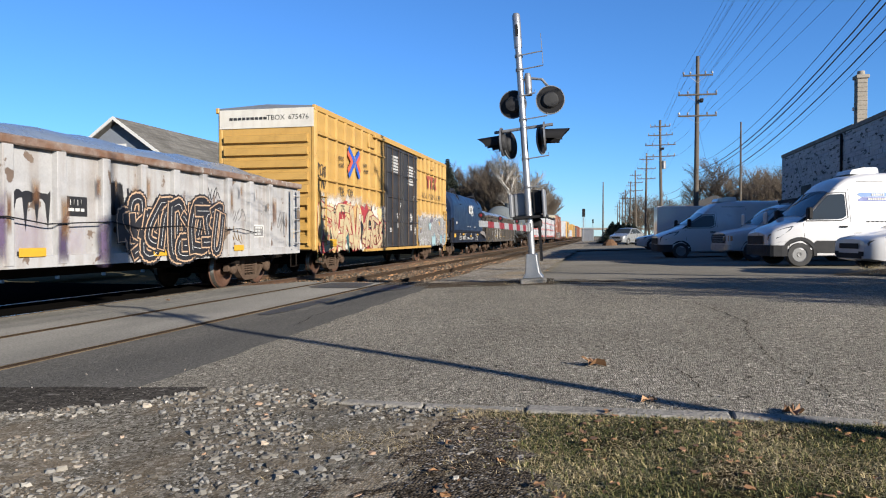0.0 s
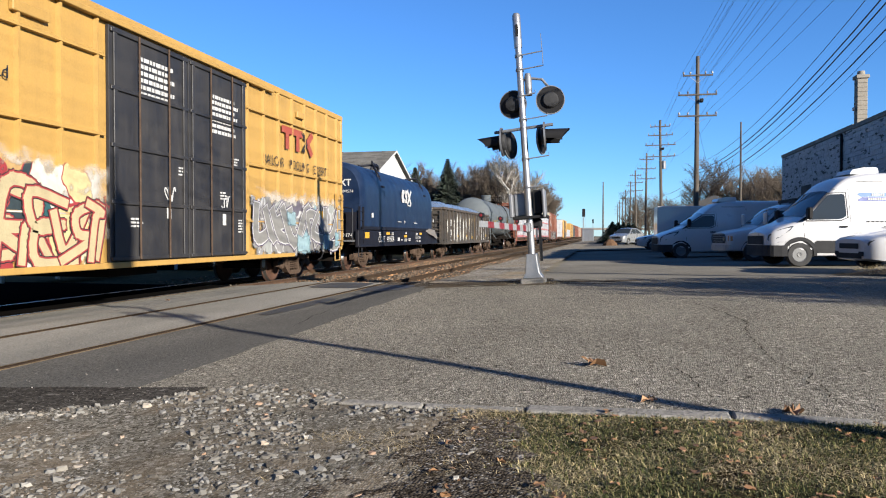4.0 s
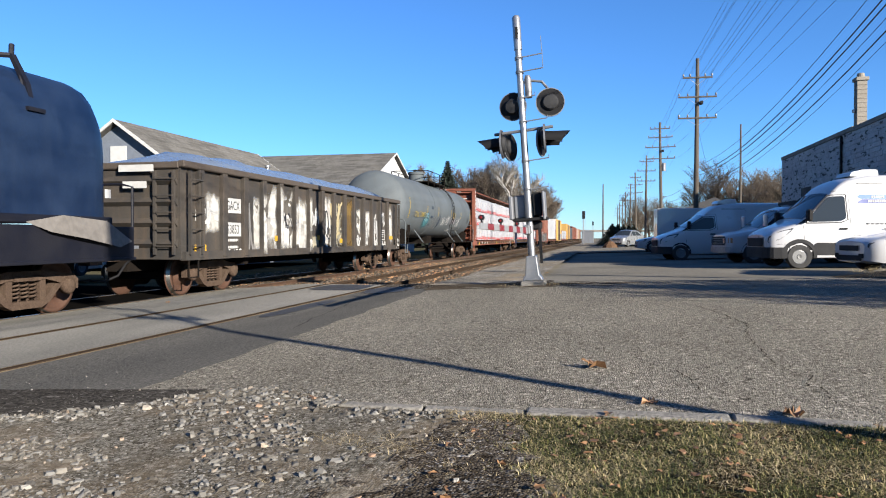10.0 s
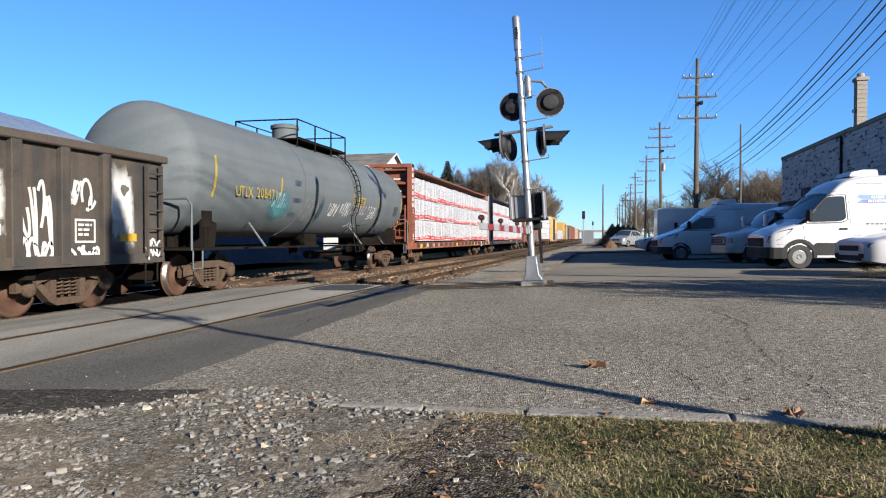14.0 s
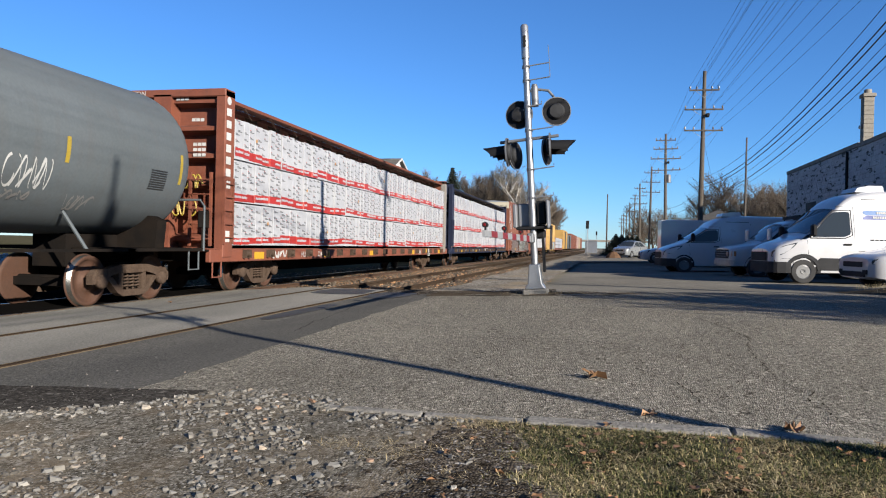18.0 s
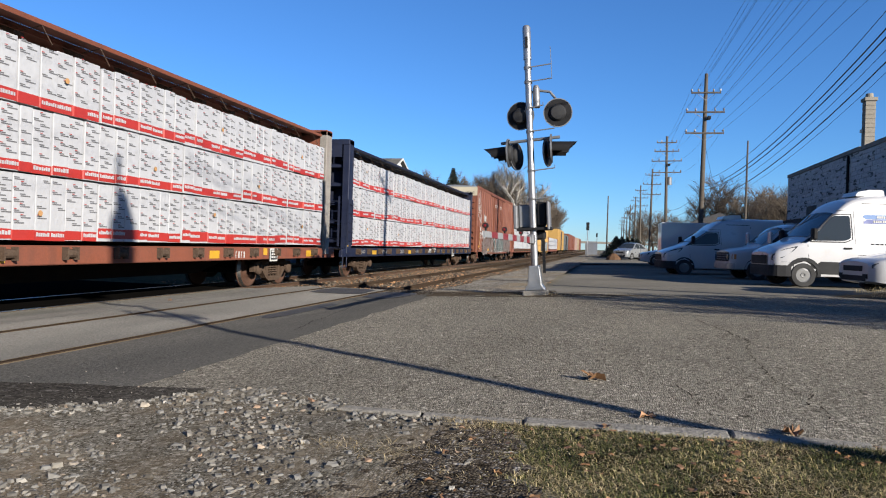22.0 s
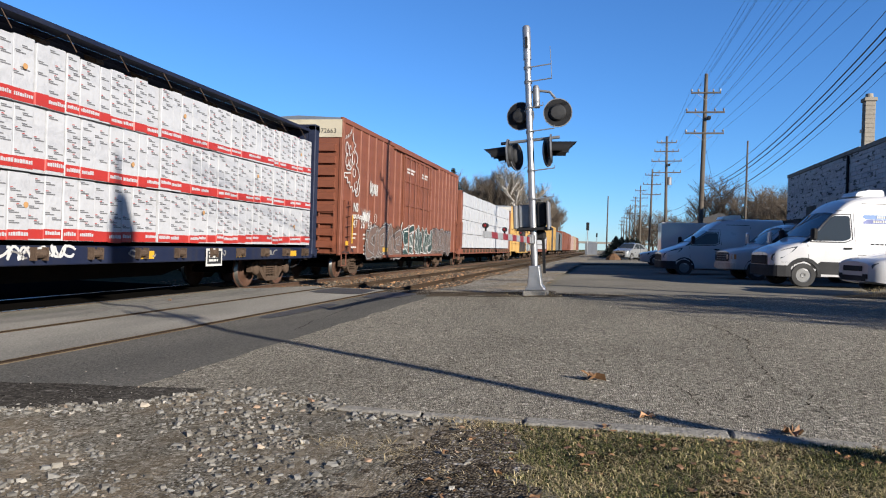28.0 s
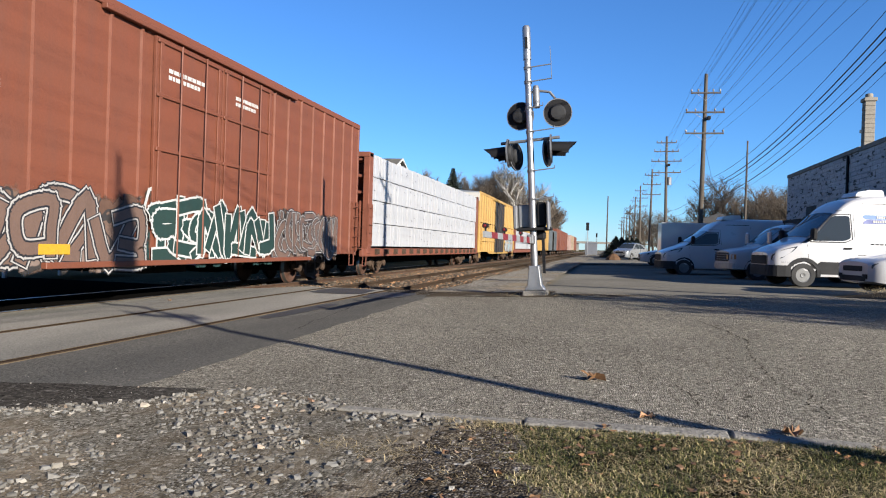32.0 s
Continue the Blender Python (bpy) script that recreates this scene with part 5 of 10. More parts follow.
def centrebeam(label, y0, length, zt, paint, load0, load1, layers, seed, printed=True, top=4.1, roof=True, turning=True, far_post=None, far_deep=0.42, trucks=(3.2, 3.2)):
    car = car_thing("centrebeam_flatcar", label, y0)
    dk = 1.05
    for s in (1, -1):
        a, b = sorted((s * (SIDE - 0.02), s * (SIDE - 0.14)))
        part("side_sill", M().chamfer(a, b, 0.0, length, dk - 0.30, dk - 0.02, 0.015), paint, car)
    m = M().prism([(0.3, dk - 0.3), (4.4, dk - 0.3), (6.0, 0.40), (length - 6.0, 0.40), (length - 4.4, dk - 0.3), (length - 0.3, dk - 0.3), (length - 0.3, dk - 0.05), (0.3, dk - 0.05)], -0.45, 0.45)
    part("centre_sill", m, mat_under, car)
    part("deck", M().box(-SIDE + 0.14, SIDE - 0.14, 0.05, length - 0.05, dk - 0.08, dk), paint, car)
    # winches along the sill
    k = 0
    y = load0 - y0 + 0.6
    while y < load1 - y0:
        part("winch", M().lathe([(-0.10, 0.07), (0.10, 0.07)], (SIDE + 0.02, y, dk - 0.12), 10, "y").box(SIDE - 0.03, SIDE + 0.09, y - 0.13, y - 0.10, dk - 0.22, dk - 0.02).box(SIDE - 0.03, SIDE + 0.09, y + 0.10, y + 0.13, dk - 0.22, dk - 0.02), mat_truck, car)
        y += 1.22
    # bulkheads
    for yy, s in ((load0 - y0 - 0.04, -1), (load1 - y0 + 0.04, 1)):
        deep = 0.42 if s < 0 else far_deep
        for xs in (1, -1):
            a, b = sorted((xs * SIDE, xs * (SIDE - 0.24)))
            part("bulkhead_post", M().chamfer(a, b, min(yy, yy + s * deep), max(yy, yy + s * deep), dk - 0.2, zt, 0.02), far_post if far_post and s > 0 else paint, car)
        m = M().box(-SIDE + 0.24, SIDE - 0.24, min(yy, yy + s * 0.07), max(yy, yy + s * 0.07), dk, zt - 0.05)
        part("bulkhead_sheet", m, paint, car)
        for k in range(6):
            z = dk + 0.1 + (zt - dk - 0.45) * k / 5
            part("bulkhead_rib", M().prism([(yy + s * 0.07, z), (yy + s * (deep - 0.08), z + 0.07), (yy + s * (deep - 0.08), z + 0.16), (yy + s * 0.07, z + 0.23)], -SIDE + 0.24, SIDE - 0.24), paint, car)
        part("bulkhead_cap", M().chamfer(-SIDE, SIDE, min(yy, yy + s * (deep + 0.02)), max(yy, yy + s * (deep + 0.02)), zt - 0.16, zt + 0.02, 0.02), paint, car)
        part("bulkhead_column", M().box(-0.22, 0.22, min(yy + s * 0.05, yy + s * (deep + 0.02)), max(yy + s * 0.05, yy + s * (deep + 0.02)), dk, zt - 0.1), paint, car)
    ladder(car, paint, SIDE - 0.02, load0 - y0 - 0.44, dk + 0.1, dk + 1.6, 5, 0.36)
    ladder(car, paint, 0.75, load0 - y0 - 0.46, dk + 0.05, dk + 1.7, 5, 0.5, "y")
    part("platform", M().box(-SIDE + 0.05, SIDE - 0.05, -0.1, load0 - y0 - 0.5, dk - 0.06, dk - 0.02), mat_under, car)
    stirrup(car, paint, SIDE - 0.05, 0.15, dk - 0.25)
    # the centre beam and its top chord
    if roof:
        part("top_chord", M().prism([(-0.75, zt - 0.18), (-0.75, zt - 0.08), (-0.2, zt + 0.06), (0.2, zt + 0.06), (0.75, zt - 0.08), (0.75, zt - 0.18)], load0 - y0, load1 - y0, "y"), paint, car)
        nh = 17
        for k in range(nh):
            yy = load0 - y0 + 0.7 + (load1 - load0 - 1.4) * k / (nh - 1)
            part("cable_guide", M().prism([(0.80, zt - 0.30), (1.02, zt - 0.36), (1.02, zt - 0.30), (0.75, zt - 0.20)], yy - 0.10, yy + 0.10, "y"), mat_truck, car)
            part("tie_cable", M().tube([(1.0, yy, zt - 0.3), (1.38, yy + 0.05, zt - 0.2), (SIDE - 0.02, yy + 0.08, top - 0.02)], 0.008, 5), mat_truck, car)
        part("eave_flange", M().prism([(0.70, zt - 0.06), (1.40, zt - 0.20), (1.42, zt - 0.13), (0.72, zt + 0.04)], load0 - y0, load1 - y0, "y"), paint, car)
    part("centre_web", M().box(-0.05, 0.05, load0 - y0, load1 - y0, dk, zt - 0.2), paint, car)
    for y in (trucks[0], length - trucks[1]):
        truck(car, y, turning)
    ends(car, length)
    # the load
    rnd = random.Random(seed)
    nb = round((load1 - load0) / 2.45)
    bl = (load1 - load0 - 0.1) / nb
    lh = (top - dk - 0.12) / layers
    for s in (1, -1):
        for k in range(layers):
            for i in range(nb):
                a, b = load0 - y0 + 0.05 + i * bl + 0.01, load0 - y0 + 0.05 + (i + 1) * bl - 0.01
                z0, z1 = dk + 0.08 + k * lh + (0.02 if k else 0), dk + 0.08 + (k + 1) * lh
                x = SIDE - 0.05 + rnd.uniform(-0.012, 0.012)
                if s < 0:
                    part("timber_pack", M().box(-x, -0.12, a, b, z0, z1), mat_wrap, car)
                    continue
                cols = pack_columns(a, b, rnd)
                bu = part("timber_pack", wrapped_pack(cols, z0, z1, x, 1.0 if k == layers - 1 else 0.3), mat_wrap, car, "white-wrapped bundle of timber" if not (i or k) else "")
                marks, red = M(), M()
                if printed:
                    band, words = M(), M()
                    h, sag, dip = rnd.uniform(0.14, 0.21), rnd.uniform(-0.08, 0.08), rnd.uniform(-0.03, 0.08)
                    for q, (ca, cb, out, short) in enumerate(cols):
                        z = z0 + 0.012 + max(0.0, sag) * q / len(cols) + max(0.0, -sag) * (1 - q / len(cols)) - dip * 0.4 * math.sin(math.pi * q / len(cols)) + rnd.uniform(-0.008, 0.008)
                        u = len(band.v)
                        band.v += [(x + out + 0.005, ca + 0.008, z), (x + out + 0.005, ca + 0.008, z + h), (x + out + 0.005, cb - 0.008, z + rnd.uniform(-0.008, 0.008)), (x + out + 0.005, cb - 0.008, z + h + rnd.uniform(-0.008, 0.008))]
                        band.f += [(u, u + 2, u + 3, u + 1)] + ([(u - 2, u, u + 1, u - 1)] if q else [])
                        if q % 3 != 2:
                            yy = ca + 0.03
                            while yy < cb - 0.03:
                                d = rnd.uniform(0.02, 0.045)
                                words.box(x + out + 0.006, x + out + 0.010, yy, yy + d, z + h * 0.40, z + h * 0.40 + rnd.uniform(0.045, 0.065))
                                yy += d + 0.012
                    part("red_band", band, mat_wrap_red, bu, "red printed band")
                    tagged(part("band_print", words, mat_wrap, bu), kind="stuff")
                for q, (ca, cb, out, short) in enumerate(cols):
                    zz, row = z0 + (0.24 if printed else 0.1), q
                    while zz < z1 - 0.07:
                        yy = ca + 0.012 + (row % 2) * 0.12 + rnd.uniform(0, 0.03)
                        if yy + 0.15 < cb and rnd.random() < (0.74 if printed else 0.05):
                            xo = x + out
                            marks.box(xo, xo + 0.003, yy, yy + 0.10, zz + 0.027, zz + 0.045)
                            marks.box(xo, xo + 0.003, yy + 0.01, min(yy + 0.19, cb - 0.01), zz, zz + 0.019)
                            if printed and rnd.random() < 0.5:
                                red.box(xo, xo + 0.003, yy, yy + 0.05, zz + 0.052, zz + 0.064)
                        zz += 0.078 + rnd.uniform(-0.006, 0.006)
                        row += 1
                if printed and (i + k) % 2 == 0:
                    yd, zd = a + (b - a) * rnd.uniform(0.3, 0.7), z0 + 0.3 + rnd.uniform(0.0, 0.35)
                    part("sun_mark", M().lathe([(x + 0.021, 0.045), (x + 0.025, 0.045)], (0, yd, zd), 14, "x"), mat_wrap_orange, bu, "small orange sun mark")
                tagged(part("wrap_print", marks, mat_wrap_grey, bu), kind="stuff")
                if printed:
                    tagged(part("wrap_print", red, mat_wrap_red, bu), kind="stuff")
    return car


cb_red = centrebeam("oxide-red centre-beam flat car loaded with white-wrapped timber", 88.2, 24.0, 4.60, mat_cb_red, 89.15, 111.25, 3, 5, top=4.12, far_post=mat("weathered_grey_post", (0.36, 0.34, 0.31), 0.8, col2=(0.26, 0.22, 0.19), scale=2, grain=30, streak=(0.2, 0.13, 0.09)))
cb_blue = centrebeam("navy centre-beam flat car loaded with white-wrapped timber", 112.9, 23.2, 4.62, mat_cb_blue, 113.75, 135.62, 3, 6, top=4.15, far_deep=0.28, trucks=(3.4, 2.0))
centrebeam("oxide-red flat car stacked high with plain white timber bundles", 157.2, 23.6, 4.5, mat_cb_red, 158.15, 180.1, 4, 7, printed=False, top=4.55, roof=False, turning=False)


# -- covered coil car
mat_navy = mat("navy_hood_paint", (0.008, 0.020, 0.056), 0.42, col2=(0.016, 0.034, 0.080), scale=1.6, amount=1.0, grain=20, grain_amount=0.12, bump=0.05, spec=0.3, streak=(0.03, 0.045, 0.08), streak_amount=0.2)
mat_navyframe = mat("blue_black_frame", (0.007, 0.008, 0.016), 0.6, spec=0.25, col2=(0.014, 0.014, 0.02), scale=2, grain=30, grain_amount=0.2)


def coil_car(y0, length):
    car = car_thing("coil_car", "navy covered coil car with a rounded dented hood", y0)
    h0, h1 = 0.75, length - 0.55
    prof = [(1.46, 1.52), (1.46, 2.2), (1.46, 2.75), (1.44, 3.05), (1.38, 3.32), (1.27, 3.56), (1.10, 3.77), (0.86, 3.91), (0.5, 4.0), (0.0, 4.04)]
    full = prof + [(-a, z) for a, z in prof[-2::-1]]
    vs, fs = [], []
    ny = 60
    for j in range(ny + 1):
        y = h0 + (h1 - h0) * j / ny
        e = min(y - h0, h1 - y)
        k = 1 - 0.07 * max(0, 1 - e / 0.28) ** 2
        for a, z in full:
            dent = (0.05 * noise.noise(Vector((y * 1.3, z * 1.5, 5.0 + (a > 0)))) + 0.03 * noise.noise(Vector((y * 3.1, z * 2.3, 8.0 + (a > 0))))) if 1.6 < z < 3.6 and e > 0.3 else 0
            vs.append(((a + math.copysign(dent, a)) * k, y, 1.52 + (z - 1.52) * k))
    n = len(full)
    for j in range(ny):
        for i in range(n - 1):
            fs.append((j * n + i, (j + 1) * n + i, (j + 1) * n + i + 1, j * n + i + 1)[::-1])
    fs.append(tuple(range(n)))
    fs.append(tuple(range(ny * n + n - 1, ny * n - 1, -1)))
    hood = part("hood", M().add(vs, fs), mat_navy, car, "dented navy hood", smooth=True)
    part("hood_skirt", M().chamfer(1.42, 1.53, h0 - 0.02, h1 + 0.02, 1.48, 1.62, 0.02).chamfer(-1.53, -1.42, h0 - 0.02, h1 + 0.02, 1.48, 1.62, 0.02), mat_navyframe, hood)
    for y in (3.35, length - 2.15):
        m = M().box(1.24, 1.46, y - 0.17, y + 0.17, 3.18, 3.24).prism([(1.40, 3.2), (1.30, 3.62), (1.04, 4.08), (0.97, 4.08), (1.16, 3.72), (1.26, 3.2)], y - 0.045, y + 0.045, "y")
        m.tube([(1.0, y, 4.06), (0.85, y - 0.2, 4.04), (0.6, y - 0.55, 3.98)], 0.045, 6).tube([(1.0, y, 4.06), (0.96, y + 0.05, 4.24)], 0.04, 6).tube([(1.38, y - 0.12, 3.2), (1.14, y, 3.85)], 0.028, 6).tube([(1.38, y + 0.12, 3.2), (1.14, y, 3.85)], 0.028, 6)
        part("lifting_bracket", m, mat_navyframe, hood, "bent lifting arm on the hood")
    for y in (5.7,):
        m = M()
        for dy in (-0.45, 0.45):
            m.tube([(0.35, y + dy, 3.98), (0.35, y + dy * 0.98, 4.16), (0.35, y + dy * 0.75, 4.29), (0.35, y + dy * 0.4, 4.32), (0.35, y + dy * 0.12, 4.24)], 0.065, 8)
        part("lifting_eye", m, mat_navyframe, hood, "curved crane hook eye on the ridge")
    for s in (1, -1):
        a, b = sorted((s * SIDE, s * (SIDE - 0.12)))
        part("side_sill", M().chamfer(a, b, 0.0, length, 0.90, 1.46, 0.015), mat_navyframe, car)
        part("sill_flange", M().chamfer(min(a, s * (SIDE + 0.04)), max(b, s * (SIDE + 0.04)), 0.0, length, 0.86, 0.92, 0.01), mat_navyframe, car)
    part("floor", M().box(-1.45, 1.45, 0.05, length - 0.05, 0.95, 1.2).box(-0.3, 0.3, 0, length, 0.65, 0.95), mat_under, car)
    for y in (-0.3, length + 0.05):
        part("end_platform", M().box(-1.45, 1.45, y, y + 0.25, 1.06, 1.12), mat_galv, car)
        part("end_railing", M().tube([(1.42, y + 0.1, 1.1), (1.42, y + 0.1, 2.2), (1.2, y + 0.1, 2.25), (0.3, y + 0.1, 2.25), (0.3, y + 0.1, 1.1)], 0.025, 6), mat_navyframe, car)
    part("end_wall", M().box(-1.44, 1.44, 0.1, 0.2, 1.1, 2.1), mat_navyframe, car)
    ladder(car, mat_navyframe, SIDE - 0.03, 0.15, 1.0, 2.3, 4, 0.4)
    stirrup(car, mat_navyframe, SIDE - 0.05, 0.15, 0.9)
    for y in (1.95, length - 1.95):
        truck(car, y)
    ends(car, length)
    return car


coil = coil_car(40.0, 12.4)
# torn sheet hanging at the hood's far corner is part of the car
part("torn_cover", M().add([(1.55, 9.9, 1.5), (1.6, 10.6, 1.62), (1.62, 11.6, 1.55), (1.60, 12.3, 1.2), (1.66, 11.9, 1.1), (1.7, 11.0, 1.25), (1.66, 10.3, 1.35)], [(0, 1, 6), (1, 2, 5, 6), (2, 3, 4, 5)]), mat("torn_grey_sheet", (0.22, 0.20, 0.18), 0.8, grain=10, bump=0.6), coil, "torn grey sheet hanging over the sill")


# -- tank car
mat_tank = mat("grey_tank_paint", (0.140, 0.162, 0.175), 0.72, col2=(0.112, 0.132, 0.142), spec=0.25, scale=0.6, amount=0.8, grain=20, grain_amount=0.12, bump=0.03, streak=(0.13, 0.13, 0.13), streak_amount=0.35)


def tank_car(y0, length):
    car = car_thing("tank_car", "grey tank car with a manway platform and small tags", y0)
    r, zc = 1.50, 2.78
    a, b = 0.75, length - 0.75
    prof = []
    for k in range(9):
        t_ = k / 8 * math.pi / 2
        prof.append((a - 0.72 * math.cos(t_), max(0.02, r * math.sin(t_))))
    prof += [(a + (b - a) * k / 6, r) for k in range(1, 6)]
    for k in range(8, -1, -1):
        t_ = k / 8 * math.pi / 2
        prof.append((b + 0.72 * math.cos(t_), max(0.02, r * math.sin(t_))))
    part("tank_shell", M().lathe(prof, (0, 0, zc), 48, "y"), mat_tank, car, "smooth grey cylindrical tank", smooth=True)
    for y in (length * 0.36, length * 0.66):
        m = M().lathe([(-0.03, r + 0.003), (-0.03, r + 0.012), (0.03, r + 0.012), (0.03, r + 0.003)], (0, y, zc), 48, "y", False)
        part("weld_band", m, mat_tank, car, smooth=True)
    for ya, yb in ((0.1, 2.6), (length - 2.6, length - 0.1)):
        m = M().prism([(-1.2, 1.05), (1.2, 1.05), (1.25, 1.6), (0.9, 1.75), (-0.9, 1.75), (-1.25, 1.6)], ya + 1.3, ya + 1.6, "y").box(-0.35, 0.35, ya - 0.1, yb, 0.7, 1.3)
        part("tank_saddle", m, mat_under, car)
        part("walkway", M().box(0.4, SIDE, ya, yb, 1.0, 1.06).box(-SIDE, -0.4, ya, yb, 1.0, 1.06), mat_under, car)
    part("side_rail", M().box(SIDE - 0.05, SIDE, 2.4, length - 2.4, 1.0, 1.05).box(-SIDE, -SIDE + 0.05, 2.4, length - 2.4, 1.0, 1.05), mat_under, car)
    for s in (1, -1):
        for y in (0.15, length - 0.15):
            part("end_handrail", M().tube([(s * SIDE, y, 1.0), (s * SIDE, y, 1.95), (s * (SIDE - 0.1), y, 2.08), (s * 0.5, y, 2.08)], 0.025, 6), mat_tank, car)
    for y in (0.25, length - 0.65):
        stirrup(car, mat_tank, SIDE - 0.03, y, 1.0)
        part("placard_holder", M().box(SIDE - 0.02, SIDE + 0.0, y + 0.3, y + 0.7, 1.5, 1.85).box(SIDE - 0.03, SIDE - 0.02, y + 0.45, y + 0.53, 1.0, 1.5), mat_under, car)
    yc = length * 0.5
    part("manway", M().lathe([(zc + r - 0.15, 0.40), (zc + r + 0.42, 0.40), (zc + r + 0.44, 0.45), (zc + r + 0.54, 0.45), (zc + r + 0.58, 0.36)], (0, yc - 0.6, 0), 20, "z"), mat_tank, car, smooth=True)
    m = M().box(-1.0, 1.0, yc - 1.9, yc + 2.2, zc + r - 0.06, zc + r - 0.02)
    part("top_platform", m, mat_under, car)
    for s in (1, -1):
        m = M()
        for z in (0.42, 0.95):
            m.tube([(s * 1.0, yc - 1.9, zc + r + z - 0.42), (s * 1.0, yc + 2.2, zc + r + z - 0.42)], 0.022, 6)
        for k in range(4):
            y = yc - 1.9 + 4.1 * k / 3
            m.tube([(s * 1.0, y, zc + r - 0.3), (s * 1.0, y, zc + r + 0.53)], 0.025, 6)
        part("platform_railing", m, mat_under, car)
    for yy in (yc - 1.9, yc + 2.2):
        part("platform_railing", M().tube([(-1.0, yy, zc + r + 0.53), (1.0, yy, zc + r + 0.53)], 0.022, 6), mat_under, car)
    m = M()
    arc = [(math.sin(t_) * (r + 0.12), math.cos(t_) * (r + 0.12) + zc) for t_ in np.linspace(0.55, 2.1, 14)]
    for dy in (0.0, 0.42):
        m.tube([(p[0], yc + 1.7 + dy, p[1]) for p in arc] + [(SIDE, yc + 1.7 + dy, 0.75)], 0.018, 6)
    for k in range(13):
        m.tube([(arc[k][0], yc + 1.7, arc[k][1]), (arc[k][0], yc + 2.12, arc[k][1])], 0.016, 6)
    for z in (0.8, 1.1, 1.4, 1.7):
        m.tube([(SIDE, yc + 1.7, z), (SIDE, yc + 2.12, z)], 0.016, 6)
    part("tank_ladder", m, mat_under, car)
    part("bottom_outlet", M().lathe([(0, 0.14), (0.55, 0.14)], (0, yc, 0.75), 12, "z").box(-0.6, 0.6, yc - 0.5, yc + 0.5, 1.0, 1.4).tube([(0.9, yc - 1, 0.75), (0.9, yc + 1.8, 0.75)], 0.13, 8), mat_under, car)
    for y in (3.6, length - 6.2, length - 3.6):
        part("support_strut", M().tube([(SIDE - 0.04, y, 1.03), (1.05, y, 1.66)], 0.03, 6), mat_tank, car)
    for y in (1.75, length - 1.75):
        truck(car, y)
    ends(car, length)
    return car


tank = tank_car(70.75, 17.3)


# -- cars far down the line, in few parts
def far_car(label, y0, length, zt, paint, roof_paint, kind="box"):
    car = car_thing("boxcar" if kind == "box" else "flatcar", label, y0)
    if kind == "box":
        part("body", M().chamfer(-SIDE, SIDE, 0, length, 0.9, zt, 0.05), paint, car)
        m = M()
        for k in range(14):
            y = 0.1 + (length - 0.3) * k / 13
            m.box(SIDE, SIDE + 0.03, y, y + 0.1, 0.95, zt - 0.1)
        part("side_ribs", m, paint, car)
        part("door", M().box(SIDE, SIDE + 0.05, length * 0.42, length * 0.58, 0.95, zt - 0.3), roof_paint, car)
    else:
        part("deck", M().box(-SIDE, SIDE, 0, length, 0.75, 1.05), roof_paint, car)
        part("bulkhead", M().box(-SIDE, SIDE, 0.2, 0.6, 1.05, zt).box(-SIDE, SIDE, length - 0.6, length - 0.2, 1.05, zt), roof_paint, car)
        for k in range(3):
            for i in range(6):
                a = 0.7 + (length - 1.4) * i / 6
                part("timber_pack", M().chamfer(0.1, SIDE - 0.04, a, a + (length - 1.4) / 6 - 0.04, 1.1 + k * 0.62, 1.68 + k * 0.62, 0.03), paint, car)
    part("underframe", M().box(-0.4, 0.4, 0, length, 0.55, 0.95), mat_under, car)
    for y in (2.3, length - 2.3):
        truck(car, y, False)
    ends(car, length)
    return car


mat_far_tan = mat("tan_car_paint", (0.48, 0.36, 0.24), 0.7, grain=30, streak=(0.25, 0.18, 0.12))
mat_far_pink = mat("pale_pink_car_paint", (0.52, 0.36, 0.31), 0.7, grain=30, streak=(0.25, 0.15, 0.12))
far_car("red flat car with a low load of white-wrapped timber", 201.4, 23.0, 3.0, mat_wrap, mat_cb_red, "flat")
far_car("faded yellow boxcar far down the train", 225.6, 18.5, 4.9, mat_box_yellow, mat_door_black)
far_car("plain grey boxcar far down the train", 245.3, 18.5, 4.3, mat_tank, mat_under)
far_car("brown boxcar far down the train", 265.0, 19.0, 4.9, mat_box_brown, mat_box_brown)
far_car("oxide-brown boxcar far down the train", 285.3, 18.0, 4.9, mat_box_brown, mat_box_brown)
far_car("pale pink boxcar far down the train", 304.5, 18.0, 4.7, mat_far_pink, mat_far_pink)
far_car("tan boxcar far down the train", 323.8, 18.0, 4.9, mat_far_tan, mat_far_tan)
far_car("brown boxcar far down the train", 343.0, 18.0, 4.9, mat_box_brown, mat_box_brown)


# ---- writing, plates and graffiti on the cars; places run along each car from its origin ----
def blocks(car, name, y0, y1, z, h, n, material, x=SIDE, label=""):
    """Large letters of an owner's mark, as plain upright shapes."""
    w = (y1 - y0) / n
    for k in range(n):
        a, b, t = y0 + w * k + 0.02, y0 + w * (k + 1) - 0.05, min(w, h) * 0.16
        m = M().box(x, x + 0.004, a, a + t, z, z + h).box(x, x + 0.004, a + t, b, z + h - t, z + h)
        if k % 2:
            m.box(x, x + 0.004, b - t, b, z, z + h - t).box(x, x + 0.004, a + t, b - t, z, z + t)
        part(name, m, material, car, label if k == 0 else "")


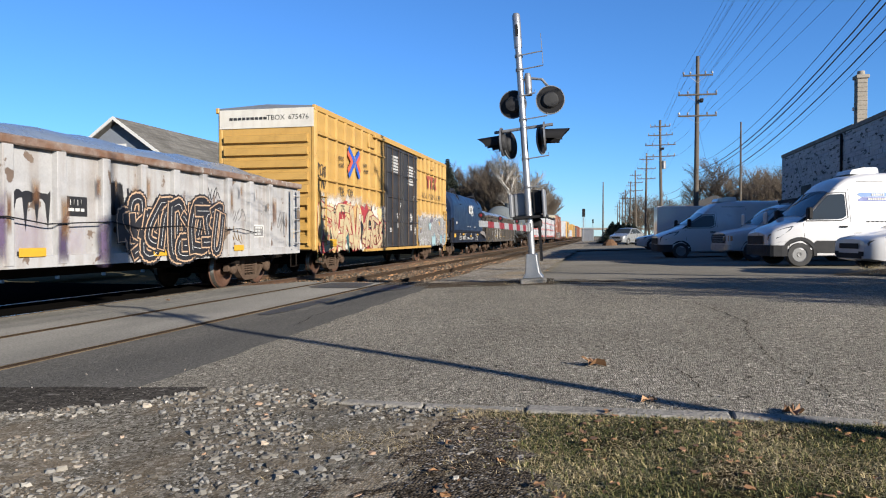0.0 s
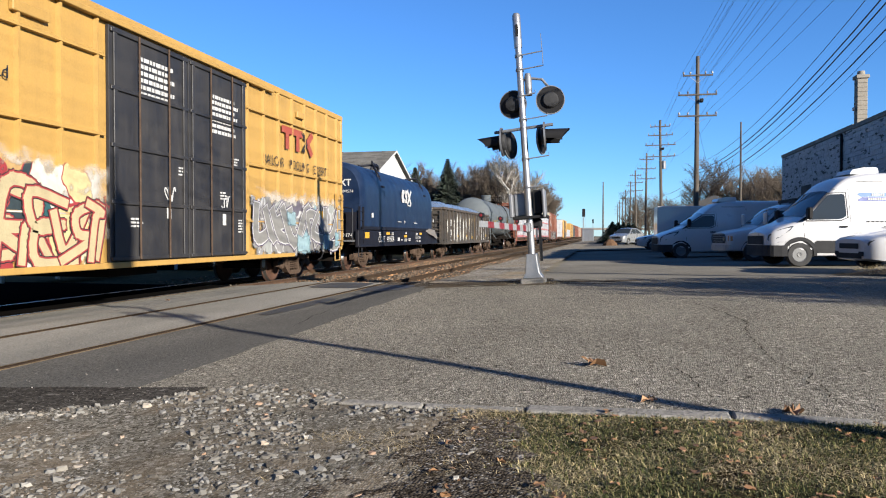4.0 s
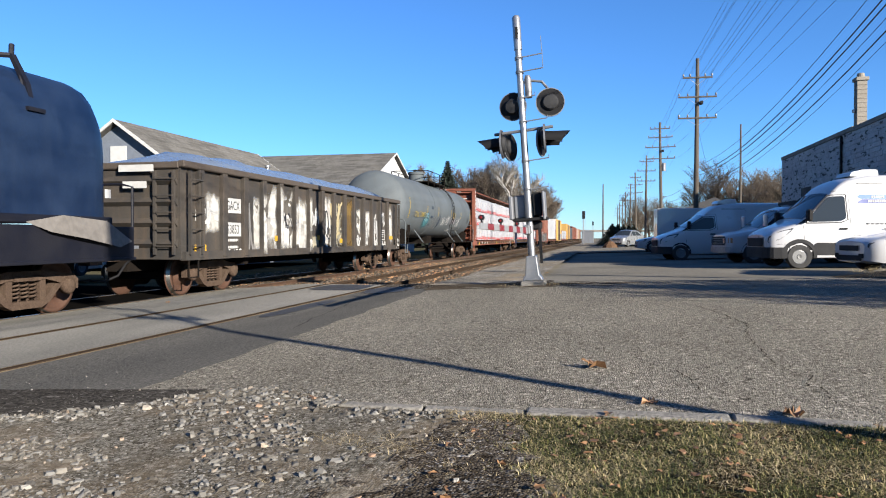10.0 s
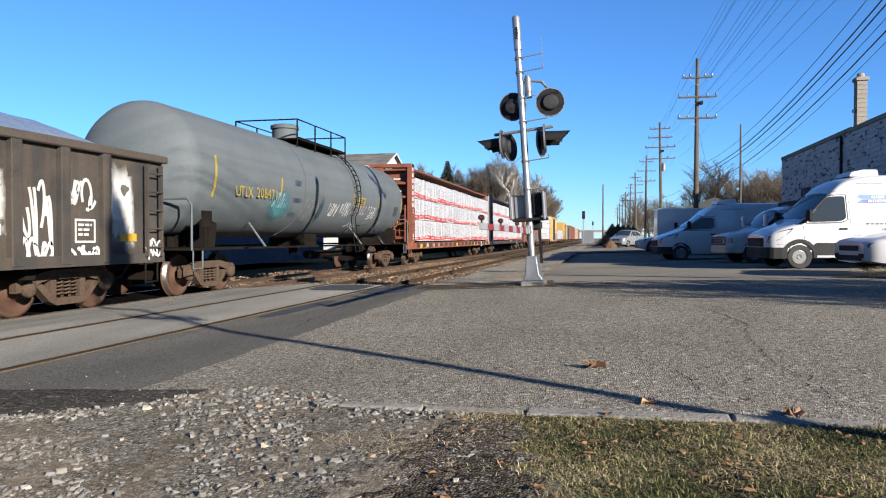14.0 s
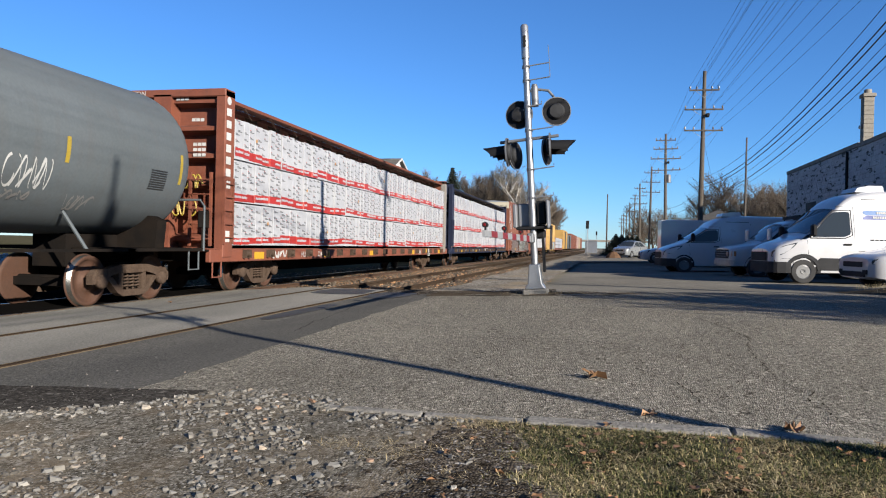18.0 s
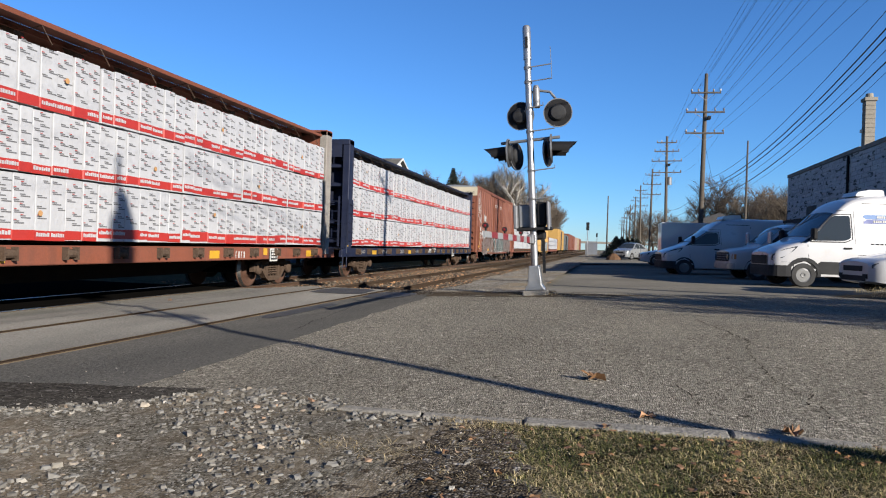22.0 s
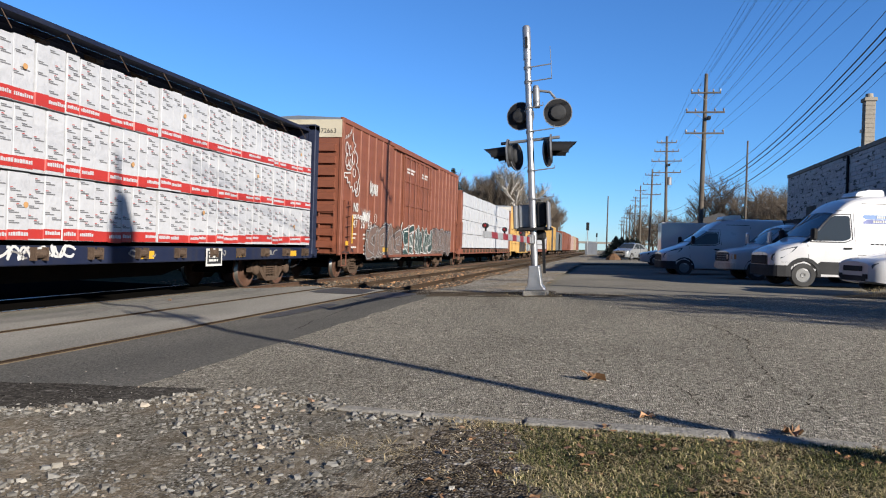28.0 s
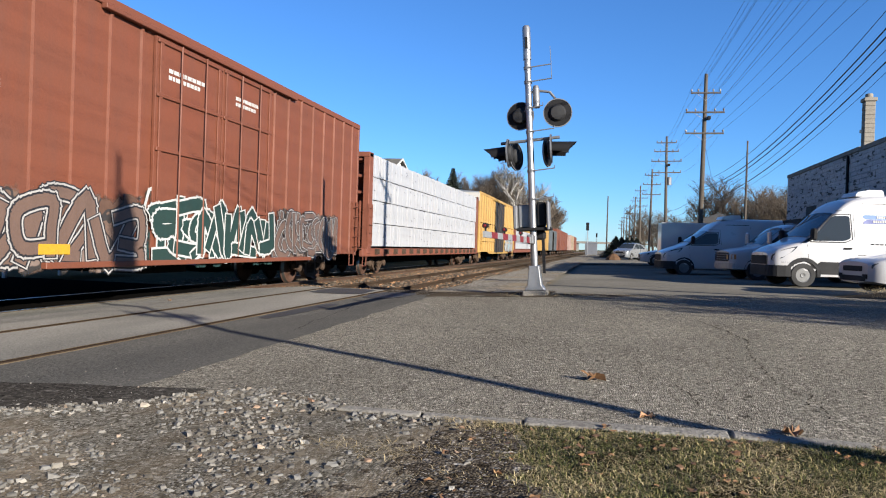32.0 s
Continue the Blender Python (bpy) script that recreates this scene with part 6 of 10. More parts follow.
S_WHITE, S_BLACK = gmat("white", (0.72, 0.72, 0.70)), gmat("black", (0.02, 0.02, 0.025))
S_CREAM, S_RED, S_GREY = gmat("cream", (0.62, 0.52, 0.30)), gmat("red", (0.42, 0.045, 0.05)), gmat("grey", (0.27, 0.26, 0.25))
S_TEAL, S_GREEN, S_PALEBLUE = gmat("teal", (0.03, 0.13, 0.14)), gmat("dark_green", (0.018, 0.055, 0.045)), gmat("pale_blue", (0.30, 0.47, 0.52))
S_VIOLET, S_PEACH, S_LILAC, S_OCHRE = gmat("violet", (0.09, 0.06, 0.13)), gmat("peach", (0.62, 0.42, 0.27)), gmat("lilac", (0.50, 0.43, 0.47)), gmat("ochre", (0.22, 0.13, 0.03))
X1 = SIDE - 0.088      # face of a gondola's sheets between its posts
X2 = SIDE + 0.0165     # over the posts

# pale gondola
Y = 3.0
S_VIOLETMIST = spray_mat("violet_mist", ((0.0, (0.10, 0.07, 0.14)), (0.5, (0.16, 0.11, 0.20))), None, 1.5, fuzz=0.35, cover=0.9, seed=3.0)
S_LILACMIST = spray_mat("lilac_mist", ((0.0, (0.56, 0.47, 0.56)), (0.6, (0.62, 0.55, 0.62))), None, 1.0, fuzz=0.5, cover=0.55, seed=5.0)
S_BLACKMIST = spray_mat("black_drips", ((0.0, (0.02, 0.02, 0.022)), (0.5, (0.035, 0.033, 0.035))), None, 2.0, fuzz=0.08, seed=7.0, flow=0.7)
S_WHITEMIST = spray_mat("white_mist", ((0.0, (0.80, 0.80, 0.78)), (0.5, (0.74, 0.74, 0.72))), None, 2.0, fuzz=0.45, cover=0.9, seed=8.0)
S_RUSTMIST = spray_mat("rust_stain", ((0.0, (0.20, 0.10, 0.05)), (0.5, (0.30, 0.19, 0.11))), None, 3.0, fuzz=0.3, cover=0.75, seed=9.0, flow=0.75)
for a, b, z0, z1, mm in ((10.80, 11.35, 1.62, 2.25, S_BLACKMIST), (10.45, 10.85, 0.72, 1.62, S_VIOLETMIST), (9.72, 10.45, 0.80, 1.55, S_LILACMIST), (9.55, 9.85, 0.75, 1.55, S_VIOLETMIST), (8.6, 9.6, 0.78, 1.7, S_LILACMIST),
                         (6.2, 8.5, 0.78, 1.9, S_LILACMIST), (7.4, 7.75, 0.75, 2.0, S_VIOLETMIST), (5.2, 5.6, 0.75, 2.0, S_BLACKMIST), (8.35, 8.62, 0.75, 2.0, S_VIOLETMIST), (3.3, 5.2, 0.8, 1.9, S_LILACMIST)):
    mist(gon1, a - Y, b - Y, z0, z1, mm, X1 if b - a > 0.5 else X2)
_r = random.Random(9)
for a, b, z in ((8.55, 9.55, 1.92), (6.3, 8.2, 1.95), (3.6, 5.3, 1.9)):
    top, low = [], []
    for k in range(19):
        yy = a + (b - a) * k / 18 - Y
        top.append((yy, z + _r.uniform(-0.03, 0.05)))
        low.append((yy, z - 0.08 - (_r.uniform(0.1, 0.55) if k % 4 == 1 else _r.uniform(0.0, 0.1))))
    part("paint_drips", M().prism(top + low[::-1], X1 + 0.001, X1 + 0.003), S_BLACK, gon1, "black paint line with drips" if a > 8 else "")
_r = random.Random(12)
for k in range(26):
    yy, zz = 3.3 + 0.58 * k + _r.uniform(-0.2, 0.2), _r.uniform(1.9, 2.5)
    mist(gon1, yy - Y, yy + _r.uniform(0.06, 0.28) - Y, zz - _r.uniform(0.2, 0.8), zz, S_RUSTMIST, X2 + 0.001, "rust_stain")
block_letters(gon1, "graffiti", 11.35 - Y, 14.45 - Y, 0.83, 1.98, 6, 5, ((S_BLACK, 0.17), (S_PEACH, 0.10), (S_BLACK, 0.04), (S_BLACK, 0.0), (S_WHITE, -0.20)), x=X2, label="black wild-style shapes edged in peach", fat=0.42, swing=0.3)
block_letters(gon1, "graffiti", 11.1 - Y, 12.6 - Y, 1.15, 1.75, 3, 14, ((S_BLACK, 0.10), (S_PEACH, 0.05), (S_BLACK, 0.0)), x=X2 + 0.001, fat=0.5, swing=0.3)
tag(gon1, 10.8 - Y, 1.85, 0.8, 0.55, S_BLACK, 4, X1, 5, 0.05)
tag(gon1, 14.0 - Y, 2.2, 0.6, 0.3, S_BLACK, 5, X1, 5, 0.02)
tag(gon1, 15.2 - Y, 1.75, 0.6, 0.3, S_GREY, 6, X1, 4, 0.02)
tag(gon1, 17.6 - Y, 1.7, 0.5, 0.6, S_GREY, 7, X1, 3, 0.04)
tag(gon1, 14.7 - Y, 1.3, 0.9, 0.4, S_OCHRE, 8, X1, 5, 0.018)
plate(gon1, "dark_panel", 9.84 - Y, 10.36 - Y, 1.58, 1.90, mat_ink, X1, "brown-black reporting panel")
bars(gon1, 9.92 - Y, 1.66, 0.4, 1, mat_white, X1 + 0.006, 0.05)
blocks(gon1, "mark_letter", 9.95 - Y, 10.28 - Y, 1.76, 0.09, 4, mat_white, X1 + 0.006)
for a, b, z in ((8.8, 9.32, 0.95), (12.0, 12.5, 0.88), (15.05, 15.5, 0.92), (5.4, 5.9, 0.95)):
    plate(gon1, "reflector", a - Y, b - Y, z, z + 0.13, mat_yellowplate, X2 + 0.01)
plate(gon1, "consolidated_stencil", 16.2 - Y, 16.75 - Y, 1.22, 1.54, mat_white, X1)
plate(gon1, "stencil_core", 16.25 - Y, 16.7 - Y, 1.26, 1.50, S_GREY, X1 + 0.006)
bars(gon1, 16.28 - Y, 1.44, 0.38, 3, mat_white, X1 + 0.012, 0.05, 0.025)
plate(gon1, "reflector", 18.35 - Y, 18.6 - Y, 1.2, 1.45, mat_yellowplate, X1)
part("broken_cable", M().tube([(X2 + 0.05, 0.3 + k * 0.75, 1.58 - 0.012 * k + 0.05 * math.sin(k * 2.1)) for k in range(18)], 0.011, 5), mat_black, gon1, "slack black cable along the side")

# tall yellow boxcar
Y = 19.95
plain = SIDE - 0.024
m_blue, m_red = mat("emblem_blue", (0.03, 0.10, 0.42), 0.6, grain=40, bump=0), mat("emblem_red", (0.55, 0.10, 0.05), 0.6, grain=40, bump=0)
m_blue, m_red = mat("emblem_blue", (0.03, 0.13, 0.60), 0.6, grain=40, bump=0), mat("emblem_red", (0.80, 0.14, 0.06), 0.6, grain=40, bump=0)
m_faded = mat("faded_red_mark", (0.42, 0.07, 0.04), 0.7, col2=(0.46, 0.13, 0.06), scale=5, grain=40, bump=0)
em = part("emblem", M(), m_red, tbox, "red and blue crossed-arrow emblem")
for k, (pts, mm, wd) in enumerate((([(22.80, 4.18), (23.34, 3.80), (22.82, 3.30)], m_blue, 0.17), ([(23.76, 4.14), (23.34, 3.80), (23.80, 3.32)], m_blue, 0.17), ([(22.70, 4.02), (23.08, 3.77), (22.72, 3.47)], m_red, 0.17), ([(23.86, 4.00), (23.56, 3.77), (23.88, 3.52)], m_red, 0.15), ([(23.34, 3.96), (23.34, 3.64)], m_blue, 0.13))):
    m = M()
    ribbon(m, [(p - Y, q) for p, q in pts], wd, SIDE + 0.030 + 0.0035 * (k % 2))
    part("emblem_stroke", m, mm, em)
lettering("word_next", "next", 0.27, mat_ink, tbox, side_text(22.06 - Y, 3.72, SIDE + 0.024))
lettering("word_load", "load", 0.27, mat_ink, tbox, side_text(22.06 - Y, 3.50, SIDE + 0.024))
lettering("word_any", "any", 0.27, mat_ink, tbox, side_text(24.5 - Y, 3.72, SIDE + 0.024))
lettering("word_road", "road", 0.27, mat_ink, tbox, side_text(24.6 - Y, 3.50, SIDE + 0.024))
for ch, yy in zip("TBOX", (21.94, 22.19, 22.77, 23.05)):
    lettering("mark_letter", ch, 0.40, mat_ink, tbox, side_text(yy - Y, 2.56, SIDE + 0.043))
for ch, yy in zip("675476", (21.36, 21.99, 22.21, 22.73, 22.95, 23.59)):
    lettering("car_number", ch, 0.42, mat_ink, tbox, side_text(yy - Y, 1.97, SIDE + 0.061))
lettering("car_number", "675476", 0.22, mat_ink, tbox, end_text(1.05, 4.74, -0.034))
bars_end = M()
for k in range(9):
    bars_end.box(-1.2 + 0.14 * k, -1.09 + 0.14 * k, -0.036, -0.03, 4.76, 4.84)
tagged(part("stencil_text", bars_end, mat_ink, tbox), kind="stuff")
lettering("mark_letter", "TBOX", 0.22, mat_ink, tbox, end_text(0.32, 4.74, -0.034))
S_PIECE = spray_mat("cream_piece", ((0.0, (0.78, 0.74, 0.62)), (0.22, (0.72, 0.58, 0.30)), (0.52, (0.76, 0.68, 0.46)), (0.70, (0.42, 0.05, 0.06)), (0.84, (0.60, 0.38, 0.16)), (0.92, (0.04, 0.06, 0.07))), (0.40, 0.05, 0.06), 1.75, 0.55, 1.1, 0.025, fuzz=0.05, seed=11.0)
S_HAZE = spray_mat("white_haze", ((0.0, (0.80, 0.79, 0.74)), (0.5, (0.76, 0.74, 0.68))), None, 2.0, fuzz=0.28, cover=0.93, seed=13.0)
S_STEEL = gmat("steel_grey", (0.30, 0.295, 0.275))
S_BLUEPIECE = spray_mat("grey_blue_piece", ((0.0, (0.27, 0.265, 0.255)), (0.35, (0.33, 0.325, 0.32)), (0.68, (0.30, 0.45, 0.50)), (0.78, (0.40, 0.42, 0.40)), (0.88, (0.16, 0.145, 0.18))), (0.62, 0.62, 0.62), 1.5, 0.7, 0.9, 0.020, fuzz=0.05, seed=17.0)
for a, b, z0, z1 in ((20.1, 22.4, 1.5, 2.66), (22.0, 24.2, 1.4, 2.72), (23.8, 25.9, 1.3, 2.58), (25.2, 27.0, 1.2, 2.46)):
    mist(tbox, a - Y, b - Y, z0, z1, S_HAZE, SIDE + 0.041)
mist(tbox, 20.0 - Y, 26.95 - Y, 0.72, 2.42, S_PIECE, SIDE + 0.044, "graffiti", "cream, red and black sprayed shapes with a white glow")
for z in (1.6,):
    mist(tbox, 20.1 - Y, 26.85 - Y, z + 0.0, z + 0.03, S_HAZE, SIDE + 0.052)
block_letters(tbox, "graffiti", 20.2 - Y, 23.6 - Y, 0.80, 2.25, 4, 21, ((S_RED, 0.05), (S_CREAM, 0.0)), x=SIDE + 0.047, label="cream shapes outlined in red", fat=0.36, swing=0.3)
block_letters(tbox, "graffiti", 23.5 - Y, 26.7 - Y, 0.80, 2.1, 5, 26, ((S_BLACK, 0.08), (S_RED, 0.05), (S_CREAM, 0.0)), x=SIDE + 0.047, label="cream shapes with red and black edges", fat=0.36, swing=0.3)
for k in range(9):
    rr = random.Random(200 + k)
    yy, zz = 20.4 - Y + k * 0.72, rr.uniform(1.0, 2.1)
    a = rr.uniform(0, 6.28)
    part("graffiti_shard", M().prism([(yy + 0.30 * math.cos(a), zz + 0.5 * math.sin(a)), (yy + 0.22 * math.cos(a + 2.2), zz + 0.3 * math.sin(a + 2.2)), (yy + 0.16 * math.cos(a + 3.9), zz + 0.45 * math.sin(a + 3.9))], SIDE + 0.057, SIDE + 0.0585), (S_RED, S_BLACK, S_RED, S_TEAL)[k % 4], tbox)
mist(tbox, 32.3 - Y, 38.2 - Y, 0.9, 2.5, S_HAZE, SIDE + 0.041)
mist(tbox, 32.0 - Y, 38.1 - Y, 0.68, 2.25, S_BLUEPIECE, SIDE + 0.044, "graffiti", "grey and pale blue sprayed shapes")
block_letters(tbox, "graffiti", 32.3 - Y, 37.8 - Y, 1.0, 2.10, 4, 35, ((S_VIOLET, 0.10), (S_WHITE, 0.045), (S_STEEL, -0.02)), x=SIDE + 0.047, label="olive-grey shapes edged in white", fat=0.46, swing=0.2)
S_BLUEMIST = spray_mat("blue_fill", ((0.0, (0.30, 0.47, 0.52)), (0.4, (0.38, 0.55, 0.60)), (0.7, (0.24, 0.38, 0.45))), None, 2.0, fuzz=0.16, cover=0.95, seed=71.0)
for a, b, z0, z1 in ((33.95, 34.6, 1.5, 1.95), (34.6, 35.6, 0.76, 1.32), (36.5, 37.1, 0.84, 1.36), (37.5, 37.9, 0.9, 1.42)):
    mist(tbox, a - Y, b - Y, z0, z1, S_BLUEMIST, SIDE + 0.082, "graffiti", "pale blue sprayed patch")
plate(tbox, "sticker", 36.05 - Y, 36.75 - Y, 1.78, 2.0, mat_yellowplate, SIDE + 0.06)
tag(tbox, 20.0 - Y, 3.25, 0.95, 0.4, S_BLACK, 24, plain, 5, 0.03)
tag(tbox, 20.5 - Y, 2.85, 0.4, 0.25, S_BLACK, 25, plain, 3, 0.025)
for a, b in ((33.78, 34.46), (34.46, 35.14)):
    c = (a + b) / 2
    part("emblem_bar", M().prism([(a - Y, 4.20), (b - Y, 4.20), (b - Y, 4.02), (c + 0.12 - Y, 4.02), (c + 0.12 - Y, 3.60), (c - 0.10 - Y, 3.60), (c - 0.10 - Y, 4.02), (a - Y, 4.02)], SIDE + 0.030, SIDE + 0.034), m_faded, tbox, "faded red lettermark shape")
for k, (pts, wd, mm) in enumerate((([(35.78, 4.16), (35.52, 3.95)], 0.20, m_faded), ([(35.50, 3.90), (35.76, 3.64)], 0.20, m_faded), ([(35.20, 4.16), (35.48, 3.90), (35.24, 3.64)], 0.06, mat_ink), ([(35.08, 4.16), (35.36, 3.90), (35.12, 3.64)], 0.06, mat_ink))):
    m = M()
    ribbon(m, [(p - Y, q) for p, q in pts], wd, SIDE + 0.030)
    part("emblem_bar", m, mm, tbox)
for word, a, b in (("RAILCAR", 32.62, 34.05), ("POOLING", 34.26, 35.66), ("EXPERTS", 35.86, 37.2)):
    lettering("slogan_word", word, 0.36, mat_ink, tbox, side_text((a + b) / 2 - Y, 3.09, SIDE + 0.023), squeeze=0.84)
plate(tbox, "reflector", 20.98 - Y, 21.52 - Y, 0.93, 1.16, mat_yellowplate, SIDE + 0.060, "yellow notice plate")
plate(tbox, "reflector", 36.95 - Y, 37.45 - Y, 0.95, 1.16, mat_yellowplate, SIDE + 0.060)
for yy, zz, n in ((27.75, 4.45, 6), (30.2, 4.25, 7)):
    bars(tbox, yy - Y, zz, 1.2, n, mat_white, SIDE + 0.047, 0.075, 0.05, int(yy))
for yy, zz, n in ((29.0, 2.6, 3), (31.1, 3.0, 4), (30.6, 2.2, 3), (27.5, 1.55, 3), (31.4, 1.6, 5)):
    bars(tbox, yy - Y, zz, 0.35, n, mat_white, SIDE + 0.047, 0.035, 0.03, int(yy * 3))
for yy, zz in ((28.6, 2.0), (30.7, 1.9)):
    plate(tbox, "door_placard", yy - Y, yy + 0.14 - Y, zz - 0.4, zz - 0.15, mat_white, SIDE + 0.047)
    tag(tbox, yy - 0.05 - Y, zz + 0.1, 0.35, 0.35, S_WHITE, int(yy), SIDE + 0.047, 3, 0.03)
part("vent_box", M().chamfer(SIDE - 0.02, SIDE + 0.06, 34.75 - Y, 35.2 - Y, 4.55, 4.72, 0.01), mat_box_yellow, tbox)
part("vent_box", M().chamfer(SIDE - 0.02, SIDE + 0.06, 24.9 - Y, 25.6 - Y, 4.50, 4.66, 0.01), mat_box_yellow, tbox)

# coil car
Y = 40.0
hx = 1.50
for a, b, kind in ((45.85, 46.35, "c"), (46.38, 46.82, "s"), (46.82, 47.36, "x")):
    m = M()
    a, b = a - Y, b - Y
    z0, z1 = 2.72, 3.22
    if kind == "c":
        m.prism([(b, z1 - 0.1), (b - 0.12, z1 + 0.04), (a + 0.1, z1 + 0.02), (a, z1 - 0.12), (a, z0 + 0.12), (a + 0.1, z0 - 0.02), (b - 0.1, z0 - 0.02), (b, z0 + 0.12), (b - 0.2, z0 + 0.2), (b - 0.2, z1 - 0.16)], hx, hx + 0.004)
    elif kind == "s":
        m.prism([(a + 0.02, z0 - 0.02), (b - 0.16, z0 - 0.02), (b - 0.09, z0 + 0.26), (a + 0.2, z1 - 0.12), (b - 0.1, z1 - 0.12), (b - 0.08, z1 + 0.03), (a + 0.08, z1 + 0.03), (a + 0.02, z0 + 0.26), (a + 0.2, z0 + 0.13), (a + 0.02, z0 + 0.13)], hx, hx + 0.004)
    else:
        ribbon(m, [(a, z1), (b, z0 - 0.02)], 0.17, hx)
        ribbon(m, [(b, z1), (a, z0 - 0.02)], 0.15, hx)
    part("emblem_shape", m, mat_white, coil, "white rounded lettermark shape")
plate(coil, "emblem_line", 46.85 - Y, 47.36 - Y, 2.58, 2.63, mat_white, hx)
lettering("car_number", "499374", 0.33, mat_white, coil, side_text(43.92 - Y, 1.02, SIDE + 0.004))
lettering("load_limit", "LD LMT  229000", 0.135, mat_white, coil, side_text(48.4 - Y, 1.14, SIDE + 0.004))
lettering("light_weight", "LT WT    57000", 0.135, mat_white, coil, side_text(48.4 - Y, 0.97, SIDE + 0.004))
lettering("mark_letter", "CSXT", 0.33, mat_white, coil, side_text(42.72 - Y, 1.02, SIDE + 0.004))
for a, b, z, h in ((40.72, 41.2, 1.18, 0.22), (43.36, 43.84, 1.31, 0.10), (46.0, 46.45, 1.20, 0.10), (48.67, 49.1, 1.31, 0.10)):
    plate(coil, "reflector", a - Y, b - Y, z, z + h, mat_yellowplate)
for yy, zz, n, w in ((42.4, 1.36, 2, 0.3), (44.1, 1.36, 2, 0.35), (46.05, 1.10, 2, 0.45), (46.7, 1.12, 2, 0.4), (48.0, 1.36, 2, 0.35), (45.5, 1.07, 1, 0.3)):
    bars(coil, yy - Y, zz, w, n, mat_white, SIDE, 0.04, 0.03, int(yy * 5))
plate(coil, "notice", 45.0 - Y, 45.28 - Y, 1.05, 1.19, mat_white)
part("notice", M().prism([(46.18 - Y, 1.35), (46.40 - Y, 1.35), (46.29 - Y, 1.45)], SIDE, SIDE + 0.004), mat_white, coil)
part("notice", M().prism([(46.27 - Y, 1.92), (46.43 - Y, 1.92), (46.35 - Y, 1.78)], hx, hx + 0.004), mat_white, coil)
bars(coil, 45.2 - Y, 1.85, 0.75, 1, mat_white, hx, 0.025)
bars(coil, 47.9 - Y, 1.83, 0.6, 1, mat_white, hx, 0.04)
plate(coil, "notice", 41.7 - Y, 41.92 - Y, 1.95, 2.12, mat_white, hx)
plate(coil, "notice", 52.0 - Y - 0.3, 52.15 - Y - 0.3, 1.95, 2.1, mat_white, hx)
lettering("car_number", "CSXT  499374", 0.20, mat_white, coil, end_text(0.72, 1.22, 0.092))
lettering("mark_letter", "CSXT", 0.34, mat_white, coil, end_text(0.62, 3.08, 0.735), bold=0.008)
lettering("load_number", "499275-499574", 0.16, mat_white, coil, end_text(0.62, 2.82, 0.735))
part("end_notice", M().box(0.1, 0.42, 0.09, 0.1, 1.55, 1.68), mat_white, coil)

# black gondola
Y = 54.0
def bay(k):
    """One bay between two posts of the black gondola."""
    return 0.56 + 0.975 * k + 0.20, 0.56 + 0.975 * (k + 1)


S_WASH = [spray_mat("whitewash", ((0.0, (0.76, 0.75, 0.71)), (0.50, (0.64, 0.62, 0.57)), (0.74, (0.48, 0.46, 0.42)), (0.90, (0.16, 0.145, 0.125))), None, 4.5, 0.45, 1.6, fuzz=0.16, seed=20.0 + 3 * k, flow=0.5) for k in range(3)]
S_CREAMWASH = spray_mat("cream_wash", ((0.0, (0.46, 0.42, 0.31)), (0.4, (0.32, 0.29, 0.21)), (0.65, (0.10, 0.09, 0.07))), None, 4.0, 0.5, 1.8, fuzz=0.14, seed=31.0, flow=0.4)
for _k, _z0, _z1, _mm in ((3, 0.86, 2.66, S_WASH[0]), (4, 0.84, 2.55, S_WASH[1]), (5, 0.84, 2.45, S_WASH[2]), (6, 0.82, 1.35, S_CREAMWASH), (7, 0.88, 2.62, S_WASH[1]), (8, 0.85, 2.55, S_CREAMWASH), (11, 1.3, 2.3, S_WASH[2]), (14, 1.0, 2.62, S_WASH[0])):
    _a, _b = bay(_k)
    mist(gon2, _a, _b, _z0, _z1, _mm, X1 + 0.002, "whitewash", "runny whitewash over older tags")
mist(gon2, bay(2)[0] + 0.4, bay(2)[1], 0.85, 2.3, S_WASH[1], X1 + 0.002, "whitewash")
for _k in (3, 4, 5, 6):
    mist(gon2, bay(_k)[0] - 0.2, bay(_k)[0], 0.84, 2.6 - 0.2 * (_k % 2), S_WASH[_k % 3], X2, "whitewash")
mist(gon2, bay(9)[0] - 0.3, bay(9)[1] + 0.1, 0.85, 2.7, spray_mat("ochre_wash", ((0.0, (0.22, 0.14, 0.04)), (0.5, (0.16, 0.10, 0.035))), None, 2.0, fuzz=0.15, seed=41.0), X1 + 0.003, "ochre_panel", "ochre sprayed bay")
mist(gon2, bay(10)[0] + 0.05, bay(10)[1] - 0.1, 1.35, 2.3, S_WASH[2], X1 + 0.002, "whitewash")
tag(gon2, bay(2)[0], 1.6, 0.4, 1.5, S_GREY, 31, X1 + 0.004, 2, 0.07)
tag(gon2, bay(4)[0] + 0.1, 1.75, 0.6, 0.5, S_BLACK, 32, X1 + 0.006, 3, 0.035)
tag(gon2, bay(6)[0] + 0.05, 1.85, 0.65, 0.5, S_WHITE, 33, X1 + 0.004, 3, 0.055)
tag(gon2, bay(7)[0], 1.6, 0.75, 1.2, S_BLACK, 52, X1 + 0.006, 3, 0.05)
tag(gon2, bay(8)[0] - 0.2, 1.8, 1.1, 1.3, S_CREAM, 34, X1 + 0.006, 2, 0.09)
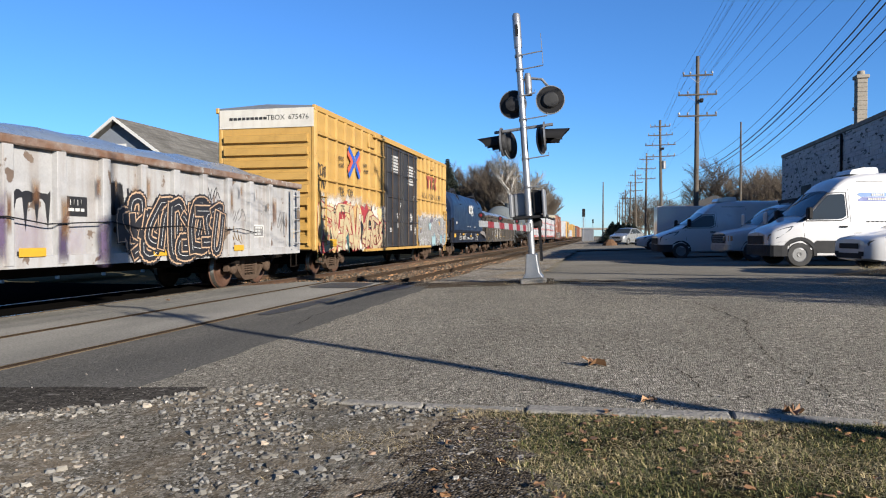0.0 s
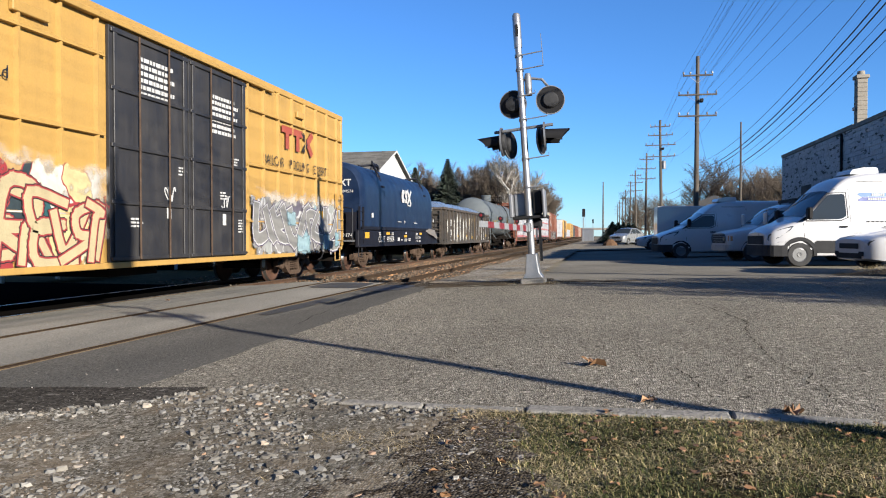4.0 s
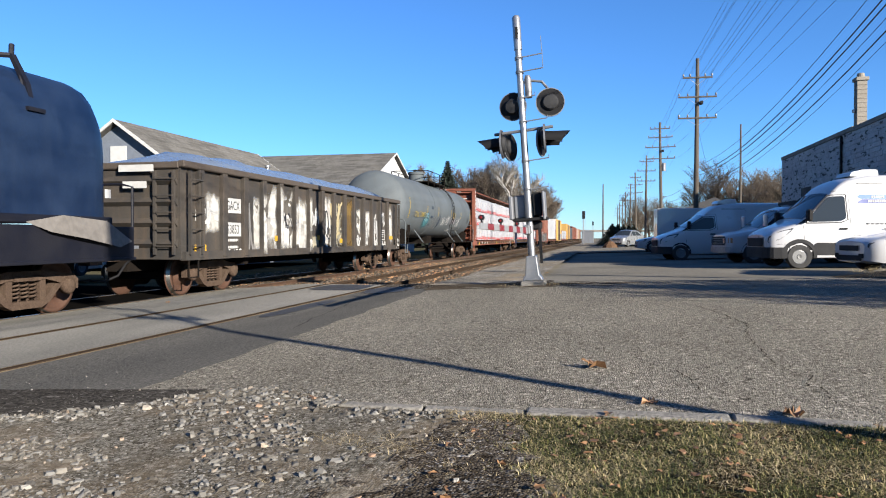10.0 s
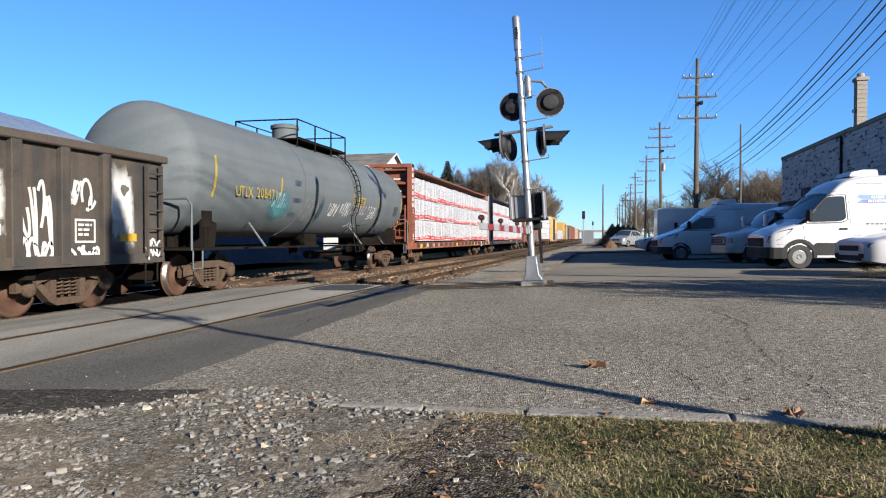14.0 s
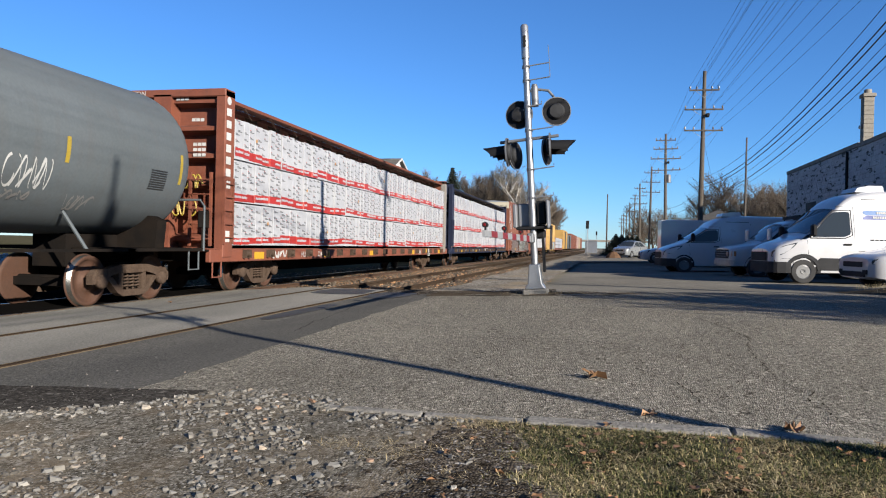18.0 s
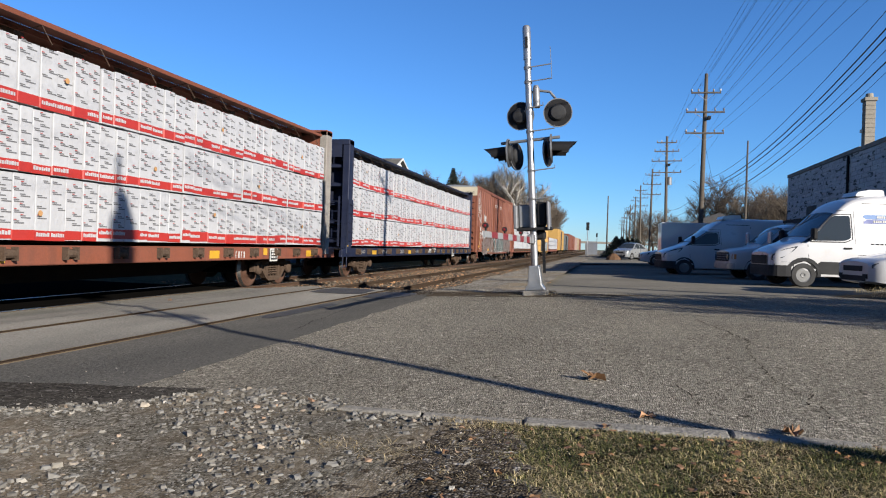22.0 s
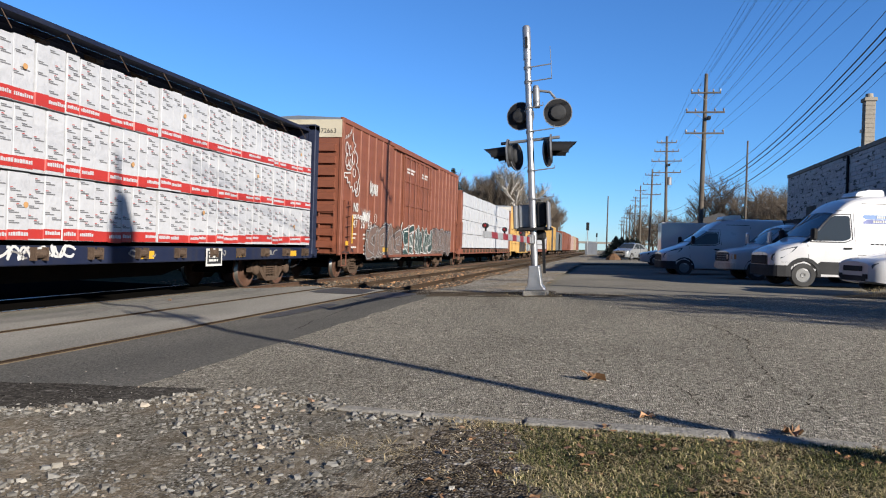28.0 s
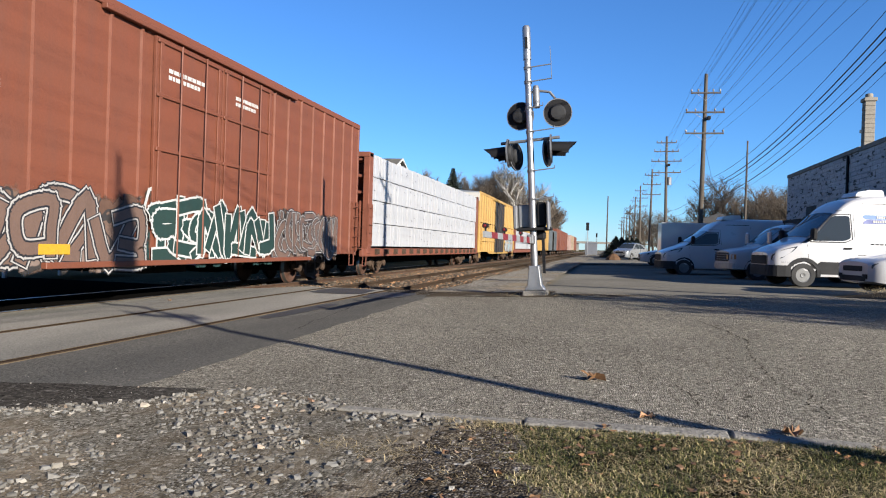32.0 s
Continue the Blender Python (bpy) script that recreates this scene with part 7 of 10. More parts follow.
for k, w, z, h, sd in ((10, 0.6, 1.15, 0.35, 35), (11, 0.6, 1.4, 0.9, 36), (12, 0.6, 1.6, 1.1, 37), (13, 0.7, 2.0, 0.5, 38), (13, 0.7, 1.02, 0.22, 39), (12, 0.6, 1.1, 0.3, 53), (1, 0.7, 0.92, 0.14, 54)):
    tag(gon2, bay(k)[0] + 0.04, z, w, h, S_WHITE, sd, X1 + 0.006, 4, 0.055)
tag(gon2, 15.3, 1.1, 0.5, 0.4, S_WHITE, 55, X2, 4, 0.04)
m = M()
ribbon(m, [(67.65 - Y, 1.2), (68.1 - Y, 1.2), (68.1 - Y, 1.56), (67.65 - Y, 1.56)], 0.035, X1, True)
part("stencil_frame", m, mat_white, gon2)
bars(gon2, 67.71 - Y, 1.46, 0.33, 3, mat_white, X1, 0.04, 0.04)
mist(gon2, 54.9 - Y, 55.6 - Y, 1.3, 2.3, S_WASH[1], X1 + 0.002, "whitewash")
for z0, z1 in ((1.84, 2.18), (1.30, 1.62)):
    plate(gon2, "number_board", 55.75 - Y, 56.50 - Y, z0, z1, mat_white, X1)
lettering("car_number", "53853", 0.30, mat_ink, gon2, side_text(56.125 - Y, 1.36, X1 + 0.009), squeeze=0.76)
lettering("mark_letter", "GACX", 0.30, mat_ink, gon2, side_text(56.125 - Y, 1.91, X1 + 0.009), squeeze=0.72)
bars(gon2, 55.70 - Y, 1.18, 0.7, 1, mat_white, X1, 0.06)
bars(gon2, 55.70 - Y, 1.02, 0.7, 1, mat_white, X1, 0.06)
for a, b, z in ((58.3, 58.75, 1.18), (61.2, 61.65, 1.2), (63.1, 63.5, 1.1), (68.75, 69.2, 1.2), (54.5, 54.95, 0.98)):
    plate(gon2, "reflector", a - Y, b - Y, z, z + 0.14, mat_yellowplate, X1 + 0.008)
part("end_board", M().box(0.15, 0.95, -0.13, -0.12, 2.62, 2.76), mat_white, gon2)
part("end_board", M().box(0.25, 0.8, -0.14, -0.13, 2.28, 2.42), mat_white, gon2)
tag(gon2, 54.6 - Y, 1.85, 0.6, 0.5, S_WHITE, 61, X1, 4, 0.07)

# tank car
Y = 70.75
m_yel = mat("faded_yellow_marking", (0.50, 0.36, 0.04), 0.6, grain=40, bump=0)
R_T, Z_T = 1.506, 2.78


def on_tank(y, ang, material, w, h, name, label=""):
    """A patch of paint lying on the curve of the shell."""
    vs = []
    for k in range(5):
        a = ang + (k / 4 - 0.5) * h / R_T
        for yy in (y - w / 2, y + w / 2):
            vs.append((R_T * math.cos(a), yy, Z_T + R_T * math.sin(a)))
    return part(name, M().add(vs, [(2 * k, 2 * k + 1, 2 * k + 3, 2 * k + 2) for k in range(4)]), material, tank, label)


for yy, h in ((72.01, 0.95), (75.38, 0.5), (77.86, 0.5), (81.16, 0.5), (84.04, 0.42), (87.15, 0.6)):
    on_tank(yy - Y, -0.10, m_yel, 0.09, h, "yellow_stripe")
for k, ch in enumerate("UTLX"):
    lettering("mark_letter", ch, 0.36, m_yel, tank, side_text(73.05 - Y + k * 0.205, Z_T - 0.52, R_T - 0.03))
for k, ch in enumerate("208471"):
    lettering("car_number", ch, 0.36, m_yel, tank, side_text(74.07 - Y + k * 0.205, Z_T - 0.50, R_T - 0.03))
on_tank(82.0 - Y, -0.16, mat("ochre_notice", (0.42, 0.30, 0.06), 0.6, grain=40, bump=0), 0.75, 0.34, "notice_panel", "yellow notice panel with dark lines")
R_T += 0.004
for k in range(4):
    on_tank(82.0 - Y + 0.02 * (k % 2), -0.10 - 0.042 * k, mat_ink, 0.60 - 0.08 * (k % 3), 0.028, "notice_line")
for k in range(9):
    on_tank(86.45 - Y, -0.16 - 0.03 * k, mat_ink, 0.5, 0.022, "stencil_line")
R_T -= 0.004
S_TEALMIST = spray_mat("teal_mist", ((0.0, (0.05, 0.20, 0.24)), (0.5, (0.09, 0.28, 0.32))), None, 1.5, fuzz=0.35, cover=0.85, seed=71.0, round_ends=True)
# the navy bands paint a pole's cast shadow onto the shell
S_NAVYSHADOW = spray_mat("navy_shadow", ((0.0, (0.03, 0.05, 0.09)), (0.5, (0.05, 0.08, 0.13))), None, 1.5, fuzz=0.35, cover=0.8, seed=73.0, round_ends=True)
on_tank(75.5 - Y, -0.48, S_TEALMIST, 1.9, 1.1, "sprayed_patch", "teal overspray")
R_T += 0.002
on_tank(76.5 - Y, -0.30, S_NAVYSHADOW, 0.7, 1.9, "sprayed_patch", "dark blue band painted on as a pole's shadow")
on_tank(78.4 - Y, -0.52, S_NAVYSHADOW, 0.5, 1.2, "sprayed_patch")
R_T -= 0.002
for yy, ang, w, h, mm, n in ((74.9, -0.34, 0.8, 0.4, S_PALEBLUE, 6), (79.04, -0.42, 0.75, 0.42, S_WHITE, 6), (79.98, -0.36, 0.30, 0.3, S_WHITE, 3), (80.35, -0.38, 0.5, 0.5, S_WHITE, 4), (81.09, -0.36, 1.55, 0.32, S_LILAC, 10), (82.9, -0.40, 0.85, 0.5, S_WHITE, 5), (81.3, -0.78, 1.1, 0.16, S_WHITE, 5), (82.9, -0.66, 0.6, 0.15, S_GREY, 4), (84.3, -0.70, 0.7, 0.3, S_GREY, 5), (76.9, -0.5, 1.2, 0.7, S_GREY, 5)):
    rr = random.Random(int(yy * 7))
    m = M()
    for i in range(n):
        pts = curl(yy - Y + w * (i + 0.5) / n, ang * R_T, w / n * 1.6, h, rr, rr.uniform(0.4, 1.0))
        for (a0, b0), (a1, b1) in zip(pts[:-1], pts[1:]):
            for dz in (0,):
                u0, u1 = b0 / R_T, b1 / R_T
                wd = 0.022
                m.add([((R_T + 0.004) * math.cos(u0 + wd / R_T), a0, Z_T + (R_T + 0.004) * math.sin(u0 + wd / R_T)), ((R_T + 0.004) * math.cos(u0 - wd / R_T), a0 + wd, Z_T + (R_T + 0.004) * math.sin(u0 - wd / R_T)),
                       ((R_T + 0.004) * math.cos(u1 - wd / R_T), a1 + wd, Z_T + (R_T + 0.004) * math.sin(u1 - wd / R_T)), ((R_T + 0.004) * math.cos(u1 + wd / R_T), a1, Z_T + (R_T + 0.004) * math.sin(u1 + wd / R_T))], [(0, 1, 2, 3)])
    part("scrawled_tag", m, mm, tank)
m = M()
for k in range(9):
    m.box(-0.35 + 0.10 * k, -0.28 + 0.10 * k, 0.22, 0.32, 3.40, 3.50)
tagged(part("stencil_text", m, m_yel, tank), kind="stuff")

# red centre-beam car
Y = 88.2
for k in range(7):
    z = 4.02 - k * 0.27
    plate(cb_red, "post_letter", 88.74 - Y, 88.94 - Y, z, z + 0.17, mat_white, SIDE + 0.001, "white letter shape on the post" if k == 0 else "")
part("post_roundel", M().lathe([(SIDE, 0.09), (SIDE + 0.004, 0.09)], (0, 88.84 - Y, 4.36), 18, "x"), mat_white, cb_red)
m = M()
lettering("warning_word", "CAUTION", 0.15, mat_white, cb_red, end_text(-0.75, 4.48, 88.64 - Y))
for xx, zz, n in ((0.75, 3.35, 3), (0.7, 3.9, 1), (0.3, 4.5, 2)):
    for i in range(n):
        for k in range(3):
            part("stencil", M().box(xx + 0.11 * k, xx + 0.09 + 0.11 * k, 88.745 - Y, 88.75 - Y, zz - 0.12 * i, zz + 0.07 - 0.12 * i), mat_white, cb_red)
for xx, zz, w, h, sd in ((0.15, 2.55, 0.9, 0.3, 71), (0.15, 1.95, 0.7, 0.35, 72), (-0.9, 2.6, 0.5, 0.5, 73)):
    rr = random.Random(sd)
    m = M()
    for i in range(5):
        pts = curl(xx + w * (i + 0.5) / 5, zz, w / 5 * 1.6, h, rr, rr.uniform(0.4, 0.9))
        for (a, b), (c, d) in zip(pts[:-1], pts[1:]):
            m.tube([(a, 88.70 - Y, b), (c, 88.70 - Y, d)], 0.02, 4)
    part("scrawled_tag", m, m_yel, cb_red)
for a, b, z in ((90.2, 90.7, 0.80), (94.6, 95.1, 0.80), (99.0, 99.5, 0.8), (104.9, 105.3, 0.8), (110.03, 110.5, 0.8), (107.4, 107.6, 0.86)):
    plate(cb_red, "reflector", a - Y, b - Y, z, z + 0.17, mat_yellowplate, SIDE - 0.018)
for a, w, n in ((106.0, 0.5, 4),):
    blocks(cb_red, "sill_letter", a - Y, a + w - Y, 0.80, 0.15, n, mat_white, SIDE - 0.018)
lettering("mark_letter", "HLSC", 0.21, mat_white, cb_red, side_text(93.22 - Y, 0.82, SIDE - 0.015))
lettering("car_number", "2244", 0.21, mat_white, cb_red, side_text(94.38 - Y, 0.82, SIDE - 0.015))
tag(cb_red, 91.2 - Y, 0.90, 0.8, 0.2, S_WHITE, 79, SIDE - 0.018, 5, 0.035)
plate(cb_red, "stencil_board", 107.68 - Y, 108.1 - Y, 0.70, 1.03, mat_white, SIDE + 0.02)
plate(cb_red, "stencil_core", 107.72 - Y, 108.06 - Y, 0.74, 0.99, mat_ink, SIDE + 0.026)
bars(cb_red, 107.75 - Y, 0.93, 0.28, 3, mat_white, SIDE + 0.032, 0.045, 0.03)
plate(cb_red, "stencil_board", 88.76 - Y, 88.95 - Y, 1.2, 1.45, mat_white, SIDE + 0.001)

# navy centre-beam car
Y = 112.9
part("number_panel", M().box(-1.3, 1.3, 0.36, 0.40, 4.05, 4.47), mat_cb_blue, cb_blue)
lettering("car_number", "274149", 0.24, mat_white, cb_blue, end_text(0.6, 4.16, 0.355))
for a, b, z in ((116.0, 116.5, 0.82), (121.0, 121.4, 0.82), (127.8, 128.2, 0.82), (131.3, 131.7, 0.82), (134.2, 134.6, 0.82)):
    plate(cb_blue, "reflector", a - Y, b - Y, z, z + 0.15, mat_yellowplate, SIDE - 0.018)
plate(cb_blue, "stencil_board", 129.95 - Y, 130.6 - Y, 0.64, 1.02, mat_white, SIDE + 0.02)
plate(cb_blue, "stencil_core", 130.0 - Y, 130.55 - Y, 0.69, 0.97, mat_ink, SIDE + 0.026)
bars(cb_blue, 130.05 - Y, 0.90, 0.42, 3, mat_white, SIDE + 0.032, 0.05, 0.03)
tag(cb_blue, 124.6 - Y, 0.95, 1.5, 0.2, S_WHITE, 81, SIDE - 0.018, 7, 0.04)
for k in range(8):
    tag(cb_blue, 114.5 - Y + k * 2.6, 0.92, 0.7, 0.14, S_GREY, 90 + k, SIDE - 0.018, 4, 0.03)
plate(cb_blue, "yellow_edge", 113.33 - Y, 113.39 - Y, 1.1, 2.2, mat_yellowplate, SIDE + 0.001)

# oxide-brown boxcar
Y = 137.9
lettering("mark_letter", "NS", 0.40, mat_white, nsbox, side_text(139.26 - Y, 2.30, SIDE + 0.016), bold=0.012)
for ch, yy in zip("472663", (139.08, 139.30, 139.86, 140.10, 140.62, 140.88)):
    lettering("car_number", ch, 0.40, mat_white, nsbox, side_text(yy - Y, 1.74, SIDE + 0.03))
lettering("car_number", "NS 472663", 0.22, mat_ink, nsbox, end_text(0.85, 4.74, -0.034))
tag(nsbox, 139.0 - Y, 2.12, 1.0, 0.18, S_WHITE, 101, SIDE + 0.014, 7, 0.03)
tag(nsbox, 139.95 - Y, 2.15, 0.8, 0.35, S_WHITE, 102, SIDE + 0.014, 5, 0.04)
m = M()
ribbon(m, eased([(137.95 - Y + 1.12 * p, q + 0.28) for p, q in ((0.70, 4.62), (0.78, 4.34), (0.98, 4.22), (0.86, 4.08), (1.12, 3.92), (1.18, 3.70), (1.08, 3.58), (1.26, 3.44), (1.38, 3.20), (1.30, 3.05), (1.42, 2.88), (1.36, 2.62), (1.14, 2.54), (1.02, 2.74), (0.84, 2.66), (0.78, 2.82), (0.60, 2.78), (0.55, 2.95), (0.38, 2.92), (0.34, 3.08), (0.14, 3.06), (0.10, 3.20), (0.30, 3.22), (0.62, 3.26))]), 0.04, SIDE + 0.016)
for k, (u, v, a, b) in enumerate(((0.25, 4.02, 0.12, 0.20), (0.52, 3.98, 0.10, 0.16), (0.82, 3.78, 0.12, 0.22), (0.30, 3.62, 0.14, 0.18), (0.60, 3.55, 0.12, 0.16), (0.92, 3.30, 0.13, 0.14), (1.12, 2.86, 0.16, 0.16), (1.14, 2.72, 0.08, 0.08), (0.45, 3.42, 0.22, 0.08))):
    ribbon(m, [(137.95 - Y + 1.12 * u + a * math.cos(q), v + 0.28 + b * math.sin(q)) for q in np.linspace(0.4 * k, 5.4 + 0.4 * k, 12)], 0.036, SIDE + 0.016)
for u, v in ((0.12, 4.30), (0.28, 4.36), (0.44, 4.44), (0.56, 4.56)):
    ribbon(m, [(137.95 - Y + 1.12 * u, v + 0.28), (138.0 - Y + 1.12 * u, v + 0.40)], 0.036, SIDE + 0.016)
part("scrawled_tag", m, S_WHITE, nsbox, "looping white bubble tag")
mist(nsbox, 139.7 - Y, 140.9 - Y, 1.85, 2.45, S_WHITEMIST, SIDE + 0.0135)
tag(nsbox, 140.75 - Y, 3.2, 0.8, 0.45, S_WHITE, 104, SIDE + 0.014, 4, 0.05)
S_SILVER = spray_mat("silver_piece", ((0.0, (0.20, 0.13, 0.10)), (0.4, (0.27, 0.20, 0.17)), (0.75, (0.15, 0.085, 0.06))), (0.05, 0.045, 0.045), 1.6, 0.8, 0.9, 0.03, fuzz=0.06, seed=61.0)
S_GREENFILL = spray_mat("green_fill", ((0.0, (0.018, 0.055, 0.055)), (0.6, (0.03, 0.08, 0.075))), None, 1.6, fuzz=0.05, seed=63.0)
mist(nsbox, 140.35 - Y, 144.85 - Y, 0.60, 1.98, S_SILVER, SIDE + 0.0135, "graffiti", "grey-brown sprayed backing")
mist(nsbox, 144.7 - Y, 150.1 - Y, 0.62, 2.12, S_GREENFILL, SIDE + 0.0165, "graffiti", "dark green sprayed block")
mist(nsbox, 150.0 - Y, 154.6 - Y, 0.66, 2.10, S_SILVER, SIDE + 0.0135, "graffiti")
S_PALEGREY = gmat("pale_grey", (0.55, 0.53, 0.51))
S_TAUPE = gmat("taupe", (0.20, 0.125, 0.095))
for a, b, seed in ((140.55, 142.6, 118), (142.5, 144.75, 119)):
    block_letters(nsbox, "graffiti", a - Y, b - Y, 0.70, 1.92, 2, seed, ((S_BLACK, 0.12), (S_PALEGREY, 0.08), (S_BLACK, 0.02), (S_TAUPE, -0.04)), x=SIDE + 0.016, label="brown arches lined in black and white", fat=0.34, swing=0.12)
block_letters(nsbox, "graffiti", 145.0 - Y, 149.9 - Y, 0.80, 2.05, 7, 106, ((S_WHITE, 0.085), (S_GREEN, 0.0)), x=SIDE + 0.087, label="dark green shapes edged in white", fat=0.44, swing=0.05)
block_letters(nsbox, "graffiti", 150.0 - Y, 154.3 - Y, 0.80, 2.02, 8, 107, ((S_BLACK, 0.16), (S_PALEGREY, 0.10), (S_BLACK, 0.05), (S_TAUPE, 0.0)), x=SIDE + 0.016, fat=0.38, swing=0.1)
m = M()
ribbon(m, eased([(144.95 - Y, 0.68), (144.98 - Y, 2.10), (146.4 - Y, 2.14), (146.5 - Y, 1.98)]), 0.07, SIDE + 0.02)
part("graffiti_edge", m, S_WHITE, nsbox)
tag(nsbox, 144.4 - Y, 0.78, 1.2, 0.18, S_WHITE, 108, SIDE - 0.025, 4, 0.03)
plate(nsbox, "yellow_edge", 138.90 - Y, 139.0 - Y, 1.2, 2.15, mat_yellowplate, SIDE + 0.02)
m = M()
ribbon(m, [(141.43 - Y + 0.15 * math.cos(a), 2.15 + 0.15 * math.sin(a)) for a in np.linspace(0, 6.28, 18)], 0.02, SIDE + 0.013)
part("roundel", m, mat_white, nsbox)
bars(nsbox, 141.33 - Y, 2.17, 0.2, 2, mat_white, SIDE - 0.028, 0.03, 0.02)
for yy in (145.45, 148.0):
    bars(nsbox, yy - Y, 4.38, 1.3, 2, mat_white, SIDE + 0.046, 0.08, 0.05, int(yy))
for a, b, z in ((142.35, 143.0, 0.92), (138.3, 138.62, 1.12), (153.2, 153.6, 0.95)):
    plate(nsbox, "reflector", a - Y, b - Y, z, z + 0.16, mat_yellowplate, SIDE + 0.03)
for yy, zz, n in ((139.0, 1.5, 2), (140.2, 1.5, 2), (139.0, 1.05, 1), (140.3, 1.1, 3)):
    bars(nsbox, yy - Y, zz, 0.5, n, mat_white, SIDE - 0.028, 0.06, 0.08, int(yy * 2))
tag(nsbox, 138.0 - Y, 0.98, 1.2, 0.2, S_BLACK, 109, SIDE - 0.028, 6, 0.03)
# second yellow boxcar, far off
Y = 181.2
mist(ybox, 193.6 - Y, 199.8 - Y, 0.8, 2.2, S_BLUEPIECE, SIDE + 0.042, "graffiti", "grey and pale blue sprayed shapes")
blocks(ybox, "mark_letter", 184.0 - Y, 185.5 - Y, 2.6, 0.3, 4, mat_ink, SIDE + 0.022)


# ---- the crossing signal ----
mat_lens = mat("dark_red_lens", (0.20, 0.010, 0.009), 0.25, grain=80, grain_amount=0.1, bump=0, coat=0.5)
mat_stripe_red = mat("reflective_red", (0.26, 0.02, 0.025), 0.5, grain=40, grain_amount=0.1, bump=0)
mat_stripe_white = mat("reflective_white", (0.34, 0.35, 0.36), 0.5, grain=40, grain_amount=0.1, bump=0)
mat_case = mat("grey_signal_case", (0.30, 0.31, 0.33), 0.5, 0.4, col2=(0.2, 0.21, 0.23), scale=5, grain=50, grain_amount=0.2)


mat_housing = mat("faded_black_housing", (0.042, 0.043, 0.046), 0.75, spec=0.2, grain=40, grain_amount=0.3)


def flasher(sig, x, z, turn, y=0.0):
    """One lamp unit: a round black background, a housing, a lens and a long visor. It shines along local -Y, turned about z."""
    at = Matrix.Translation((x, y, z)) @ pose(0, 0, 0, 0, 0, turn)
    b = part("flasher_background", M().lathe([(-0.012, 0.30), (0.012, 0.30)], (0, 0, 0), 32, "y"), mat_black, sig, "round black signal background", at=at, smooth=True)
    part("housing", M().lathe([(0.012, 0.175), (0.045, 0.17), (0.075, 0.14), (0.085, 0.03)], (0, 0, 0), 24, "y"), mat_housing, b, "domed grey-black lamp housing", smooth=True)
    part("rim", M().lathe([(-0.016, 0.285), (-0.016, 0.302), (0.02, 0.302), (0.02, 0.285)], (0, 0, 0), 32, "y", False), mat_case, b)
    part("lens", M().lathe([(-0.04, 0.03), (-0.03, 0.10), (-0.012, 0.105)], (0, 0, 0), 20, "y"), mat_lens, b, "dark red unlit lens", smooth=True)
    vs, fs = [], []
    n = 15
    for r in (0.150, 0.143):
        for k in range(n):
            a = math.pi * (-0.12 + 1.24 * k / (n - 1))
            ln = 0.52 * (0.66 + 0.34 * math.sin(max(0, min(math.pi, a))))
            vs += [(r * math.cos(a), -0.012, r * math.sin(a)), (r * math.cos(a), -0.012 - ln, r * math.sin(a) - 0.03)]
    for k in range(n - 1):
        fs += [(2 * k, 2 * k + 1, 2 * k + 3, 2 * k + 2), (2 * n + 2 * k, 2 * n + 2 * k + 2, 2 * n + 2 * k + 3, 2 * n + 2 * k + 1), (2 * k + 1, 2 * n + 2 * k + 1, 2 * n + 2 * k + 3, 2 * k + 3)]
    part("visor", M().add(vs, fs), mat_black, b, smooth=True)
    return b


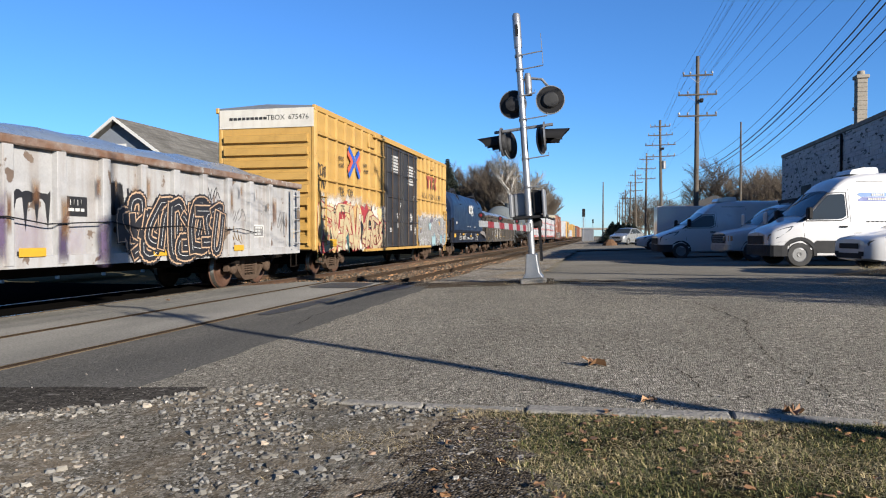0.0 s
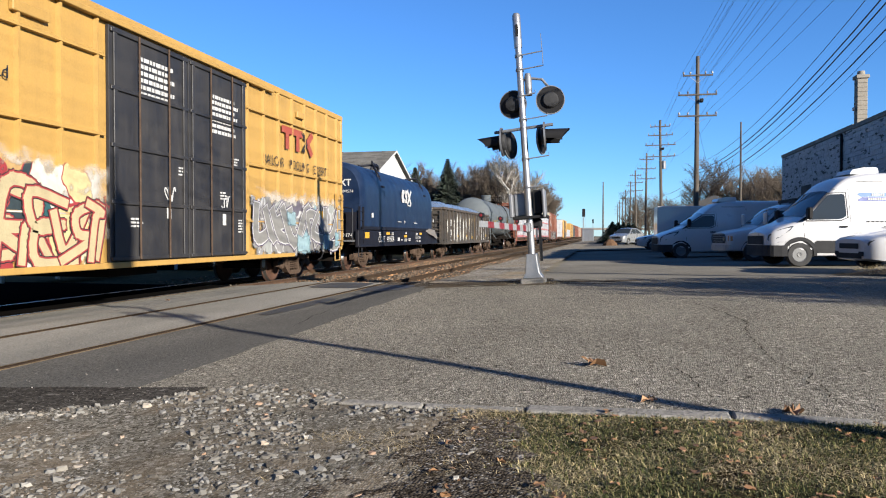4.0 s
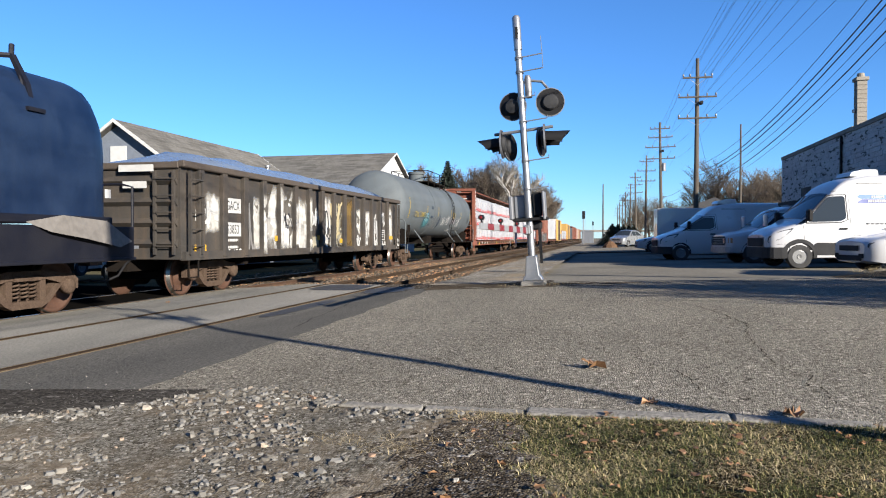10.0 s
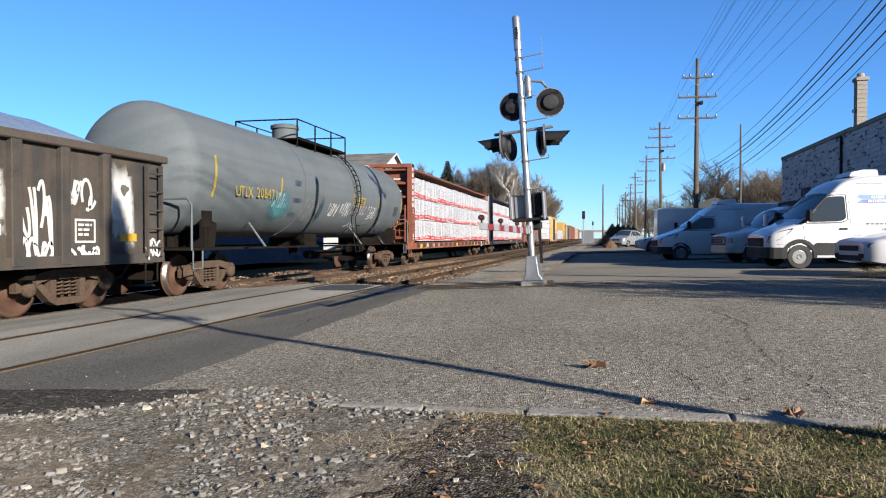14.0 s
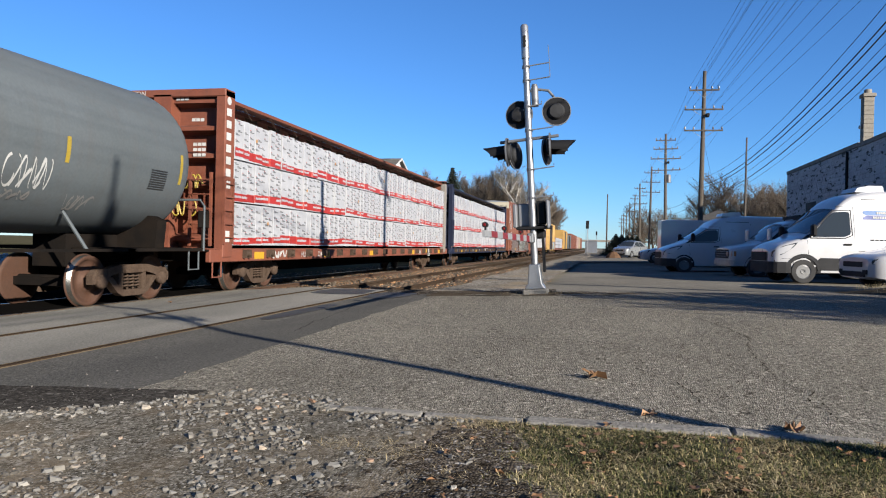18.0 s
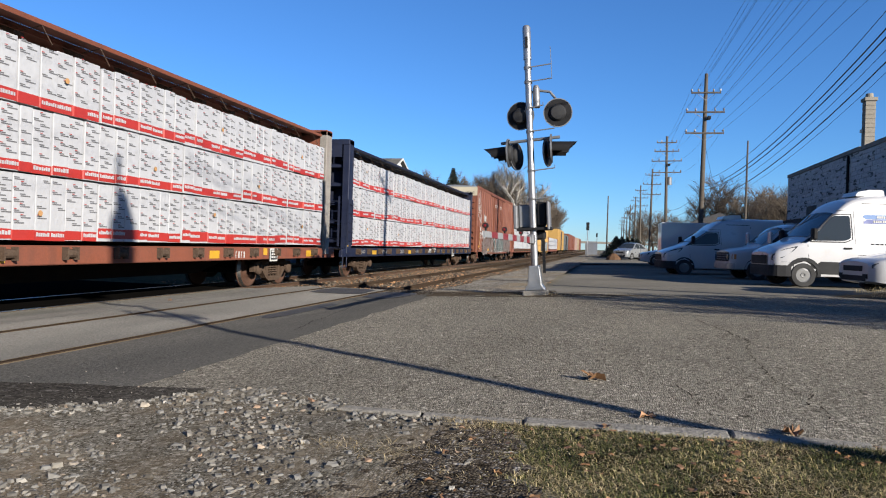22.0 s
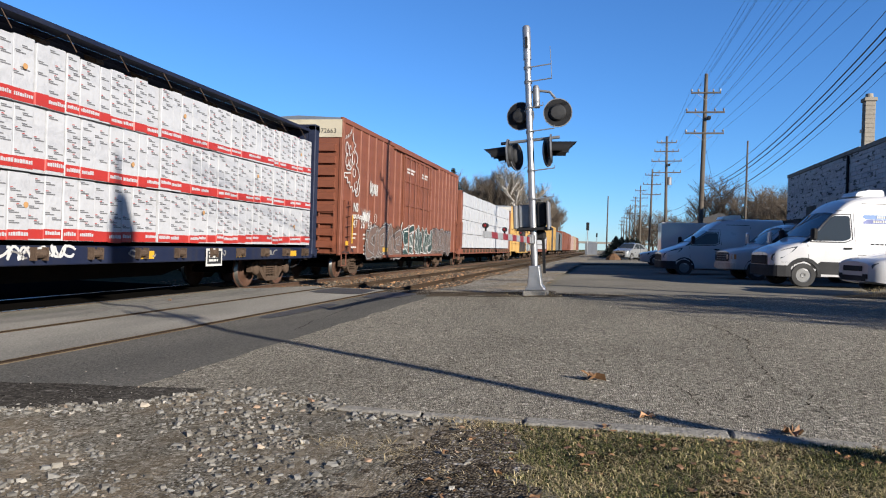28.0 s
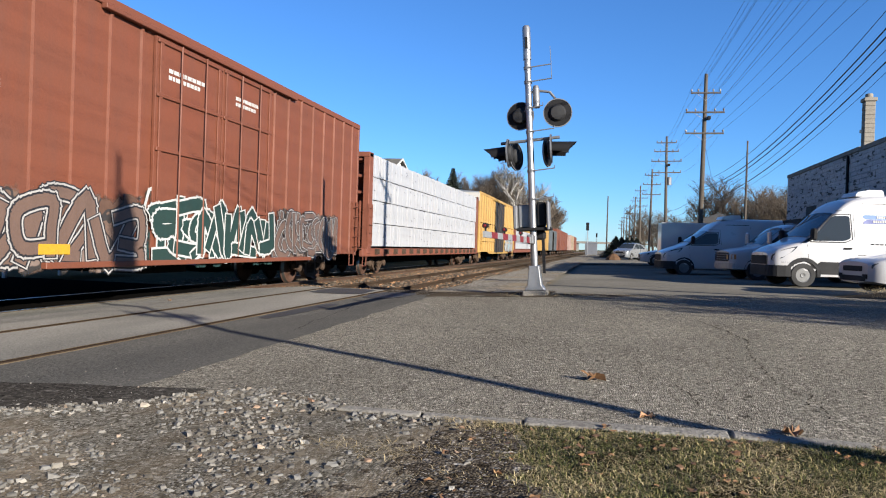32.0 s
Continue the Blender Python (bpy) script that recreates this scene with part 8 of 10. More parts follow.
def crossing_signal(at):
    sig = thing("crossing_signal", "silver railroad crossing signal mast with a lowered gate, leaning slightly", "crossing signal", at)
    part("foundation", M().chamfer(-0.26, 0.26, -0.26, 0.26, -0.25, 0.10, 0.03), mat_concrete, sig, "concrete footing")
    part("base_casting", M().prism([(-0.22, 0.10), (0.22, 0.10), (0.20, 0.15), (0.15, 0.22), (0.11, 0.62), (-0.11, 0.62), (-0.15, 0.22), (-0.20, 0.15)], -0.17, 0.17, "y"), mat_galv, sig, bevel=0.02)
    part("mast", M().lathe([(0.60, 0.075), (5.0, 0.068)], n=20, axis="z"), mat_silver, sig, smooth=True)
    part("mast_sleeve", M().lathe([(4.98, 0.085), (5.66, 0.085), (5.70, 0.06)], n=20, axis="z"), mat_galv, sig, "dull sleeve at the mast top", smooth=True)
    part("mast_slot", M().box(-0.03, 0.03, -0.0875, -0.084, 5.2, 5.45), mat_black, sig)
    # round units seen from behind, on short arms
    for x, z in ((-0.20, 3.82), (0.60, 3.80)):
        flasher(sig, x, z, 168 if x < 0 else 184, -0.05 if x > 0 else 0.12)
    part("upper_arm", M().tube([(0.0, 0, 4.28), (0.25, 0, 4.30), (0.45, 0, 4.26), (0.60, -0.02, 4.05)], 0.03, 8).tube([(0.0, 0, 3.9), (-0.2, 0.1, 3.9)], 0.03, 8), mat_case, sig)
    part("junction_box", M().lathe([(3.95, 0.075), (4.35, 0.075), (4.42, 0.05)], (0.16, 0, 0), 14, "z"), mat_case, sig, smooth=True)
    part("lower_arm", M().tube([(-0.62, 0, 3.24), (0.62, 0, 3.30)], 0.035, 8), mat_case, sig)
    for x, z in ((-0.46, 3.02), (0.44, 3.06)):
        flasher(sig, x, z, -92 if x < 0 else 92, -0.05)
        flasher(sig, x + (0.12 if x < 0 else -0.10), z - 0.04, -112 if x < 0 else 76, 0.25)
    # climbing rungs and the thin whip that they hold
    for z, w in ((4.80, 0.50), (4.50, 0.50), (3.95, 0.30), (3.45, 0.52), (2.62, 0.50), (2.02, 0.46)):
        part("step_rod", M().tube([(0, -0.08, z), (0.1, -0.08, z), (w, -0.08, z + 0.03), (w, -0.08, z + 0.09)], 0.013, 6), mat_case, sig)
        part("clamp", M().lathe([(z - 0.03, 0.085), (z + 0.03, 0.085)], n=16, axis="z"), mat_case, sig)
    part("whip", M().tube([(0.50, -0.08, 4.52), (0.50, -0.08, 4.84), (0.49, -0.08, 5.2)], 0.007, 5), mat_case, sig)
    # gate mechanism
    mech = part("gate_mechanism", M().chamfer(-0.32, 0.24, 0.09, 0.44, 1.42, 1.92, 0.03), mat_case, sig, "grey gate mechanism case")
    part("cover", M().chamfer(0.10, 0.28, -0.06, 0.09, 1.46, 1.95, 0.02), mat_black, mech)
    part("side_plate", M().chamfer(-0.40, -0.32, -0.16, 0.34, 1.40, 1.90, 0.02), mat_case, mech)
    part("side_plate", M().chamfer(0.30, 0.36, -0.2, 0.3, 1.36, 1.96, 0.02), mat_case, mech)
    part("shelf", M().chamfer(-0.34, 0.38, -0.14, 0.42, 1.36, 1.42, 0.01), mat_black, mech)
    part("counterweight", M().chamfer(-0.04, 0.24, 0.09, 0.36, 1.16, 1.36, 0.04), mat_black, mech)
    part("drive_rod", M().box(0.16, 0.22, 0.1, 0.16, 0.45, 1.2), mat_black, mech)
    # lowered gate arm across the street, striped red and white, with three lamps
    n = 11
    for k in range(n):
        a, b = 0.25 + 6.1 * k / n, 0.25 + 6.1 * (k + 1) / n - 0.003
        h = 0.062 - 0.024 * k / n
        part("gate_arm_stripe", M().box(-0.02 - 0.015, -0.02 + 0.015, -b, -a, 1.15 - h, 1.15 + h), mat_stripe_white if k % 2 == 0 else mat_stripe_red, sig)
    part("arm_bracket", M().chamfer(-0.08, 0.04, -0.5, 0.35, 1.07, 1.27, 0.02), mat_case, sig)
    for y in (-2.2, -4.4, -6.2):
        lamp = part("arm_lamp", M().lathe([(-0.05, 0.036), (0.05, 0.036)], (-0.02, y, 1.26), 14, "y"), mat_black, sig)
        part("lamp_lens", M().lathe([(-0.054, 0.008), (-0.05, 0.02)], (-0.02, y, 1.26), 14, "y"), mat_lens, lamp, "dark red lamp lens")
        part("lamp_bracket", M().box(-0.03, -0.01, y - 0.02, y + 0.02, 1.15, 1.27), mat_black, lamp)
    return sig


crossing_signal(pose(-1.36, 15.16, gz(-1.36), 0, -3.9, 0))

# ---- pole lines ----
mat_insul = mat("brown_glazed_insulator", (0.10, 0.07, 0.05), 0.4, grain=40, bump=0)


def utility_pole(x, y, top, arms, label="grey wooden utility pole with cross-arms", lean=0.0, r=0.16, group="utility poles"):
    p = thing("utility_pole", label, "utility pole", pose(x, y, gz(x), 0, lean, 0), group=group)
    h = top - gz(x)
    part("pole", M().lathe([(-0.3, r), (h * 0.5, r * 0.85), (h, r * 0.62)], n=12, axis="z"), mat_wood, p, smooth=True)
    for z, w in arms:
        a = part("crossarm", M().chamfer(-w, w, -0.15, -0.06, z - 0.045, z + 0.045, 0.01), mat_wood, p)
        for u in (-0.95, -0.5, 0.5, 0.95):
            part("insulator", M().lathe([(z + 0.06, 0.03), (z + 0.12, 0.05), (z + 0.2, 0.045), (z + 0.22, 0.02)], (u * w, -0.11, 0), 8, "z"), mat_insul, a)
        part("arm_brace", M().tube([(w * 0.55, -0.08, z - 0.05), (0, -0.1, z - 0.45), (-w * 0.55, -0.08, z - 0.05)], 0.015, 5), mat_galv, p)
    return p


POLES = [(5.45, -8.0, 12.3), (5.6, 45.0, 11.95), (5.6, 69.0, 11.95)] + [(5.6, 93.0 + 24 * k, 11.6) for k in range(7)]
ARMS = ((10.35, 0.85), (9.2, 1.1), (7.95, 1.1))
for _i, (_x, _y, _t) in enumerate(POLES):
    _a = ARMS if _i != 2 else ((10.9, 0.9), (10.1, 1.1), (9.2, 1.35), (8.15, 1.3))
    _p = utility_pole(_x, _y, _t, _a, lean=(0, 0.3, -1.0, 0.5, -0.8, 0.6, 0, 0.4, 0, 0)[_i])
    if _i == 2:
        part("transformer", M().lathe([(7.0, 0.2), (7.7, 0.2), (7.75, 0.12)], (0.28, 0, 0), 12, "z"), mat_case, _p)
    if _i in (1, 2):
        part("cable_box", M().chamfer(0.12, 0.32, -0.3, 0.1, 8.75, 8.95, 0.03), mat_black, _p)
mat_cable = mat("black_cable", (0.012, 0.012, 0.013), 0.6, grain=30, bump=0)


def wire(a, b, sag, r=0.006, name="wire", label="thin black overhead wire", n=18):
    a, b = Vector(a), Vector(b)
    pts = [a.lerp(b, k / n) - Vector((0, 0, 4 * sag * (k / n) * (1 - k / n))) for k in range(n + 1)]
    return solid(name, M().tube(pts, r, 5), mat_cable, label, "wire", group="overhead wires", smooth=True)


for _i in range(len(POLES) - 1):
    (_xa, _ya, _ta), (_xb, _yb, _tb) = POLES[_i], POLES[_i + 1]
    wire((_xa, _ya, _ta), (_xb, _yb, _tb), 0.4)
    for _z, _w in ARMS:
        for _u in (-0.95, 0.95) if _i else (-0.95, -0.5, 0.5, 0.95):
            wire((_xa + _u * _w, _ya, gz(_xa) + _z + 0.2), (_xb + _u * _w, _yb, gz(_xb) + _z + 0.2), 0.45 + 0.1 * abs(_u))
    if _i:
        for _z, _r, _s in ((5.1, 0.012, 0.35), (4.6, 0.012, 0.4)):
            wire((_xa + 0.15, _ya, _z), (_xb + 0.15, _yb, _z), _s, _r, "cable", "thick black overhead cable")
for _za, _zb, _s, _r in ((9.1, 5.2, 1.6, 0.017), (8.9, 5.02, 1.6, 0.017), (8.35, 4.45, 1.6, 0.016), (9.5, 5.6, 1.6, 0.009), (8.6, 4.75, 1.6, 0.007), (8.1, 4.25, 1.6, 0.006)):
    wire((5.9, 2.0, _za), (5.7, 45.0, _zb), _s, _r, "cable", "black overhead cable sagging along the street")
wire((6.7, 15.0, 11.3), (8.1, 17.8, 4.0), 0.0, 0.008, "guy_wire", "steel guy wire stretched down from a pole")
wire((5.6, 45.0, 8.2), (8.5, 52.0, 0.5), 0.0, 0.008, "guy_wire", "steel guy wire stretched down from a pole")
# a pole with a lamp arm just outside the view, whose shadow crosses the street
_p = utility_pole(6.05, -0.20, 8.9, ((4.9, 0.55),), "slim wooden pole by the street with a short arm", r=0.07, group="")
# unseen shape, guessed and added to broaden the pole's shadow on the train
part("transformer", M().lathe([(6.35, 0.26), (7.15, 0.28), (7.35, 0.20), (7.75, 0.05)], (-0.15, 0.28, 0), 14, "z"), mat_case, _p, "unseen transformer-like shape added for its broad shadow", smooth=True)
utility_pole(6.7, 15.0, 12.2, ((9.4, 1.0),), "tall wooden utility pole at the corner of the lot", group="")
utility_pole(10.8, 60.0, 10.2, (), "bare wooden pole behind the lot", r=0.1, group="")
utility_pole(0.45, 105.0, 9.0, (), "slim pale pole beside the lane", r=0.12, group="")


# ---- painted block building with a chimney ----
mat_block = mat("peeling_white_block", (0.60, 0.60, 0.60), 0.85, col2=(0.48, 0.48, 0.49), scale=0.8, amount=0.8, grain=12, grain_amount=0.2, bump=0.5, island=0.10, patch=(0.07, 0.063, 0.057), patch_scale=3.2, patch_cut=0.585, patch_width=0.03, stretch=(1, 0.6, 2.2))
mat_chimney = mat("buff_chimney_block", (0.42, 0.385, 0.33), 0.9, col2=(0.33, 0.30, 0.255), scale=3, grain=20, grain_amount=0.3, island=0.2)
BX, BY0, BY1, BZ = 10.5, 22.6, 45.6, 5.98
bld = thing("block_building", "low industrial building of painted blocks, white paint peeling", "building", kind="structure")
part("core", M().box(BX + 0.06, 38, BY0, BY1, 0.2, BZ - 0.15), mat_block, bld)
_m = M()
_rnd = random.Random(8)
_z = 0.42
_row = 0
while _z < BZ - 0.25:
    _y = BY0 + (0.2 if _row % 2 else 0.0)
    while _y < BY1 - 0.1:
        _e = min(_y + 0.4, BY1)
        _d = _rnd.uniform(-0.006, 0.006)
        _m.box(BX + _d, BX + 0.07, _y + 0.006, _e - 0.006, _z + 0.006, _z + 0.194)
        _y += 0.4
    _z += 0.2
    _row += 1
tagged(part("block_courses", _m, mat_block, bld, "courses of peeling white-painted blocks"), kind="stuff")
for _a, _b, _h in ((BY0, 28.0, 0.0), (28.0, 33.5, -0.02), (33.5, BY1, 0.02)):
    part("coping", M().chamfer(BX - 0.05, BX + 0.4, _a, _b - 0.01, BZ - 0.17 + _h, BZ + 0.02 + _h, 0.015), mat_concrete, bld)
part("downpipe", M().tube([(BX - 0.06, 34.8, BZ - 0.2), (BX - 0.06, 34.8, 3.0)], 0.06, 8), mat_black, bld)
_w = part("window", M().box(BX - 0.015, BX + 0.02, 39.6, 41.4, 2.7, 3.9), mat_black, bld, "dark boarded window")
part("sill", M().chamfer(BX - 0.07, BX + 0.02, 39.5, 41.5, 2.6, 2.7, 0.01), mat_concrete, _w)
CH = 0.21
chim = thing("chimney", "tall square buff chimney with a corbelled cap", "chimney", pose(11.4, 35.4, BZ - 0.1))
_z = 0.0
_k = 0
while _z < 2.3:
    part("chimney_course", M().chamfer(-CH, CH, -CH, CH, _z, _z + 0.195, 0.012), mat_chimney, chim)
    _z += 0.2
part("cap", M().chamfer(-CH - 0.06, CH + 0.06, -CH - 0.06, CH + 0.06, 2.4, 2.56, 0.02), mat_chimney, chim)
part("flue", M().lathe([(2.56, 0.17), (2.75, 0.15)], n=14, axis="z"), mat_chimney, chim)
part("base_step", M().chamfer(-0.45, 0.4, -0.4, 0.4, -0.15, 0.06, 0.02), mat_concrete, chim)
part("wall_lamp", M().chamfer(-0.34, -0.26, -0.1, 0.05, 1.0, 1.15, 0.02), mat_white, chim)

# ---- vans and cars parked nose to the lane ----
mat_vanwhite = mat("white_van_paint", (0.62, 0.62, 0.635), 0.35, col2=(0.58, 0.58, 0.595), scale=1.5, grain=20, grain_amount=0.04, bump=0, coat=0.6)
mat_vanclad = mat("grey_plastic_cladding", (0.040, 0.041, 0.044), 0.8, spec=0.2, grain=60, grain_amount=0.2)
mat_glass = glass_mat("dark_window_glass")
mat_hub = mat("silver_wheel_paint", (0.20, 0.205, 0.21), 0.5, 0.3, grain=40, grain_amount=0.15)
mat_blue = mat("blue_vinyl", (0.006, 0.04, 0.30), 0.5, grain=40, grain_amount=0.05, bump=0)
mat_paleblue = mat("pale_blue_vinyl", (0.03, 0.17, 0.48), 0.5, grain=40, grain_amount=0.05, bump=0)
mat_lamp = glass_mat("headlamp_glass", (0.035, 0.04, 0.05), 0.15)
mat_amber = mat("amber_lamp", (0.6, 0.2, 0.02), 0.3, grain=50, bump=0)
mat_seam = mat("panel_gap_black", (0.03, 0.03, 0.032), 0.8, grain=50, bump=0)


def wheel_of(car, x, y, r, side):
    t = part("wheel", M().lathe([(-0.11, r * 0.6), (-0.115, r * 0.75), (-0.11, r - 0.02), (-0.08, r), (0.08, r), (0.11, r - 0.02), (0.115, r * 0.75), (0.11, r * 0.6), (0.05, r * 0.58)], (0, 0, 0), 28, "y", False), mat_rubber, car, "black tyre", at=Matrix.Translation((x, y, r)), smooth=True)
    s = side
    prof = [(0.02, 0.03), (0.10, 0.035), (0.105, 0.07), (0.06, 0.085), (0.045, r * 0.34), (0.06, r * 0.46), (0.098, r * 0.56), (0.108, r * 0.6), (0.09, r * 0.62)]
    part("rim", M().lathe([(p[0] * s, p[1]) for p in prof], (0, 0, 0), 24, "y"), mat_hub, t, smooth=True)
    m = M()
    for k in range(8):
        a = 2 * math.pi * k / 8
        cx, cz = math.cos(a) * r * 0.43, math.sin(a) * r * 0.43
        m.lathe(sorted([(0.045 * s, 0.036), (0.068 * s, 0.034)]), (cx, 0, cz), 8, "y")
    part("rim_holes", m, mat_black, t)
    return t


def smooth_profile(pts, n=5, r=0.12):
    """Rounds the corners of an outline."""
    out = []
    k = len(pts)
    for i in range(k):
        p0, p1, p2 = Vector(pts[i - 1]), Vector(pts[i]), Vector(pts[(i + 1) % k])
        a, b = p0 - p1, p2 - p1
        q = min(r, a.length * 0.45, b.length * 0.45)
        s, e = p1 + a.normalized() * q, p1 + b.normalized() * q
        for j in range(n + 1):
            t = j / n
            v = s * (1 - t) ** 2 + p1 * 2 * t * (1 - t) + e * t * t
            out.append((v.x, v.y))
    return out


class Body:
    """A car body lofted from cross-sections along x: roofline, plan width, lean of the sides above the waist."""

    def __init__(self, length, top, plan, bottom, waist, roof, tuck, round_edge=0.13, crown=0.05):
        self.length, self.top, self.plan, self.bottom = length, top, plan, bottom
        self.waist, self.roof, self.tuck, self.edge, self.crown = waist, roof, tuck, round_edge, crown

    def zt(self, x):
        # the roofline is eased at its corners
        return sum(w * float(np.interp(x + d, [p[0] for p in self.top], [p[1] for p in self.top])) for d, w in ((-0.12, 0.15), (-0.06, 0.2), (0, 0.3), (0.06, 0.2), (0.12, 0.15)))

    def zb(self, x):
        return float(np.interp(x, [p[0] for p in self.bottom], [p[1] for p in self.bottom]))

    def side(self, x, z):
        hw = float(np.interp(x, [p[0] for p in self.plan], [p[1] for p in self.plan]))
        low = 0.05 * max(0.0, 1 - (z - self.zb(x)) / 0.35) ** 2
        return hw - self.tuck * max(0.0, z - self.waist) / (self.roof - self.waist) - low

    def section(self, x):
        zt, zb = self.zt(x), self.zb(x)
        e = min(self.edge, 0.4 * (zt - zb))
        pts = [(0.0, zb), (self.side(x, zb) * 0.8, zb)]
        for k in range(7):
            z = zb + 0.03 + (zt - e - zb - 0.03) * k / 6
            pts.append((self.side(x, z), z))
        ys = pts[-1][0]
        for k in range(1, 5):
            a = math.pi / 2 * k / 4
            pts.append((ys - e * (1 - math.cos(a)), zt - e + e * math.sin(a)))
        yt = ys - e
        for k in (0.75, 0.5, 0.25, 0.0):
            pts.append((yt * k, zt + self.crown * (1 - k * k)))
        return pts

    def stations(self):
        return [0.0, 0.03, 0.08, 0.15] + steps(0.22, self.length - 0.25, 0.12) + [self.length - 0.12, self.length - 0.05, self.length]

    def mesh(self):
        vs, fs = [], []
        xs = self.stations()
        n = 0
        for x in xs:
            h = self.section(x)
            ring = [(x, y, z) for y, z in h] + [(x, -y, z) for y, z in h[-2:0:-1]]
            n = len(ring)
            vs += ring
        for j in range(len(xs) - 1):
            for i in range(n):
                fs.append((j * n + i, (j + 1) * n + i, (j + 1) * n + (i + 1) % n, j * n + (i + 1) % n)[::-1])
        fs.append(tuple(range(n)))
        fs.append(tuple(range(len(xs) * n - 1, (len(xs) - 1) * n - 1, -1)))
        return M().add(vs, fs)

    def screen(self, xa, xb, out=0.012, keep=0.93):
        """A pane that lies on the sloping top between two stations."""
        vs, fs = [], []
        xs = steps(xa, xb, 0.08)
        for x in xs:
            h = self.section(x)
            yt, e = h[-5][0], self.edge * 0.7
            for k in range(-4, 5):
                y = (yt + e) * keep * k / 4
                u = min(1.0, abs(y) / max(yt, 0.01))
                drop = max(0.0, abs(y) - yt) ** 2 / (2 * self.edge)
                vs.append((x - out, y, self.zt(x) + self.crown * (1 - u * u) - drop + out))
        for j in range(len(xs) - 1):
            for i in range(8):
                fs.append((j * 9 + i, (j + 1) * 9 + i, (j + 1) * 9 + i + 1, j * 9 + i + 1)[::-1])
        return M().add(vs, fs)

    def pane(self, pts, side=-1, out=0.006, th=0.02):
        """A flat piece given by its outline in (x, z), lying on one side."""
        vs = [(x, side * (self.side(x, z) + out), z) for x, z in pts] + [(x, side * (self.side(x, z) + out - th), z) for x, z in pts]
        k = len(pts)
        fs = [tuple(range(k)) if side < 0 else tuple(range(k - 1, -1, -1)), tuple(range(2 * k - 1, k - 1, -1)) if side < 0 else tuple(range(k, 2 * k))] + [(i, i + k, (i + 1) % k + k, (i + 1) % k) for i in range(k)]
        return M().add(vs, fs)

    def nose(self, z0, z1, y0, y1, out=0.012, th=0.03):
        """A piece that wraps round the front between two heights, from one side's y to the other's, following the plan."""
        pts = []
        for x in (0.0, 0.04, 0.10, 0.18, 0.28, 0.4, 0.55):
            pts.append((x, self.side(x, (z0 + z1) / 2)))
        front = pts[0][1]
        path = [(pts[0][0], y) for y in np.linspace(y0, y1, 9) if abs(y) < front]
        if y1 > front:
            path += [p for p in pts if p[1] <= y1 + 1e-6]
        if y0 < -front:
            path = [(x, -y) for x, y in pts[::-1] if -y >= y0 - 1e-6] + path
        vs, fs = [], []
        for x, y in path:
            nx, ny = (-out, 0.0) if abs(y) < front - 0.01 else (-out * 0.5, math.copysign(out, y))
            for z in (z0, z1):
                lean_back = max(0.0, x) * 0.0
                vs += [(x + nx + lean_back, y + ny, z), (x + nx + th, y * 0.99, z)]
        for i in range(len(path) - 1):
            a, b = 4 * i, 4 * i + 4
            fs += [(a, a + 2, b + 2, b), (a + 2, a + 3, b + 3, b + 2), (a + 1, a, b, b + 1)]
        return M().add(vs, fs)


def arch(x, r, z=0.36, a0=-0.1):
    return [(x + r * math.cos(a), z + r * math.sin(a)) for a in np.linspace(a0, math.pi - a0, 16)]


def seam(pts, w=0.012):
    """A thin closed strip along an open line."""
    left, right = [], []
    for i, p in enumerate(pts):
        a, b = Vector(pts[max(i - 1, 0)]), Vector(pts[min(i + 1, len(pts) - 1)])
        d = (b - a).normalized() * w / 2
        left.append((p[0] - d.y, p[1] + d.x))
        right.append((p[0] + d.y, p[1] - d.x))
    return left + right[::-1]


def van_wheels(v, body, b, xs, half, r, big):
    for side in (-1, 1):
        for x in xs:
            part("wheel_arch", b.pane(arch(x, big, r), side, 0.004), mat_black, body)
            wheel_of(v, x, side * (half - 0.10), r, side)


